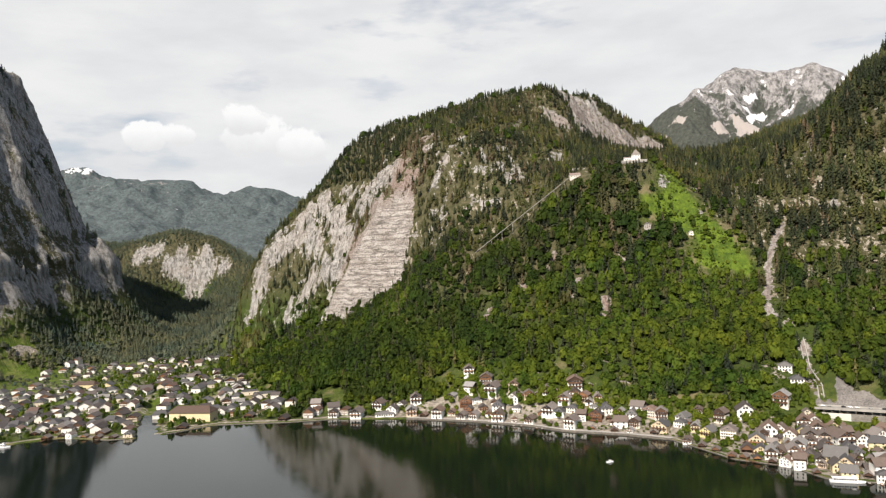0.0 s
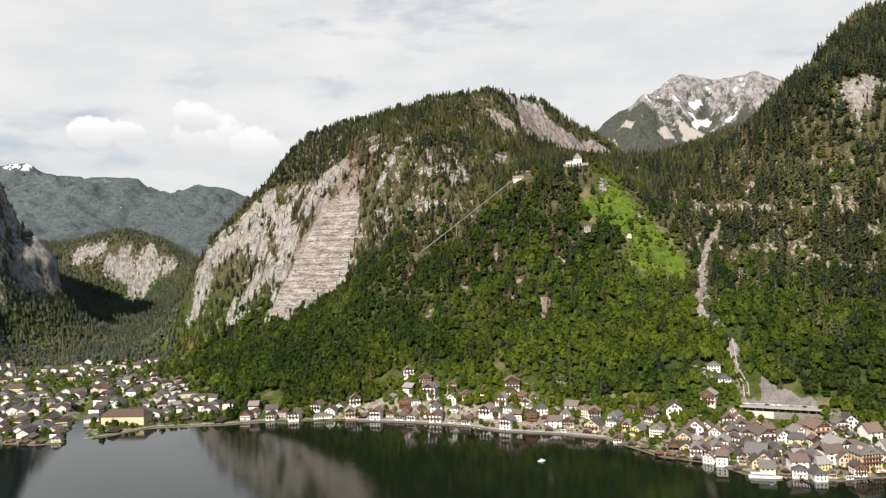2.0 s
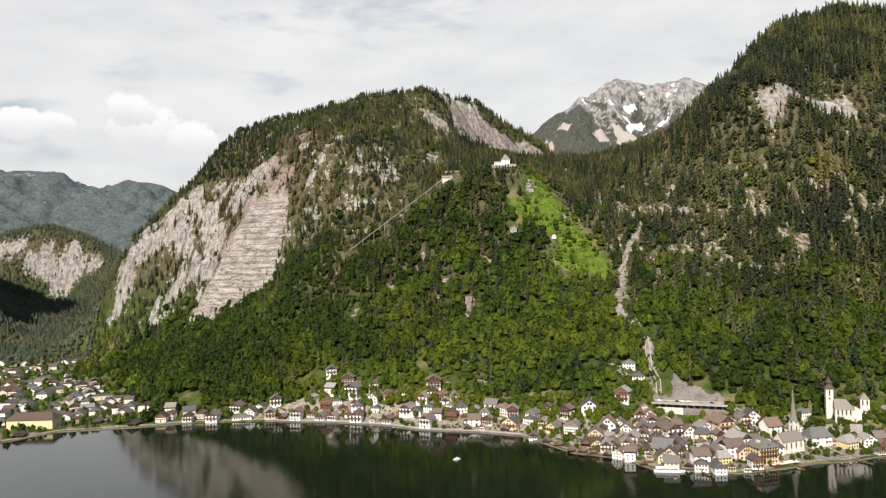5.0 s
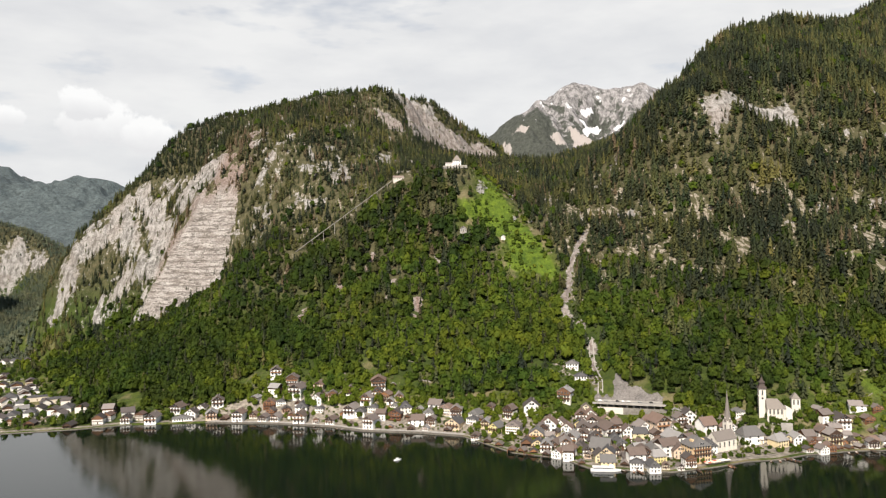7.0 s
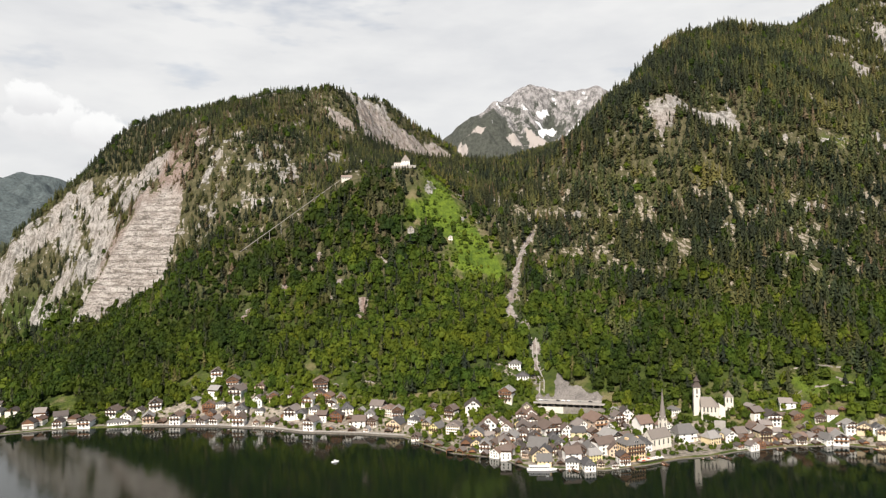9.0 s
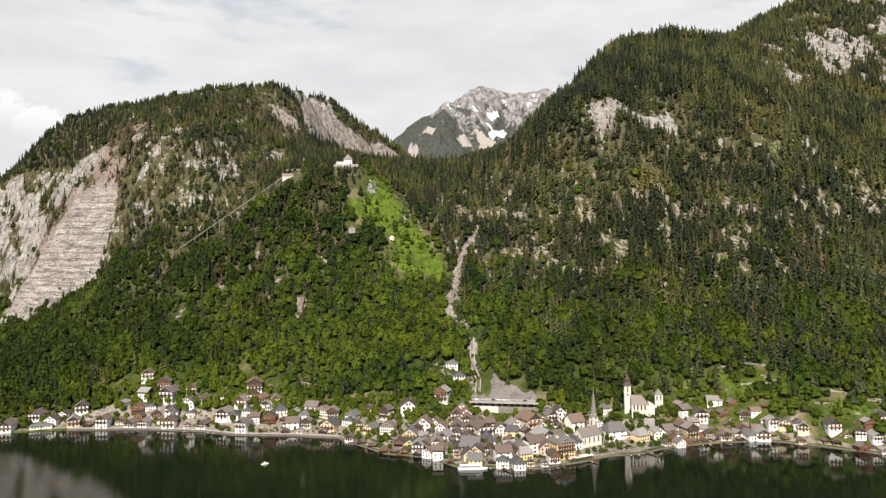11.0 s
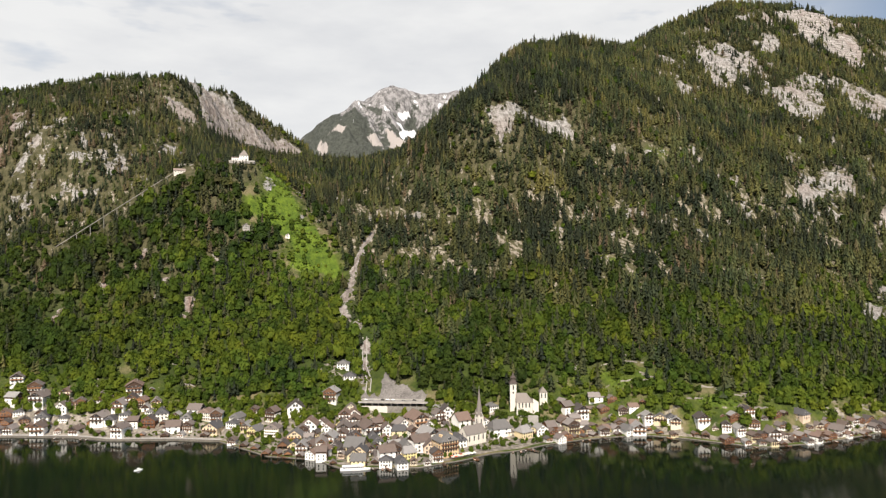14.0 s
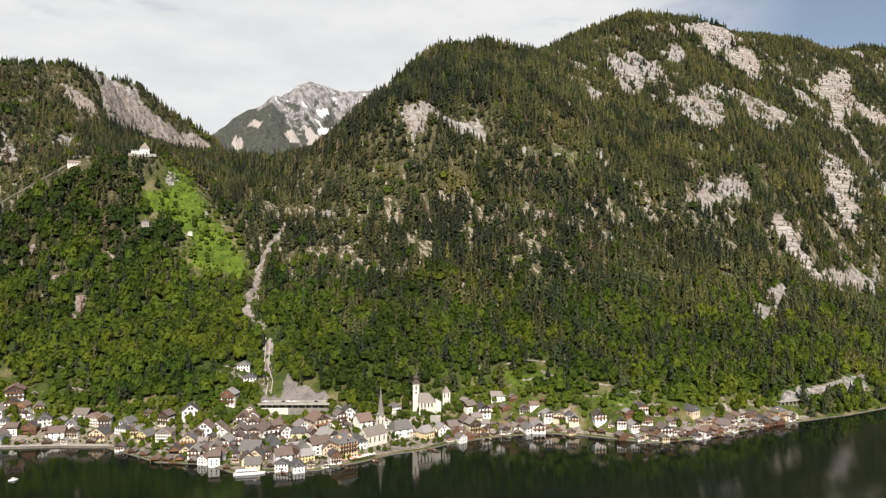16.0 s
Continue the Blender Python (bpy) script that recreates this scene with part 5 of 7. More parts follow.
def build_house(w, d, floors, rise, wall_mat, roof_mat, wood_from=99, wood_mat=None, balconies=0, front=3, sides=3, hip=0.0, dormer=False):
    """A house of the town: walls, timber upper part, roof, chimney, balconies and windows. Front looks along -y."""
    house = new("house")
    fh = 2.7
    eave = 0.5 + fh * floors
    low = min(eave, 0.5 + fh * wood_from)
    bm = bmesh.new()
    if wood_from < floors:
        box(bm, -w / 2, w / 2, -d / 2, d / 2, -5, low)
    else:
        prism(bm, [(-w / 2, -5), (w / 2, -5), (w / 2, eave), (0, eave + rise - 0.05), (-w / 2, eave)], -d / 2 + (hip * 0.9 if hip > 2 else 0), d / 2 - (hip * 0.9 if hip > 2 else 0))
        if hip > 2:
            box(bm, -w / 2 + 0.02, w / 2 - 0.02, -d / 2, d / 2, -5, eave - 0.1)
    part("wall", bm, wall_mat, house)
    if wood_from < floors:
        bm = bmesh.new()
        q = w / 2 + 0.12
        prism(bm, [(-q, low), (q, low), (q, eave), (0, eave + rise - 0.05), (-q, eave)], -d / 2 - 0.12, d / 2 + 0.12)
        part("upper_wall", bm, wood_mat, house, "dark boarded timber upper storey")
    bm = bmesh.new()
    gable_roof(bm, w, d, eave, rise, 0.9, 0.3, hip)
    roof = part("roof", bm, roof_mat, house)
    if dormer:
        for s in (-1, 1):
            bm = bmesh.new()
            box(bm, s * w * 0.27 - 0.9, s * w * 0.27 + 0.9, -d * 0.2, d * 0.05, eave + rise * 0.3, eave + rise * 0.3 + 1.9)
            part("dormer", bm, wall_mat, house)
    chimney_part(roof, w * 0.16, d * 0.15, eave + rise + 0.5)
    door_part(house, w * 0.02, -d / 2)
    rows = [1.2 + fh * k for k in range(floors)]
    put_windows(house, w, d + (0.24 if wood_from < floors else 0), rows, front, sides)
    if rise > 3.2:
        put_window(house, -0.9, -d / 2 - (0.12 if wood_from < floors else 0), eave + 0.5, 0)
        put_window(house, 0.9, -d / 2 - (0.12 if wood_from < floors else 0), eave + 0.5, 0)
    for k in range(balconies):
        balcony_part(house, w * 0.94, -d / 2, 0.6 + fh * (floors - 1 - k), wood_mat or M_WOOD)
    return house


def build_boathouse(w, d):
    house = new("boathouse")
    bm = bmesh.new()
    for s in (-1, 1):
        box(bm, s * w / 2 - 0.12, s * w / 2 + 0.12, -d / 2, d / 2, -3, 3.2)
    box(bm, -w / 2, w / 2, d / 2 - 0.2, d / 2, -3, 3.2)
    box(bm, -w / 2, w / 2, -d / 2, -d / 2 + 0.2, 2.2, 3.2)
    prism(bm, [(-w / 2, 3.2), (w / 2, 3.2), (0, 3.2 + w * 0.32)], -d / 2, d / 2)
    part("wall", bm, M_WOOD, house)
    bm = bmesh.new()
    gable_roof(bm, w, d, 3.2, w * 0.33, 0.8, 0.25)
    part("roof", bm, M_ROOF, house)
    for s in (-1, 0, 1):
        bm = bmesh.new()
        box(bm, s * (w / 2 - 0.3) - 0.15, s * (w / 2 - 0.3) + 0.15, -d / 2 - 0.3, -d / 2, -3, 3.0)
        part("post", bm, M_WOOD, house)
    return house


PROTOS = {
    "c": [(build_house(11, 12, 2, 3.3, M_PLASTER, M_ROOF, 1.45, M_WOOD, 1, 3, 2), 11), (build_house(12, 11, 3, 3.2, M_PLASTER, M_ROOF, 2.3, M_WOOD, 2, 4, 2), 12),
          (build_house(10, 13, 2, 3.6, M_PLASTER, M_ROOF, 1.9, M_WOOD, 1, 3, 2), 10)],
    "p": [(build_house(11, 12, 2, 4.0, M_PLASTER, M_ROOF, 99, None, 0, 3, 2), 11), (build_house(12, 13, 2, 3.9, M_PLASTER, M_ROOF, 1.97, M_WOOD, 1, 4, 2), 12), (build_house(10, 12, 3, 3.6, M_PLASTER, M_ROOF, 2.97, M_WOOD, 1, 3, 2), 10),
          (build_house(12, 15, 2, 4.4, M_PLASTER, M_ROOF_GREY, 99, None, 0, 3, 2, 3.0), 12)],
    "y": [(build_house(13, 14, 2, 4.2, M_YELLOW, M_ROOF, 99, None, 0, 4, 4, 3.0), 13), (build_house(13, 12, 2, 4.4, M_YELLOW, M_ROOF_GREY, 99, None, 1, 4, 3), 13)],
    "r": [(build_house(12, 11, 2, 3.6, M_RED, M_ROOF, 0.9, M_RED, 2, 4, 3), 12)],
    "o": [(build_house(16, 15, 4, 4.8, M_ORANGE, M_ROOF_GREY, 99, M_WOOD, 2, 6, 4, 4.0, True), 16)],
    "h": [(build_house(18, 14, 3, 3.8, M_PLASTER, M_ROOF, 99, M_PLASTER, 3, 6, 4, 3.0), 18)],
    "w": [(build_house(13, 11, 2, 2.9, M_WHITE, M_ROOF_GREY, 99, None, 0, 4, 3, 2.6), 13)],
    "s": [(build_house(6.5, 5, 1, 1.7, M_WOOD, M_ROOF, 99, None, 0, 1, 0), 6.5), (build_house(5.5, 6.5, 1, 1.9, M_PLASTER, M_ROOF, 0.7, M_WOOD, 0, 1, 0), 5.5)],
    "l": [(build_house(22, 12, 1, 2.2, M_PLASTER, M_ROOF_GREY, 99, None, 0, 7, 3, 3.0), 22)],
    "b": [(build_boathouse(9, 11), 9)],
    "L": [(build_house(15, 40, 4, 6.0, M_YELLOW, M_ROOF_BROWN, 99, None, 0, 4, 11, 5.0), 40)],
    "W": [(build_house(36, 14, 2, 1.6, M_PLASTER, M_ROOF_GREY, 99, None, 0, 9, 3, 5.0), 36)],
    "cv": [(build_house(11, 12, 2, 3.3, M_PLASTER, M_ROOF, 1.5, M_WOOD, 1, 2, 0), 11), (build_house(12, 11, 2, 3.4, M_PLASTER, M_ROOF, 1.9, M_WOOD, 0, 2, 1), 12)],
    "pv": [(build_house(11, 13, 2, 3.8, M_PLASTER, M_ROOF, 99, None, 0, 2, 0), 11), (build_house(12, 14, 2, 4.0, M_PLASTER, M_ROOF_GREY, 99, None, 0, 2, 1, 3.5), 12)],
}
LABELS = {
    "c": ("white plastered chalet with dark timber upper storey and balcony", "house"), "p": ("plastered town house with a steep shingled roof", "house"),
    "y": ("yellow plastered house with a grey brown roof", "house"), "r": ("red brown timber house with balconies", "house"), "o": ("ochre lakeside hotel with wooden balconies", "hotel"),
    "w": ("broad whitewashed house with a low grey hipped roof", "house"),
    "s": ("small wooden garden shed with a shingled roof", "shed"),
    "h": ("tall pale apartment house with rows of balconies", "apartment house"), "l": ("long low white hall with a grey roof", "hall"), "L": ("long cream four-storey lakeside hotel with a brown roof", "hotel"), "W": ("long low white building with a flat grey roof", "hall"), "b": ("dark wooden boathouse on posts at the water", "boathouse"),
}
for key, protos in PROTOS.items():
    for ob, w in protos:
        tagged(ob, *LABELS[key[0]], group="houses of the lakeside village")

# kind of house, plan place, width
HOUSES_PROMENADE = [
    ("c", -165, 882, 17), ("c", -136, 852, 13), ("c", -105, 849, 17), ("c", -80, 876, 15), ("p", -61, 858, 16), ("l", -70, 848, 24),
    ("p", -51, 870, 11), ("c", -33, 873, 17), ("c", -36, 847, 14), ("b", -19, 838, 12), ("p", -1, 832, 16), ("p", -16, 875, 9), ("c", 15, 864, 12),
    ("c", 16, 836, 12), ("c", 29, 823, 14), ("r", 33, 849, 17), ("c", 39, 868, 14), ("c", 44, 820, 11), ("c", 59, 878, 15), ("p", 36, 906, 13),
    ("p", 67, 855, 17), ("c", 76, 868, 12), ("p", 74, 828, 17), ("c", 73, 806, 17), ("p", 91, 798, 11), ("c", 110, 790, 14), ("p", 94, 852, 11),
]
HOUSES_HILL = [
    ("c", 133, 827, 12), ("c", 133, 797, 16), ("c", 153, 806, 16), ("c", 166, 826, 17), ("b", 184, 824, 8), ("c", 174, 804, 13), ("c", 189, 801, 11),
    ("r", 183, 772, 15), ("c", 167, 776, 12), ("b", 196, 767, 9), ("c", 207, 753, 13), ("p", 222, 764, 12), ("h", 241, 761, 24), ("c", 222, 748, 11),
    ("y", 246, 733, 25), ("p", 272, 742, 12), ("c", 290, 751, 12), ("c", 278, 717, 10), ("y", 286, 699, 12), ("h", 302, 686, 22), ("c", 307, 726, 12),
    ("p", 332, 728, 17), ("y", 321, 664, 13), ("b", 307, 651, 16), ("c", 333, 635, 17),
]
HOUSES_CORE = [
    ("p", 351, 641, 11), ("p", 339, 682, 15), ("c", 374, 738, 15), ("w", 401, 796, 17.0), ("w", 402, 767, 14.6), ("p", 392, 721, 9), ("c", 381, 704, 13),
    ("p", 371, 666, 12), ("c", 397, 683, 17), ("p", 396, 658, 17), ("c", 372, 639, 15), ("y", 369, 607, 17), ("c", 381, 601, 9), ("b", 378, 571, 11),
    ("p", 397, 599, 13), ("p", 415, 658, 12), ("y", 411, 576, 14), ("p", 428, 592, 12), ("b", 417, 690, 16), ("p", 416, 628, 14), ("p", 433, 663, 13),
]
HOUSES_CHURCH = [
    ("p", 484, 664, 14), ("c", 479, 676, 14), ("p", 464, 677, 11), ("c", 467, 654, 9), ("p", 447, 653, 17), ("o", 446, 570, 23), ("p", 444, 610, 14),
    ("w", 532, 650, 13), ("p", 491, 639, 14), ("p", 522, 611, 17), ("p", 539, 606, 10), ("y", 544, 598, 17), ("c", 613, 636, 13), ("c", 608, 622, 14),
    ("p", 621, 613, 13), ("c", 633, 616, 13), ("c", 647, 623, 12), ("r", 660, 612, 11), ("r", 577, 602, 14), ("c", 585, 597, 11), ("c", 597, 592, 14),
    ("y", 634, 585, 13), ("c", 652, 585, 11), ("p", 653, 573, 13), ("c", 665, 571, 16), ("y", 692, 568, 13), ("p", 700, 561, 12), ("r", 647, 608, 11),
    ("b", 615, 578, 12), ("c", 609, 607, 13), ("b", 682, 557, 11), ("p", 531, 607, 13), ("y", 553, 602, 13), ("p", 564, 599, 13), ("r", 574, 593, 11), ("p", 511, 631, 12), ("c", 448, 676, 15),
]
HOUSES_NORTH = [
    ("c", 702, 556, 13), ("c", 721, 539, 16), ("p", 728, 526, 11), ("p", 736, 519, 9), ("b", 716, 526, 14), ("p", 743, 509, 10), ("c", 761, 509, 13),
    ("c", 750, 496, 12), ("b", 709, 534, 10), ("b", 715, 527, 10), ("c", 772, 495, 15), ("c", 788, 502, 15), ("b", 787, 482, 14), ("p", 804, 496, 13),
    ("p", 834, 495, 17), ("b", 827, 485, 13), ("c", 849, 485, 15), ("c", 867, 493, 13), ("p", 891, 490, 13), ("c", 912, 489, 17), ("o", 941, 487, 11),
    ("h", 958, 486, 16), ("c", 764, 520, 13), ("c", 761, 525, 11), ("c", 777, 512, 10), ("p", 821, 506, 14), ("b", 802, 508, 9), ("p", 884, 496, 10),
]
HOUSES_VALLEY_FRONT = [
    ("p", -532, 820, 15), ("b", -498, 802, 14), ("b", -482, 812, 14), ("y", -474, 824, 17), ("c", -542, 887, 23), ("c", -547, 925, 15),
    ("b", -409, 797, 15), ("p", -443, 838, 15), ("p", -483, 912, 15), ("c", -533, 958, 15), ("c", -378, 800, 13), ("b", -361, 786, 11),
    ("c", -427, 878, 15), ("b", -351, 818, 14), ("p", -377, 883, 15), ("b", -317, 814, 15), ("L", -322, 860, 60), ("p", -311, 900, 15),
    ("p", -296, 888, 13), ("c", -403, 909, 15), ("p", -431, 960, 15), ("p", -373, 949, 15), ("c", -405, 964, 15), ("p", -375, 1003, 24),
    ("p", -325, 985, 24), ("W", -291, 985, 36), ("l", -303, 1016, 15), ("W", -262, 973, 36), ("c", -246, 923, 24), ("c", -291, 938, 24),
    ("b", -250, 866, 15), ("p", -231, 926, 15), ("c", -207, 913, 15),
]
HOUSES_VALLEY_BACK = [
    ("L", -612, 1107, 40), ("y", -581, 1120, 39), ("p", -630, 1072, 15), ("c", -613, 1076, 15), ("r", -622, 1254, 34), ("c", -587, 1229, 24),
    ("p", -798, 1287, 15), ("c", -782, 1317, 15), ("c", -687, 1086, 15), ("c", -685, 1041, 15), ("c", -617, 955, 15), ("c", -591, 893, 15),
    ("p", -638, 1026, 15), ("c", -602, 999, 15), ("p", -479, 969, 15), ("p", -503, 888, 15), ("c", -578, 922, 15), ("c", -555, 1042, 15),
    ("p", -527, 1236, 15), ("c", -426, 1113, 15), ("c", -375, 1082, 15), ("c", -338, 1033, 15), ("p", -376, 1017, 15), ("p", -538, 1333, 15),
    ("c", -519, 1344, 15), ("p", -520, 1402, 15), ("p", -506, 1414, 15), ("c", -571, 1307, 15), ("p", -662, 1397, 15), ("c", -647, 1323, 15),
    ("p", -708, 1370, 15), ("p", -794, 1355, 15), ("c", -791, 1379, 15), ("p", -655, 1432, 15), ("p", -599, 1405, 15), ("c", -169, 857, 15),
    ("c", -162, 869, 14), ("c", -141, 875, 14), ("c", -123, 864, 13), ("b", -198, 845, 13), ("p", -548, 826, 12),
]



def shore_turn(x):
    """Degrees by which a house front is turned to look at the lake."""
    return math.degrees(math.atan2(shore_y(x + 40) - shore_y(x - 40), 80)) * 0.6


def crowd(poly, count, gap, kinds, rnd, taken, smax):
    """More houses between those that stand, no nearer than gap."""
    xs, ys = zip(*poly)
    made = []
    for _ in range(count * 30):
        if len(made) >= count:
            break
        x, y = rnd.uniform(min(xs), max(xs)), rnd.uniform(min(ys), max(ys))
        if inside(poly, np.array([x]), np.array([y]), 0.1)[0] < 0.5 or y < shore_y(x) + 10 or height(x, y)[0] < 0.9:
            continue
        if all(math.hypot(x - a, y - b) > gap for a, b in taken):
            taken.append((x, y))
            made.append((rnd.choice(kinds), x, y, rnd.uniform(0.72, 1.0) * smax))
    return made


def waterfront(rnd, taken):
    """Boathouses and small houses that stand with their feet in the lake."""
    made = []
    for x0, x1, step, kinds in ((262, 345, 8.5, "bbbcbp"), (362, 440, 10.0, "ppcwyb"), (560, 700, 11.5, "bcpr"), (705, 960, 11.0, "bbcrcb"), (-470, -360, 16.0, "bbp"), (-60, 250, 19.0, "bcp")):
        x = x0
        while x < x1:
            y = float(shore_y(x)) + (1.5 if x > 260 or x < -200 else 11) + rnd.uniform(-2.0, 5.0)
            if all(math.hypot(x - a, y - b) > 7.5 for a, b in taken):
                taken.append((x, y))
                made.append((rnd.choice(kinds), x, y, rnd.uniform(7.0, 13.5 if x < 550 else 10.5)))
            x += step * rnd.uniform(0.8, 1.3)
    return made


CORE_AREA = [(295, 650), (345, 590), (400, 565), (470, 590), (480, 640), (475, 680), (430, 700), (400, 715), (380, 700), (340, 690)]
NORTH_AREA = [(570, 590), (660, 575), (690, 555), (685, 590), (640, 612), (590, 612)]
NORTH_AREA_2 = [(720, 490), (800, 478), (960, 478), (950, 496), (820, 505), (770, 522), (720, 532)]
HILL_AREA = [(20, 830), (120, 795), (230, 740), (290, 720), (240, 770), (190, 800), (120, 850), (40, 880)]
VALLEY_NEAR = [(-640, 790), (-470, 800), (-370, 800), (-380, 960), (-450, 1080), (-640, 1060), (-760, 1000)]
VALLEY_MID = [(-330, 860), (-200, 870), (-240, 960), (-330, 1060), (-400, 1180), (-560, 1240), (-480, 1100), (-390, 980)]
VALLEY_FAR = [(-780, 1230), (-600, 1180), (-460, 1330), (-480, 1430), (-640, 1430), (-780, 1390)]
LANDMARKS = [(410, 716), (424, 708), (438, 702), (452, 695), (466, 689), (418, 724), (487, 600), (501, 616), (551, 636), (565, 632), (592, 640), (407, 731), (430, 718), (455, 706), (475, 697), (480, 585), (495, 592)]


BUILT = []


def join_far(rows):
    """The many houses of the valley village too small to tell apart, in one mesh."""
    swap = {M_PLASTER.name: M_PLASTER_FAR, M_WOOD.name: M_WOOD_FAR, M_ROOF.name: M_ROOF_FAR}
    slots, verts, faces, mats = [], [], [], []
    for ob, m in rows:
        for o in ob.children:
            here = m @ o.matrix_local
            base = len(verts)
            verts += [tuple(here @ v.co) for v in o.data.vertices]
            for p in o.data.polygons:
                mat = o.data.materials[p.material_index]
                mat = swap.get(mat.name, mat)
                if mat not in slots:
                    slots.append(mat)
                faces.append([base + i for i in p.vertices])
                mats.append(slots.index(mat))
    me = bpy.data.meshes.new("village_houses")
    me.from_pydata(verts, [], faces)
    for mat in slots:
        me.materials.append(mat)
    me.polygons.foreach_set("material_index", mats)
    tagged(new("village_houses", me), "crowded white and brown chalets of the valley village", "houses", kind="stuff")


def settle():
    rnd = random.Random(11)
    rows = HOUSES_PROMENADE + HOUSES_HILL + HOUSES_CORE + HOUSES_CHURCH + HOUSES_NORTH
    valley = HOUSES_VALLEY_FRONT + HOUSES_VALLEY_BACK
    taken = [(x, y) for k, x, y, w in rows + valley] + LANDMARKS
    rows = rows + crowd(CORE_AREA, 46, 10.2, "cccpppppppppyyr", rnd, taken, 12.5) + waterfront(rnd, taken) + crowd(NORTH_AREA, 16, 10, "cccppb", rnd, taken, 11.5) + crowd(NORTH_AREA_2, 20, 9.5, "ccrcr", rnd, taken, 12)
    rows = rows + crowd(HILL_AREA, 17, 12.0, "ccppwcpr", rnd, taken, 14)
    sheds = [("s", x, y, w * rnd.uniform(0.7, 1.3)) for area, count in ((CORE_AREA, 26), (HILL_AREA, 14), (NORTH_AREA, 8), (NORTH_AREA_2, 10)) for _, x, y, w in crowd(area, count, 7.4, "s", rnd, taken, 7)]
    rows = rows + sheds + valley
    listed = len(rows)
    rows = rows + crowd(VALLEY_NEAR, 105, 13.0, "ccppp", rnd, taken, 15.5) + crowd(VALLEY_MID, 44, 15, "ccpp", rnd, taken, 15) + crowd(VALLEY_FAR, 26, 18, "cccp", rnd, taken, 14)
    used = set()
    BUILT.extend(taken)
    kept, joined = [], []
    for index, (kind, x, y, w) in enumerate(rows):
        if any(math.hypot(x - a, y - b) < 8.5 for a, b in LANDMARKS) and kind not in "o":
            continue
        if along(RIVER, np.array([x]), np.array([y]), 16)[0] > 0.2 and x < -180:
            continue
        far = len(kept) >= 285 + len(sheds) or (x < -180 and index >= listed)
        ob, pw = rnd.choice(PROTOS[kind + "v" if x < -180 and kind in "cp" else kind])
        if kind == "s":
            s = w / pw
        elif kind in "ohLWl":
            s = min(0.92 if kind == "h" else 1.45 if kind == "L" else 1.2, max(0.7, 0.95 * w / pw))
        else:
            s = min(1.5 if w > 18 and x > 300 else 1.28, max(0.72, (0.74 if x > 695 else 0.82 if x > 500 else 0.86 if x > 295 else 1.0 if x < -180 else 0.84) * (0.8 if kind == "b" else 1.0) * w / pw))
        z = float(height(x, y - 5.0 * (x > -180))[0]) if kind != "b" else max(0.6, float(height(x, y)[0]))
        turn = shore_turn(x) + rnd.uniform(-16, 16) + (90 if rnd.random() < (0.0 if kind in "bohLW" or x > 690 else 0.16) else 0)
        if kind in "LW":
            turn = 90 - 6 if kind == "L" else 14
        m = pose(x, y, max(z, 0.8), 0, 0, turn) @ Matrix.Diagonal((s, s * rnd.uniform(0.9, 1.1), min(s, 1.2) * rnd.uniform(0.9, 1.08) * (0.9 if x < -180 else 1.14 if 295 < x < 500 else 0.90 if x > 600 else 1.02), 1))
        if far:
            joined.append((ob, m))
            continue
        kept.append(ob)
        if ob in used:
            copy_thing(ob, m)
        else:
            used.add(ob)
            ob.matrix_basis = m
    join_far(joined)
    for protos in PROTOS.values():
        for ob, _ in protos:
            if ob not in used:
                for o in (*ob.children_recursive, ob):
                    bpy.data.objects.remove(o)


settle()
woods()
shrubs()


# ---- shore works ----
def ribbon(name, line, d0, d1, z0, z1, mat, label, category, step=6.0):
    """A solid strip along a plan line, from d0 to d1 metres across it, z0 below to z1 on top."""
    pts = []
    for (xa, ya), (xb, yb) in zip(line, line[1:]):
        n = max(1, int(math.hypot(xb - xa, yb - ya) / step))
        pts += [(xa + (xb - xa) * k / n, ya + (yb - ya) * k / n) for k in range(n)]
    pts.append(line[-1])
    p = np.array(pts, float)
    t = np.gradient(p, axis=0)
    t /= np.linalg.norm(t, axis=1)[:, None]
    nrm = np.stack([-t[:, 1], t[:, 0]], 1)
    a, b = p + nrm * d0, p + nrm * d1
    ring = [(a, z0), (a, z1), (b, z1), (b, z0)]
    x = np.stack([r[0][:, 0] for r in ring + ring[:1]], 1)
    y = np.stack([r[0][:, 1] for r in ring + ring[:1]], 1)
    z = np.stack([np.broadcast_to(np.asarray(r[1], float), len(p)) for r in ring + ring[:1]], 1)
    ob = sheet(name, x, y, z, mat)
    ob.data.polygons.foreach_set("use_smooth", np.zeros(len(ob.data.polygons), bool))
    return tagged(ob, label, category, kind="structure")


ribbon("quay", [(x, y) for x, y in SHORE if -60 <= x <= 260], -2.3, 1.4, -3.0, 1.35, M_QUAY, "pale stone quay wall along the lake promenade", "quay")
ribbon("shore_bank", [(x, y) for x, y in SHORE if 250 <= x < 1130], -1.9, 0.6, -3.0, 0.75, M_QUAY, "low rough stone bank at the water's edge", "bank")
ribbon("valley_bank", [(-456, 787), (-420, 780), (-388, 771), (-368, 774)], -1.9, 0.6, -3.0, 0.75, M_QUAY, "low rough stone bank west of the river mouth", "bank")
ribbon("river_bank", [(-366, 776), (-386, 822), (-406, 868), (-420, 905)], -1.2, 0.6, -3.0, 1.0, M_QUAY, "stone wall along the river mouth", "bank")
ribbon("river_bank", [(-331, 792), (-352, 834), (-376, 882), (-394, 922)], -0.6, 1.2, -3.0, 1.0, M_QUAY, "stone wall along the river mouth", "bank")
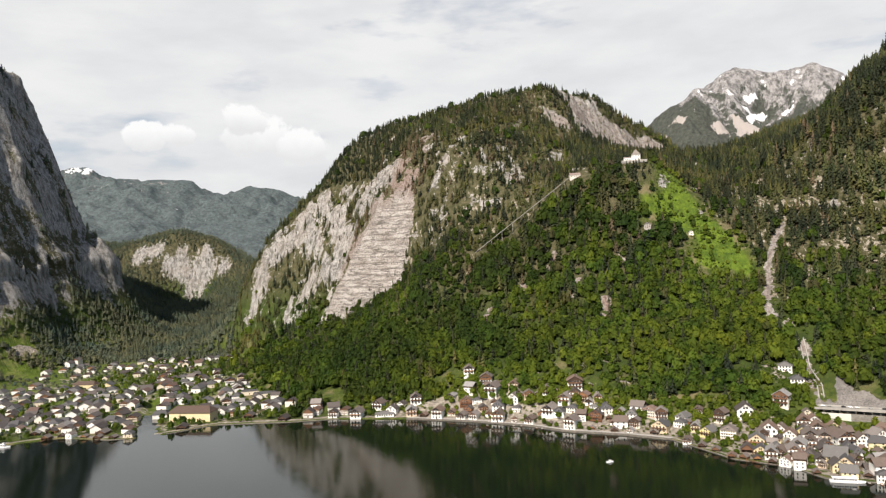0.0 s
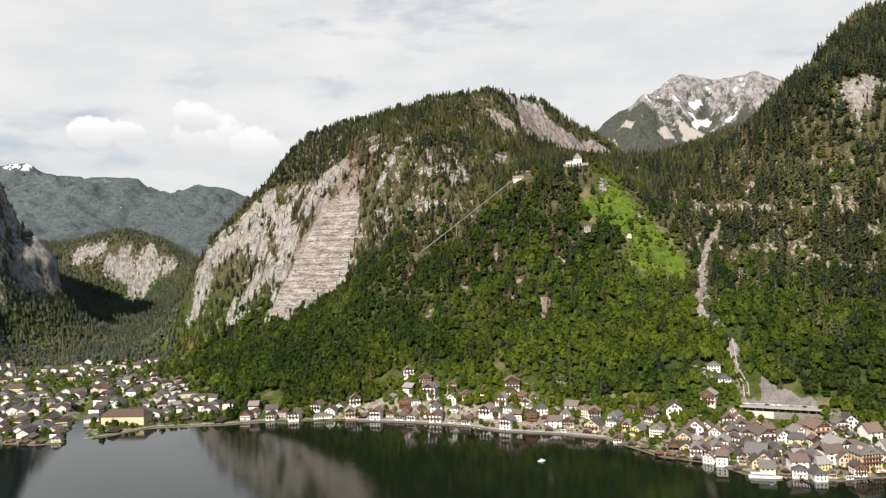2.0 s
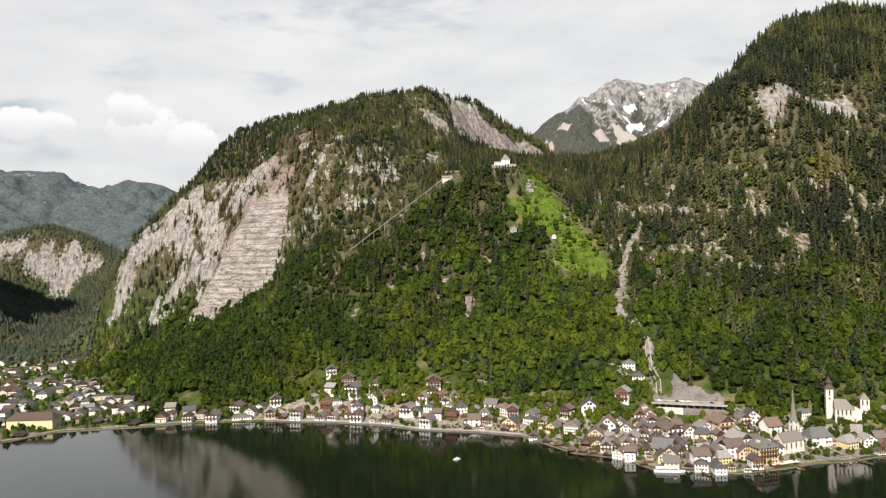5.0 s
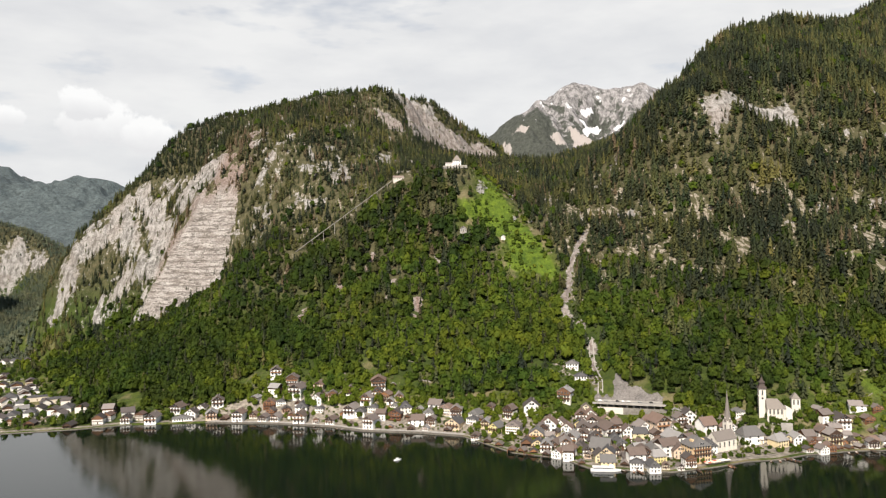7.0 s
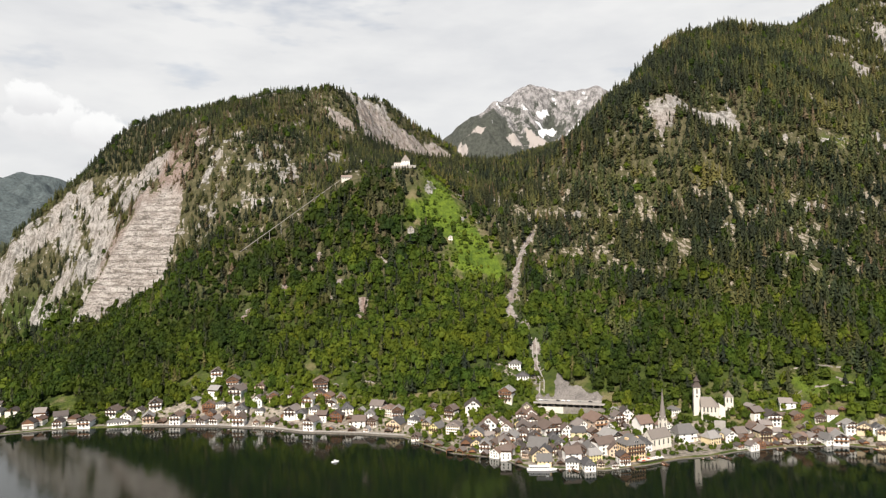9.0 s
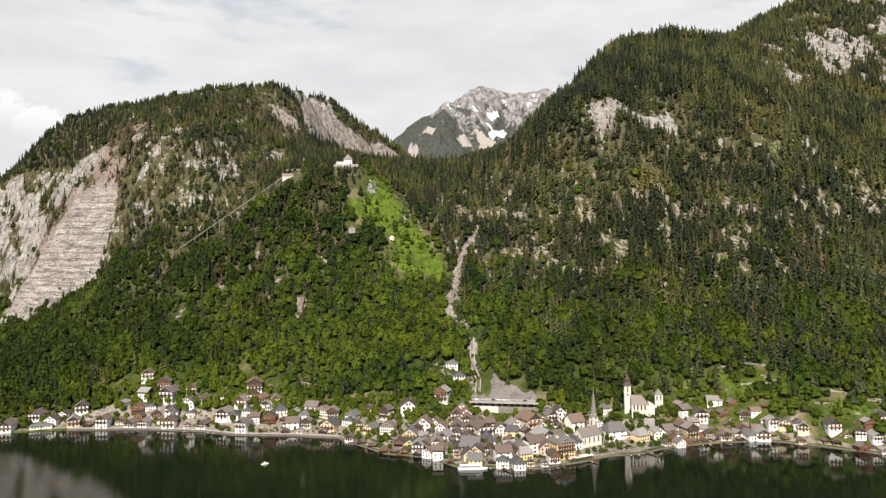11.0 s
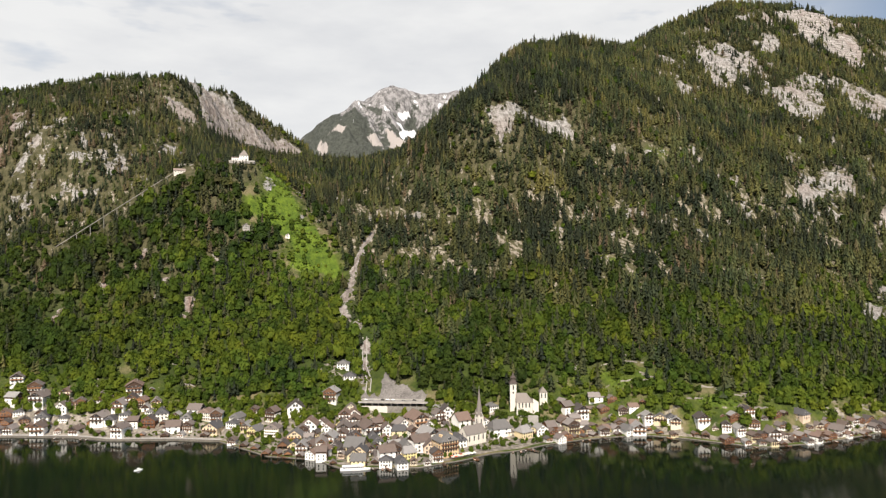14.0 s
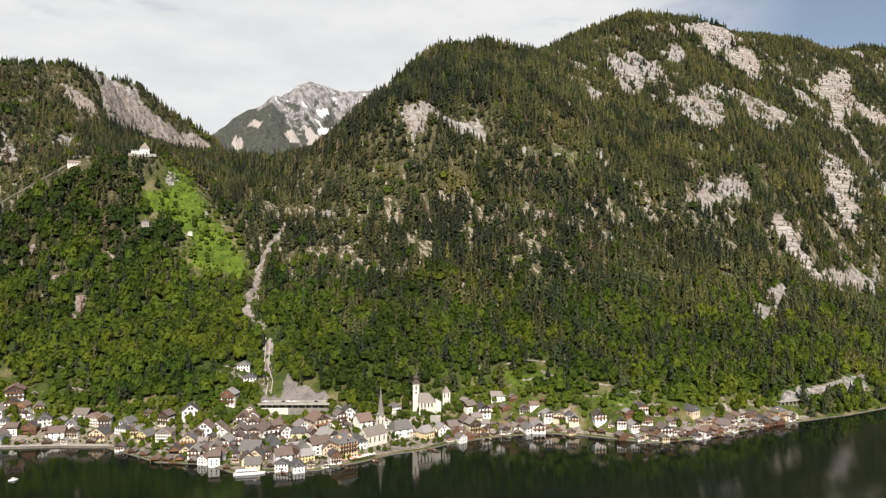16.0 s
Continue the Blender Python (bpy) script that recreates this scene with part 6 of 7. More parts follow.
ribbon("valley_bank", [(-328, 792), (-322, 796)] + [(x, y) for x, y in SHORE if -300 < x <= -60], -1.9, 0.6, -3.0, 0.75, M_QUAY, "low rough stone bank of the valley village", "bank")
ribbon("pavement", [(x, y) for x, y in SHORE if -60 <= x <= 260], 1.6, 6.0, 0.2, 1.5, M_CONCRETE, "light lakeside promenade paving", "pavement")


def channel():
    """The walled torrent that falls through the gully behind the town."""
    line = [(443, 852), (440, 840), (429, 802), (425, 765), (418, 745)]
    p = np.array(line, float)
    z = height(p[:, 0], p[:, 1])
    for side in (-2.6, 2.6):
        bm = bmesh.new()
        for (xa, ya), (xb, yb), za, zb in zip(line, line[1:], z, z[1:]):
            q = [(xa + side - 0.6, ya, za - 2), (xa + side + 0.6, ya, za - 2), (xa + side + 0.6, ya, za + 1.6), (xa + side - 0.6, ya, za + 1.6)]
            r = [(xb + side - 0.6, yb, zb - 2), (xb + side + 0.6, yb, zb - 2), (xb + side + 0.6, yb, zb + 1.6), (xb + side - 0.6, yb, zb + 1.6)]
            a, b = [bm.verts.new(v) for v in q], [bm.verts.new(v) for v in r]
            for i in range(4):
                bm.faces.new([a[i], a[(i + 1) % 4], b[(i + 1) % 4], b[i]])
            bm.faces.new(a[::-1]), bm.faces.new(b)
        wall = part("channel_wall", bm, M_CONCRETE, None)
        tagged(wall, "grey concrete wall of a mountain torrent channel", "wall", kind="structure")


channel()


def garden_walls():
    """Low pale walls that hold the terraced gardens between the houses."""
    rnd = random.Random(23)
    made = 0
    while made < 46:
        poly = rnd.choice((HILL_AREA, HILL_AREA, CORE_AREA, NORTH_AREA_2, LAWNS[4], LAWNS[5]))
        xs, ys = zip(*poly)
        x, y = rnd.uniform(min(xs), max(xs)), rnd.uniform(min(ys), max(ys)) + (6 if poly is HILL_AREA else 0)
        if any((x - a) ** 2 + (y - b) ** 2 < 49 for a, b in BUILT) or y < shore_y(x) + 12:
            continue
        n = rnd.randint(4, 9)
        turn = radians(shore_turn(x) / 0.6 + rnd.uniform(-14, 14))
        bm = bmesh.new()
        rings = []
        for k in range(n + 1):
            u = (k - n / 2) * 2.2
            px, py = x + u * math.cos(turn), y + u * math.sin(turn) + 0.5 * math.sin(k * 1.3)
            pz = float(height(px, py)[0])
            top = pz + rnd.uniform(1.0, 1.8)
            rings.append([bm.verts.new(q) for q in ((px, py - 0.35, pz - 2.5), (px, py - 0.25, top), (px, py + 0.35, top + 0.05), (px, py + 0.45, pz - 2.5))])
        for a, b in zip(rings, rings[1:]):
            for i in range(4):
                bm.faces.new([a[i], a[(i + 1) % 4], b[(i + 1) % 4], b[i]])
        bm.faces.new(rings[0][::-1]), bm.faces.new(rings[-1])
        wall = part("garden_wall", bm, M_GARDEN_WALL, None)
        tagged(wall, "low pale stone wall of a terraced garden", "wall", "garden walls", "structure")
        made += 1


garden_walls()


def car_terrace():
    """The concrete road terrace above the town, open between its posts."""
    ob = tagged(new("road_terrace"), "grey concrete road terrace on posts above the roofs", "terrace")
    ob.matrix_world = pose(441, 712, 24.2, 0, 0, -25.5)
    bm = bmesh.new()
    box(bm, -41, 41, -8, 9, 0.0, 1.1)
    box(bm, -41, 41, -8.4, -8.0, -0.3, 1.9)
    part("deck", bm, M_CONCRETE, ob)
    bm = bmesh.new()
    box(bm, -41, -8, -7.4, -6.4, -18, -3.8)
    part("lower_wall", bm, M_CHURCH, ob, "whitewashed retaining wall")
    bm = bmesh.new()
    box(bm, -8, 41, -7.2, -6.2, -18, -3.8)
    part("stone_wall", bm, M_STONE, ob, "grey stone retaining wall")
    # near-black sheet painted in for the shade under the deck
    bm = bmesh.new()
    box(bm, -41, 41, 2.0, 2.6, -4.0, 0.0)
    part("back_wall", bm, M_DARK, ob)
    for k in range(12):
        bm = bmesh.new()
        x = -39.5 + 79 * k / 11
        box(bm, x - 0.35, x + 0.35, -7.3, -6.5, -3.9, 0.0)
        part("post", bm, M_STONE, ob)
    bm = bmesh.new()
    box(bm, -38, 30, 4, 6, 1.1, 2.0)
    part("kerb", bm, M_CONCRETE, ob)


car_terrace()


def rock_face():
    """Sprayed and netted rock behind the terrace, with a ragged upper edge."""
    x, y = np.meshgrid(np.arange(400, 495, 1.6), np.arange(695, 795, 1.6), indexing="ij")
    rag = inside(SLAB, x + 4.5 * value_noise(x, y, 10, 71, 3), y + 4.5 * value_noise(x, y, 10, 72, 3) + 1.5, 2.0)
    z = height(x, y).reshape(x.shape) + np.where(rag > 0.02, -1.2 + 3.0 * rag + (3.4 * value_noise(x, 0.4 * y, 12, 73, 4) - 1.8 * np.abs(value_noise(x, 0.3 * y, 7, 74, 3))) * rag, -3.0)
    ob = sheet("rock_face", x, y, z, M_SHOTCRETE)
    tagged(ob, "grey netted and sprayed rock face above the terrace", "rock face", kind="structure")


rock_face()


def road_gallery():
    """The covered road at the end of the town: posts, roof slab and parapet under a stone wall."""
    ob = tagged(new("road_gallery"), "grey concrete road gallery with a flat roof on posts", "road gallery")
    ob.matrix_world = pose(1010, 505, 11.0, 0, 0, -3)
    bm = bmesh.new()
    box(bm, -46, 42, -5.5, 6.0, 5.2, 6.0)
    box(bm, -46, 42, -5.9, -5.5, 5.0, 6.5)
    part("roof", bm, M_CONCRETE, ob)
    bm = bmesh.new()
    box(bm, -46, 42, -6.2, 6.0, -8.0, 0.3)
    part("roadway", bm, M_STONE, ob, "grey roadway on a stone base")
    # the gallery's inner shade is put into this wall's near-black colour
    bm = bmesh.new()
    box(bm, -46, 42, 4.6, 5.4, 0.3, 5.2)
    part("back_wall", bm, M_DARK, ob, "back wall of the gallery, its shade painted near black")
    for k in range(14):
        bm = bmesh.new()
        u = -45 + 86 * k / 13
        box(bm, u - 0.4, u + 0.4, -5.4, -4.6, 0.3, 5.2)
        part("post", bm, M_CONCRETE, ob)
    wall = [(1052, 504), (1078, 506), (1103, 509), (1130, 517), (1155, 527), (1190, 536), (1230, 546)]
    ribbon("retaining_wall", wall, -0.6, 3.0, 3.0, 16.5, M_STONE, "tall grey stone retaining wall above the shore road", "wall")
    ribbon("shore_road", wall, -7.5, -0.6, 2.0, 12.5, M_STONE, "grey shore road below a retaining wall", "road")


road_gallery()


def parked_car(x, y, z, turn, mat):
    car = tagged(new("car"), "small parked car on the road terrace", "car", group="cars on the terrace")
    bm = bmesh.new()
    prism(bm, [(-2.1, 0.35), (2.1, 0.35), (2.15, 0.8), (1.2, 0.95), (0.7, 1.45), (-1.3, 1.45), (-1.9, 0.95), (-2.15, 0.85)], -0.85, 0.85)
    part("body", bm, mat, car)
    for sx in (-1.3, 1.3):
        for sy in (-0.8, 0.8):
            bm = bmesh.new()
            bmesh.ops.create_cone(bm, cap_ends=True, segments=12, radius1=0.34, radius2=0.34, depth=0.22, matrix=pose(sx, sy, 0.34, 90))
            part("wheel", bm, M_DARK, car)
    car.matrix_world = pose(x, y, z, 0, 0, turn)


for k, u in enumerate((-33, -27, -14, -8, -2, 10, 22)):
    a = radians(-25.5)
    parked_car(441 + u * math.cos(a) + 1.5 * math.sin(a), 713 + u * math.sin(a) - 1.5 * math.cos(a), 25.7, -25.5 + 5 * (k % 3 - 1), (M_BOAT, M_STEEL, M_DARK, M_BOAT)[k % 4])


# ---- churches ----
def lake_church():
    ob = tagged(new("spire_church"), "pale church by the lake with a needle spire", "church")
    w, d, eave, rise = 13.0, 25.0, 9.5, 7.2
    bm = bmesh.new()
    prism(bm, [(-w / 2, -4), (w / 2, -4), (w / 2, eave), (0, eave + rise), (-w / 2, eave)], -d / 2, d / 2)
    nave = part("nave", bm, M_CHURCH, ob)
    bm = bmesh.new()
    gable_roof(bm, w, d, eave, rise, 0.5, 0.35)
    part("roof", bm, M_CHURCH_ROOF, ob)
    for k in range(4):
        for side, x in ((1, w / 2), (3, -w / 2)):
            put_window(ob, x, -9 + 6 * k, 2.6, side, WINDOW_TALL)
    put_window(ob, 0, -d / 2, 5.5, 0, WINDOW_TALL)
    bm = bmesh.new()
    box(bm, -1.3, 1.3, -d / 2 - 0.25, -d / 2 + 0.1, 0, 3.4)
    part("door", bm, M_WOOD, ob)
    for s in (-1, 1):
        for k in range(5):
            bm = bmesh.new()
            y = -12 + 6 * k
            prism(bm, [(s * w / 2, -2), (s * (w / 2 + 0.9), -2), (s * (w / 2 + 0.7), 6.2), (s * w / 2, 7.6)], y - 0.45, y + 0.45)
            part("buttress", bm, M_CHURCH, ob)
    ob.matrix_world = pose(487, 600, 2.6, 0, 0, -72)
    inv = ob.matrix_world.inverted()
    base = inv @ Vector((501, 614, 2.6))
    bm = bmesh.new()
    box(bm, base.x - 3.2, base.x + 3.2, base.y - 3.2, base.y + 3.2, -3, 21)
    for turn in (0, 90):
        m = Matrix.Translation((base.x, base.y, 0)) @ pose(0, 0, 0, 0, 0, turn)
        n0 = len(bm.verts)
        prism(bm, [(-3.2, 21), (3.2, 21), (0, 26)], -3.2, 3.2)
        bm.verts.ensure_lookup_table()
        for v in bm.verts[n0:]:
            v.co = m @ v.co
    tower = part("tower", bm, M_CHURCH, ob)
    bm = bmesh.new()
    tower_solid(bm, [(4.0, 21.5), (3.0, 27.5), (2.15, 34), (1.3, 41), (0.2, 51.0)], 8, math.pi / 8)
    bmesh.ops.translate(bm, verts=bm.verts, vec=(base.x, base.y, 0))
    part("spire", bm, M_CHURCH_ROOF, ob, "slender grey needle spire")
    bm = bmesh.new()
    bmesh.ops.create_icosphere(bm, subdivisions=1, radius=0.5, matrix=Matrix.Translation((base.x, base.y, 51.2)))
    box(bm, base.x - 0.08, base.x + 0.08, base.y - 0.08, base.y + 0.08, 51, 53)
    part("finial", bm, M_STEEL, ob)
    for k in range(4):
        a = k * math.pi / 2
        ob2 = new("window", WINDOW_TALL)
        ob2.parent = ob
        ob2.matrix_local = Matrix.Translation((base.x, base.y, 13.5)) @ pose(0, 0, 0, 0, 0, 90 * k) @ pose(0, -3.2, 0)


lake_church()


def hill_church():
    ob = tagged(new("hill_church"), "white parish church with a tiered dark tower roof", "church")
    ob.matrix_world = pose(551, 636, 23.0, 0, 0, -20)
    bm = bmesh.new()
    box(bm, -3.4, 3.4, -3.4, 3.4, -14, 27.5)
    box(bm, -3.7, 3.7, -3.7, 3.7, 26.9, 27.6)
    box(bm, -3.6, 3.6, -3.6, 3.6, 19.5, 19.9)
    part("tower", bm, M_CHURCH, ob)
    bm = bmesh.new()
    q = math.sqrt(2)
    tower_solid(bm, [(4.6 * q, 27.4), (4.4 * q, 27.9), (2.9 * q, 30.2), (2.5 * q, 31.5)], 4, math.pi / 4)
    tower_solid(bm, [(2.3 * q, 31.5), (2.3 * q, 33.6)], 4, math.pi / 4)
    tower_solid(bm, [(3.1 * q, 33.4), (2.9 * q, 33.9), (1.4 * q, 35.6), (0.9 * q, 37.2), (0.12, 39.5)], 4, math.pi / 4)
    part("tower_roof", bm, M_TOWER_ROOF, ob, "tiered dark brown tower roof")
    bm = bmesh.new()
    box(bm, -0.1, 0.1, -0.1, 0.1, 39, 42)
    bmesh.ops.create_icosphere(bm, subdivisions=1, radius=0.45, matrix=Matrix.Translation((0, 0, 40)))
    part("finial", bm, M_DARK, ob)
    for side, (x, y) in enumerate(((0, -3.4), (3.4, 0), (0, 3.4), (-3.4, 0))):
        put_window(ob, x, y, 20.6, side, WINDOW_TALL)
        bm = bmesh.new()
        bmesh.ops.create_cone(bm, cap_ends=True, segments=16, radius1=1.0, radius2=1.0, depth=0.12, matrix=pose(0, 0, 0, 0, 0, 90 * side) @ pose(0, -3.46, 17.6, 90))
        part("clock", bm, M_DARK, ob, "dark round clock face")
    # nave with its hipped roof runs from the tower, choir end polygonal
    x0, x1, w, eave, rise = 2.5, 21.5, 11.5, 8.6, 9.5
    yc = -6.0
    bm = bmesh.new()
    outline = [(x0, yc - w / 2), (x1 - 4, yc - w / 2), (x1, yc - w / 4), (x1, yc + w / 4), (x1 - 4, yc + w / 2), (x0, yc + w / 2)]
    lo, hi = [[bm.verts.new((x, y, z)) for x, y in outline] for z in (-15, eave)]
    for i in range(6):
        bm.faces.new([lo[i], lo[(i + 1) % 6], hi[(i + 1) % 6], hi[i]])
    bm.faces.new(lo[::-1]), bm.faces.new(hi)
    part("nave", bm, M_CHURCH, ob)
    bm = bmesh.new()
    low = [bm.verts.new((x + (0.5 if x > 10 else -0.3), yc + (y - yc) * 1.08, eave - 0.3)) for x, y in outline]
    ridge = [bm.verts.new((x0, yc, eave + rise)), bm.verts.new((x1 - 8, yc, eave + rise))]
    for f in ([low[0], low[1], ridge[1], ridge[0]], [low[1], low[2], ridge[1]], [low[2], low[3], ridge[1]], [low[3], low[4], ridge[1]], [low[4], low[5], ridge[0], ridge[1]], [low[5], low[0], ridge[0]], low[::-1]):
        bm.faces.new(f)
    part("roof", bm, M_CHURCH_ROOF, ob, "steep grey hipped church roof")
    for k in range(4):
        put_window(ob, 5.2 + 3.7 * k, yc - w / 2, 3.4, 0, WINDOW_TALL)
    for k in range(5):
        bm = bmesh.new()
        x = 3.3 + 3.7 * k
        box(bm, x - 0.45, x + 0.45, yc - w / 2 - 1.1, yc - w / 2 + 0.1, -8, 8.5)
        part("buttress", bm, M_CHURCH, ob)
    bm = bmesh.new()
    box(bm, x1 - 1, x1 + 5, yc - 3.5, yc + 3.5, -14, 8)
    prism(bm, [(x1 - 1, 8), (x1 + 5, 8), (x1 - 1, 11.5)], yc - 3.5, yc + 3.5)
    part("sacristy", bm, M_CHURCH, ob)
    wall = part("churchyard_wall", bmesh.new(), M_CONCRETE, ob, "tall pale churchyard wall")
    bm = bmesh.new()
    prism(bm, [(14, -18), (25, -18), (25, -4.4), (23, -4.0), (14, -4.0)], yc - w / 2 - 5.0, yc - w / 2 - 4.0)
    bm.to_mesh(wall.data)
    bm.free()
    ch = tagged(new("chapel"), "small white chapel with a grey hipped roof", "chapel")
    bm = bmesh.new()
    box(bm, -4.2, 4.2, -4.2, 4.2, -12, 9.5)
    part("wall", bm, M_CHURCH, ch)
    bm = bmesh.new()
    gable_roof(bm, 8.4, 8.4, 9.5, 5.6, 0.5, 0.3, 3.2)
    part("roof", bm, M_CHURCH_ROOF, ch)
    for x in (-2, 2):
        put_window(ch, x, -4.2, 3.2, 0, WINDOW_TALL)
    ch.matrix_world = pose(590, 640, 28.0, 0, 0, -20)


hill_church()


# ---- on the mountain ----
def tower_house():
    ob = tagged(new("tower_house"), "white medieval tower house with a pyramid roof on the spur", "tower house")
    bm = bmesh.new()
    box(bm, -7.2, 7.2, -6.0, 6.0, -6, 10)
    part("tower", bm, M_WHITE, ob)
    bm = bmesh.new()
    tower_solid(bm, [(10.9, 9.6), (10.5, 10.1), (5.2, 15.2), (0.3, 20.0)], 4, math.pi / 4)
    bmesh.ops.scale(bm, vec=(1.05, 0.9, 1.0), verts=bm.verts)
    part("roof", bm, M_CHURCH_ROOF, ob, "steep grey pyramid roof")
    bm = bmesh.new()
    box(bm, -20, -7.2, -4.5, 4.5, -6, 5.2)
    part("wing", bm, M_WHITE, ob, "low white side wing")
    bm = bmesh.new()
    prism(bm, [(-5.1, 5.0), (5.1, 5.0), (0, 7.6)], -20.5, -7.1)
    bmesh.ops.rotate(bm, verts=bm.verts, cent=(0, 0, 0), matrix=Matrix.Rotation(radians(-90), 3, "Z"))
    part("wing_roof", bm, M_CHURCH_ROOF, ob)
    for k in range(3):
        put_window(ob, -4.5 + 4.5 * k, -6.0, 6.6, 0)
        put_window(ob, -4.5 + 4.5 * k, -6.0, 2.4, 0)
        put_window(ob, -17.5 + 3.6 * k, -4.5, 2, 0)
    bm = bmesh.new()
    box(bm, -24, 18, -10, -9.2, -2.0, 0.7)
    box(bm, 17.2, 18, -9.2, 4, -3.5, 0.9)
    box(bm, -24, -23.2, -9.2, 2, -3.5, 0.9)
    part("terrace_wall", bm, M_CONCRETE, ob, "stone wall of the viewing terrace")
    bm = bmesh.new()
    box(bm, -23, 17, -9.2, 6, -4, -0.2)
    part("terrace", bm, M_CONCRETE, ob)
    ob.matrix_world = pose(325, 1198, 345, 0, 0, -8)


tower_house()


M_PALE_ROOF = plain("faded_roof", (0.26, 0.20, 0.17), (0.38, 0.31, 0.27), 0.5, 0.8)


def funicular():
    ob = tagged(new("funicular_track"), "grey funicular track on concrete posts up the wooded slope", "funicular")
    a, b = Vector((45, 1150, 201)), Vector((212, 1208, 323))
    run = b - a
    m = run.to_track_quat("X", "Z").to_matrix().to_4x4()
    m.translation = a
    length = run.length
    ob.matrix_world = m
    bm = bmesh.new()
    box(bm, 0, length, -1.1, 1.1, -0.6, 0)
    part("girder", bm, M_STONE, ob)
    for s in (-0.7, 0.7):
        bm = bmesh.new()
        box(bm, 0, length, s - 0.12, s + 0.12, 0, 0.25)
        part("rail", bm, M_STEEL, ob)
        bm = bmesh.new()
        box(bm, 0, length, s * 1.45 - 0.12, s * 1.45 + 0.12, 0, 0.4)
        part("parapet", bm, M_STONE, ob)
    inv = m.inverted()
    for k in range(9):
        t = (k + 0.5) / 9
        p = a + run * t
        g = float(height(p.x, p.y)[0])
        if g < p.z:
            bm = bmesh.new()
            box(bm, p.x - 0.3, p.x + 0.3, p.y - 0.3, p.y + 0.3, g - 2, p.z - 0.5)
            bmesh.ops.transform(bm, matrix=inv, verts=bm.verts)
            part("post", bm, M_CONCRETE, ob)
    st = tagged(new("mountain_station"), "cream mountain station of the funicular with a pale reddish roof", "station")
    bm = bmesh.new()
    box(bm, -9, 9, -5, 5, -9, 4.5)
    part("wall", bm, M_CHURCH, st)
    bm = bmesh.new()
    gable_roof(bm, 10, 18, 4.5, 3.2, 0.8, 0.3)
    bmesh.ops.rotate(bm, verts=bm.verts, cent=(0, 0, 0), matrix=Matrix.Rotation(radians(90), 3, "Z"))
    part("roof", bm, M_PALE_ROOF, st)
    for k in range(4):
        put_window(st, -6.5 + 4.3 * k, -5, 1.2, 0)
    bm = bmesh.new()
    box(bm, 9, 32, -1.5, 1.5, 1.0, 1.7)
    for k in range(2):
        box(bm, 9, 32, -1.5 + 2.9 * k, -1.4 + 2.9 * k, 1.7, 2.8)
    part("footbridge", bm, M_DARK, st)
    for x in (17, 26, 31):
        bm = bmesh.new()
        box(bm, x - 0.5, x + 0.5, -0.6, 0.6, -16, 1.0)
        part("bridge_post", bm, M_DARK, st)
    st.matrix_world = pose(222, 1210, 323, 0, 0, 5)
    for x, y, w, mat, label in ((379, 1078, 0.62, M_PLASTER, "small white hut on the mountain meadow"), (318, 1098, 0.95, M_CONCRETE, "old pale stone house among the trees of the slope")):
        h = build_house(11, 10, 2, 4.0, mat, M_ROOF_GREY if w < 0.8 else M_PALE_ROOF, 99, None, 0, 3, 2)
        tagged(h, label, "house")
        h.matrix_world = pose(x, y, float(height(x, y)[0]), 0, 0, -10) @ Matrix.Scale(w, 4)


funicular()


# ---- boats and jetties ----
def hull(bm, length, beam, z0, z1, rake=0.12):
    n = 9
    low, top = [], []
    for k in range(n):
        t = k / (n - 1)
        wide = beam / 2 * (1 - max(0.0, (t - 0.62) / 0.38) ** 2.2) * (0.86 + 0.14 * min(1, t * 5))
        x = (t - 0.5) * length
        low.append((x * (1 - rake * (t > 0.5) * (t - 0.5)), wide * 0.8, z0))
        top.append((x, wide, z1 + 0.5 * max(0, t - 0.7)))
    rows = [[bm.verts.new((x, s * y, z)) for x, y, z in src] for src, s in ((low, -1), (top, -1), (top, 1), (low, 1))]
    for a, b in zip(rows, rows[1:] + rows[:1]):
        for i in range(n - 1):
            bm.faces.new([a[i], a[i + 1], b[i + 1], b[i]])
    bm.faces.new([r[0] for r in rows])
    bmesh.ops.remove_doubles(bm, verts=bm.verts, dist=0.01)


def lake_ferry(x, y, turn, length, label):
    ob = tagged(new("ferry"), label, "boat")
    bm = bmesh.new()
    hull(bm, length, 5.2, -0.5, 1.6)
    part("hull", bm, M_BOAT, ob)
    bm = bmesh.new()
    box(bm, -length * 0.42, length * 0.25, -2.1, 2.1, 1.6, 3.9)
    part("cabin", bm, M_BOAT, ob)
    for k in range(9):
        px = -length * 0.40 + length * 0.64 * k / 9
        for s in (-1, 1):
            bm = bmesh.new()
            box(bm, px + 0.2, px + length * 0.058, s * 2.1 - 0.06, s * 2.1 + 0.06, 2.4, 3.4)
            part("cabin_window", bm, M_GLASS, ob)
    bm = bmesh.new()
    box(bm, -length * 0.44, length * 0.27, -2.4, 2.4, 3.9, 4.1)
    part("roof", bm, M_BOAT, ob)
    bm = bmesh.new()
    box(bm, length * 0.12, length * 0.22, -1.2, 1.2, 4.1, 5.8)
    part("wheelhouse", bm, M_BOAT, ob)
    ob.matrix_world = pose(x, y, 0, 0, 0, turn)


lake_ferry(357, 562, -14, 27, "white passenger ferry moored at the shore")
lake_ferry(-506, 748, 8, 24, "white passenger boat moored by the valley village")


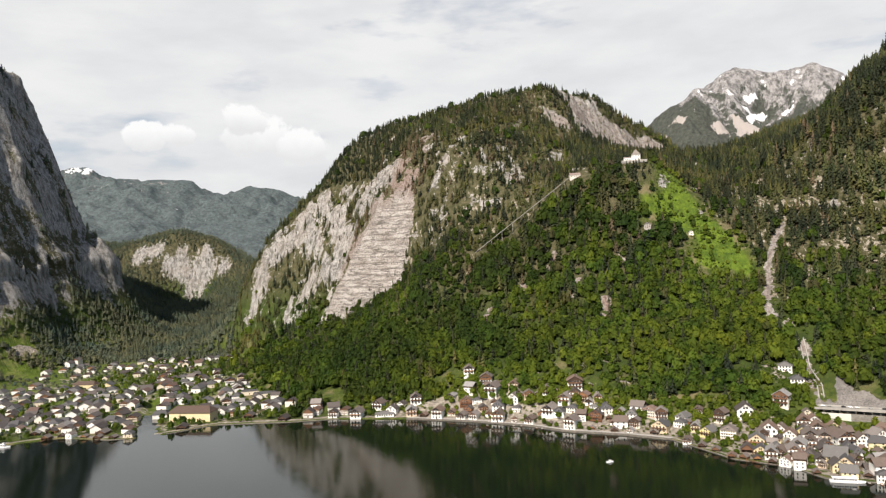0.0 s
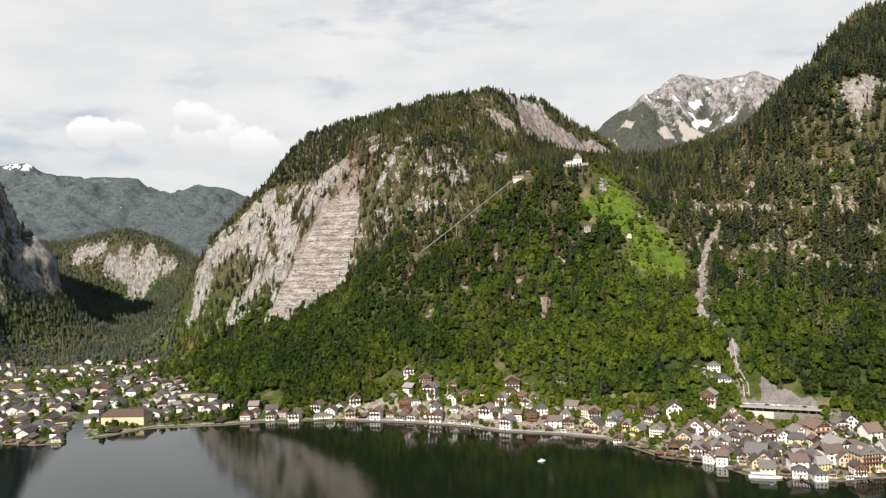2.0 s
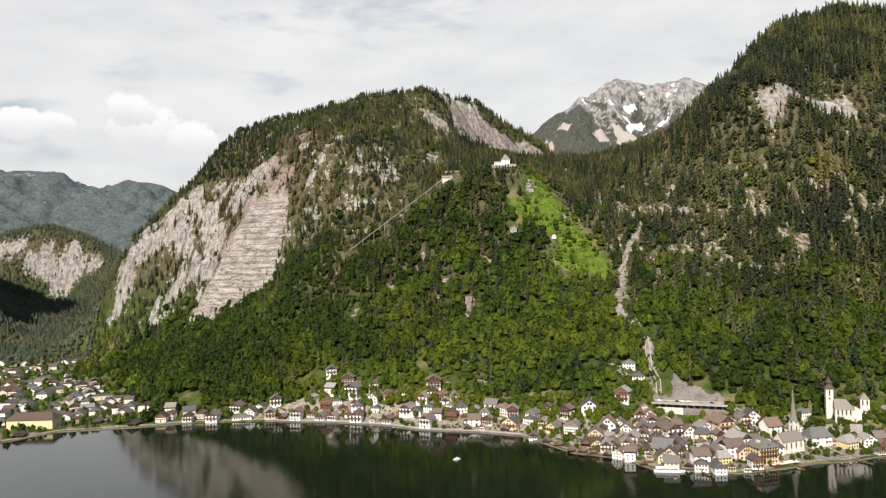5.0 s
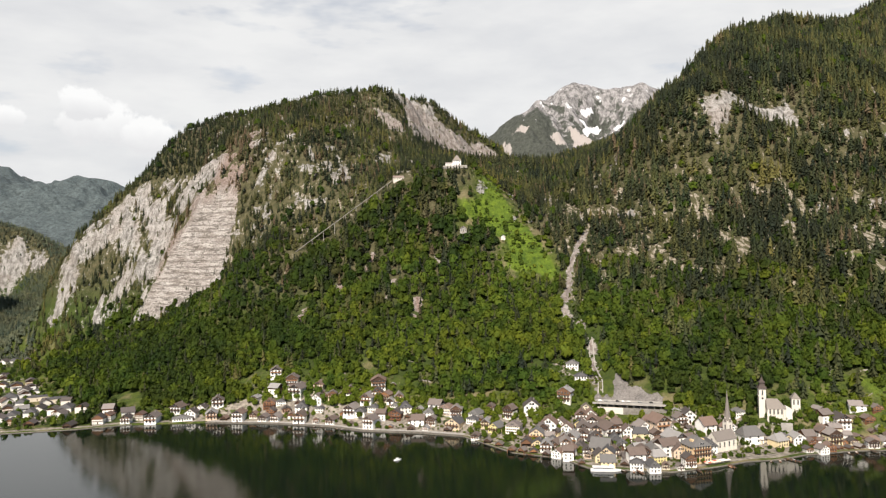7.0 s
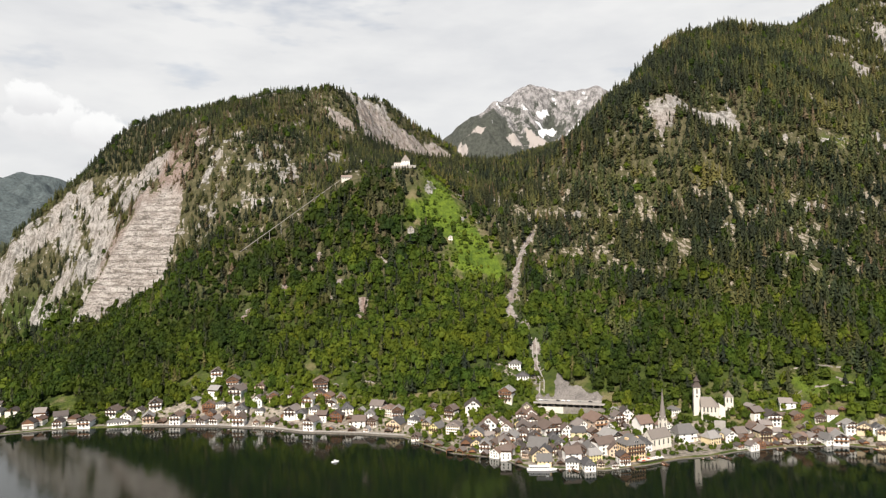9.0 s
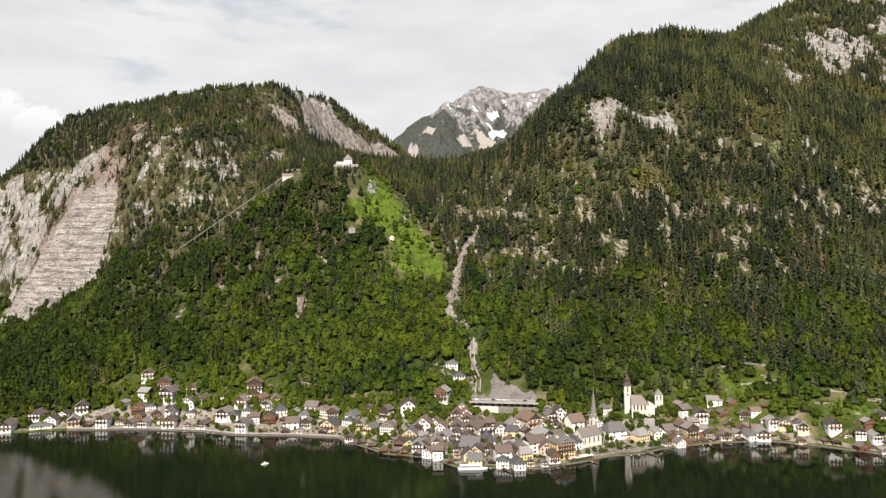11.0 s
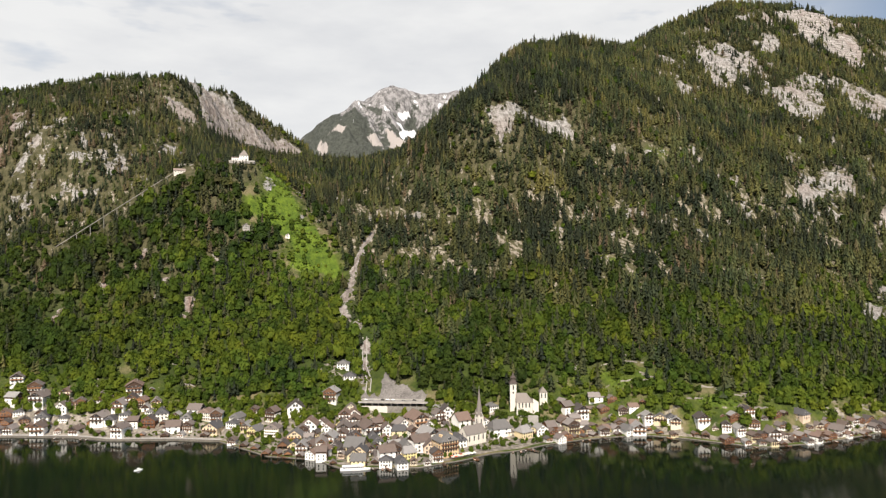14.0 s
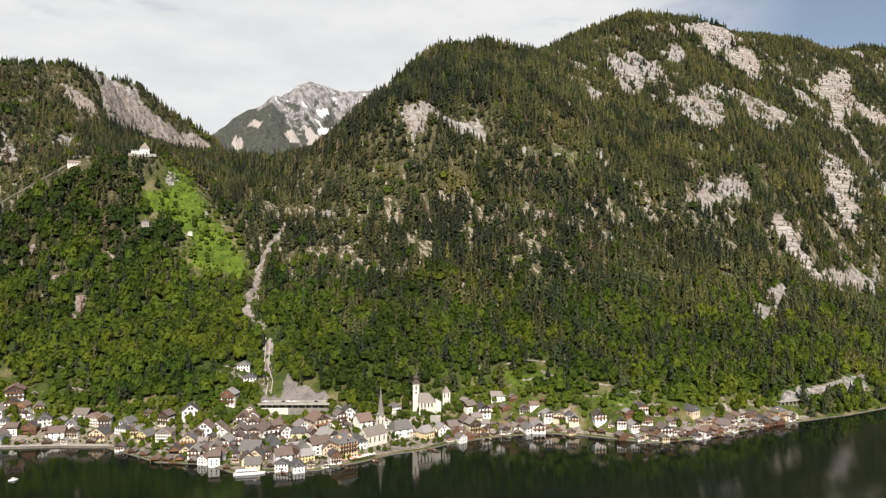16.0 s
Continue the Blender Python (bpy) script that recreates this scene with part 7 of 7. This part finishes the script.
def small_boat(x, y, turn, s):
    ob = tagged(new("motorboat"), "small white motorboat out on the lake", "boat")
    bm = bmesh.new()
    hull(bm, 7.5 * s, 2.6 * s, -0.3, 0.8)
    part("hull", bm, M_BOAT, ob)
    bm = bmesh.new()
    prism(bm, [(-1.2 * s, 0.8), (1.3 * s, 0.8), (0.6 * s, 1.9 * s), (-1.0 * s, 1.9 * s)], -0.9 * s, 0.9 * s)
    part("cabin", bm, M_BOAT, ob)
    bm = bmesh.new()
    box(bm, -1.6 * s, 0.9 * s, -1.1 * s, 1.1 * s, 1.9 * s, 2.05 * s)
    part("canopy", bm, M_FRAME, ob)
    ob.matrix_world = pose(x, y, 0, 0, 0, turn)


small_boat(176, 634, 20, 1.0)


def rowing_boats():
    first = None
    rnd = random.Random(21)
    for x in (372, 380, 468, 512, 520, 526, 534, 596, 604, 90, 98, 116, 122, 640, 684, 740, 830, 880):
        y = float(shore_y(x)) - rnd.uniform(3.5, 6)
        m = pose(x, y, 0, 0, 0, rnd.uniform(60, 120)) @ Matrix.Scale(rnd.uniform(0.8, 1.2), 4)
        if first is None:
            first = tagged(new("rowing_boat"), "small open wooden boat moored at the quay", "boat", group="boats along the quay")
            bm = bmesh.new()
            hull(bm, 5.6, 1.7, -0.2, 0.5)
            part("hull", bm, M_WOOD, first)
            for sx in (-1.2, 0.4):
                bm = bmesh.new()
                box(bm, sx - 0.2, sx + 0.2, -0.75, 0.75, 0.5, 0.58)
                part("bench", bm, M_FRAME, first)
            first.matrix_world = m
        else:
            copy_thing(first, m)


rowing_boats()


def jetty(x, turn, length, wide=2.4):
    ob = tagged(new("jetty"), "weathered wooden landing stage on posts", "jetty", group="jetties")
    bm = bmesh.new()
    box(bm, -wide / 2, wide / 2, -length, 2, 0.75, 0.95)
    part("deck", bm, M_WOOD, ob)
    for k in range(int(length / 4) + 1):
        for s in (-1, 1):
            bm = bmesh.new()
            box(bm, s * wide / 2 - 0.14, s * wide / 2 + 0.14, -length + 4 * k, -length + 4 * k + 0.28, -3, 1.5)
            part("post", bm, M_WOOD, ob)
    ob.matrix_world = pose(x, float(shore_y(x)), 0, 0, 0, turn)


for x, turn, length in ((383, 10, 13), (436, -6, 9), (470, 0, 12), (528, 25, 16), (300, 30, 10), (620, 5, 9), (-470, 0, 12), (-400, 0, 10), (770, 10, 8)):
    jetty(x, turn, length)


def parasols():
    first = None
    rnd = random.Random(4)
    for k in range(16):
        x = 448 + (k % 8) * 3.4 + rnd.uniform(-0.5, 0.5)
        y = float(shore_y(x)) + 2.2 + (k // 8) * 3.4
        m = pose(x, y, 1.5)
        if first is None:
            first = tagged(new("parasol"), "pale square sunshade on the cafe terrace", "parasol", group="cafe sunshades")
            bm = bmesh.new()
            tower_solid(bm, [(1.9, 2.3), (1.85, 2.45), (0.1, 3.1)], 8)
            part("canopy", bm, M_AWNING, first)
            bm = bmesh.new()
            box(bm, -0.05, 0.05, -0.05, 0.05, 0, 2.6)
            part("pole", bm, M_STEEL, first)
            first.matrix_world = m
        else:
            copy_thing(first, m)


parasols()


# ---- garden trees ----
def tree_thing(kind, rnd):
    tree = tagged(new("tree"), "leafy green garden tree between the houses" if kind else "dark conifer between the houses", "tree", group="garden trees")
    tall = 10.0
    bm = bmesh.new()
    tower_solid(bm, [(0.42, -1.5), (0.30, 1.5), (0.20, 4.5), (0.06, 7.5)], 6)
    for k in range(3):
        a = 2.1 * k
        n0 = len(bm.verts)
        tower_solid(bm, [(0.14, 0), (0.04, 3.0)], 4)
        bm.verts.ensure_lookup_table()
        bmesh.ops.transform(bm, verts=bm.verts[n0:], matrix=pose(0, 0, 2.6 + 0.5 * k, 0, 0, math.degrees(a)) @ pose(0, 0, 0, 45))
    part("trunk", bm, M_BARK, tree)
    co, fa, wood = round_tree(rnd, 110, 7) if kind else cone_tree(rnd, 60)
    wide = 4.2 if kind else 2.6
    co = co * (wide, wide, tall) + (0, 0, -0.6)
    crown = bulk("crown", co, fa, M_LEAF if kind else M_SPRUCE, (("tint", np.full(len(co), rnd.uniform(0.25, 0.9))), ("dry", wood)), smooth=False)
    crown.parent = tree
    return tree


def garden_trees():
    rnd = random.Random(31)
    kinds = [tree_thing(k, rnd) for k in (1, 1, 1, 1, 1, 0)]
    used = set()
    spots = []
    for name, poly, count, lo, hi in (("valley", VALLEY_TOWN, 480, 0.5, 1.15), ("town", TOWN, 190, 0.45, 1.0)):
        xs, ys = zip(*poly)
        made = 0
        for _ in range(9000):
            x, y = rnd.uniform(-640 if name == "valley" else -180, max(xs)), rnd.uniform(480, max(ys))
            if made >= count or (name == "valley" and x > -190):
                if made >= count:
                    break
                continue
            if inside(poly, np.array([x]), np.array([y]), 0.1)[0] < 0.5 or y < shore_y(x) + 7 or height(x, y)[0] < 1.0 or along(RIVER, np.array([x]), np.array([y]), 26)[0] > 0.05 or inside(SLAB, np.array([x]), np.array([y]), 8)[0] > 0.02:
                continue
            if all((x - a) ** 2 + (y - b) ** 2 > (50 if name == "town" else 80) for a, b in BUILT) and all((x - a) ** 2 + (y - b) ** 2 > 20 for a, b, _ in spots):
                spots.append((x, y, rnd.uniform(lo, hi)))
                made += 1
    spots, rest = spots[480:], spots[:480]
    # shrubs and trees that stand at the water
    for x0, x1, n in ((112, 172, 16), (398, 432, 9), (545, 575, 8), (485, 500, 3), (318, 330, 3), (700, 716, 3), (840, 850, 2), (-260, -230, 4), (560, 600, 4)):
        for k in range(n):
            x = rnd.uniform(x0, x1)
            spots.append((x, float(shore_y(x)) + rnd.uniform(5.5, 12), rnd.uniform(0.4, 0.75)))
    spots += [(rnd.uniform(536, 574), rnd.uniform(612, 626), rnd.uniform(0.75, 1.05)) for k in range(18)]
    leaf = np.array([rnd.random() < 0.8 for _ in rest])
    p = np.array(rest)
    t = np.array([rnd.uniform(0.2, 0.9) for _ in rest])
    for sel, name, make, wide, mat, label in ((leaf, "village_trees", round_tree, 4.4, M_LEAF, "leafy trees between the valley houses"), (~leaf, "village_spruces", cone_tree, 2.8, M_SPRUCE, "dark spruces between the valley houses")):
        q = p[sel]
        plant(name, [make(rnd) for _ in range(5)], q[:, 0], q[:, 1], height(q[:, 0], q[:, 1]) - 0.5, q[:, 2] * 11, q[:, 2] * wide, t[sel], np.zeros(len(q)), mat, label)
    for x, y, s in spots:
        ob = rnd.choice(kinds)
        m = pose(x, y, float(height(x, y)[0]), 0, 0, rnd.uniform(0, 360)) @ Matrix.Diagonal((s * rnd.uniform(0.85, 1.2), s * rnd.uniform(0.85, 1.2), s, 1))
        if ob in used:
            copy_thing(ob, m)
        else:
            used.add(ob)
            ob.matrix_world = m


garden_trees()
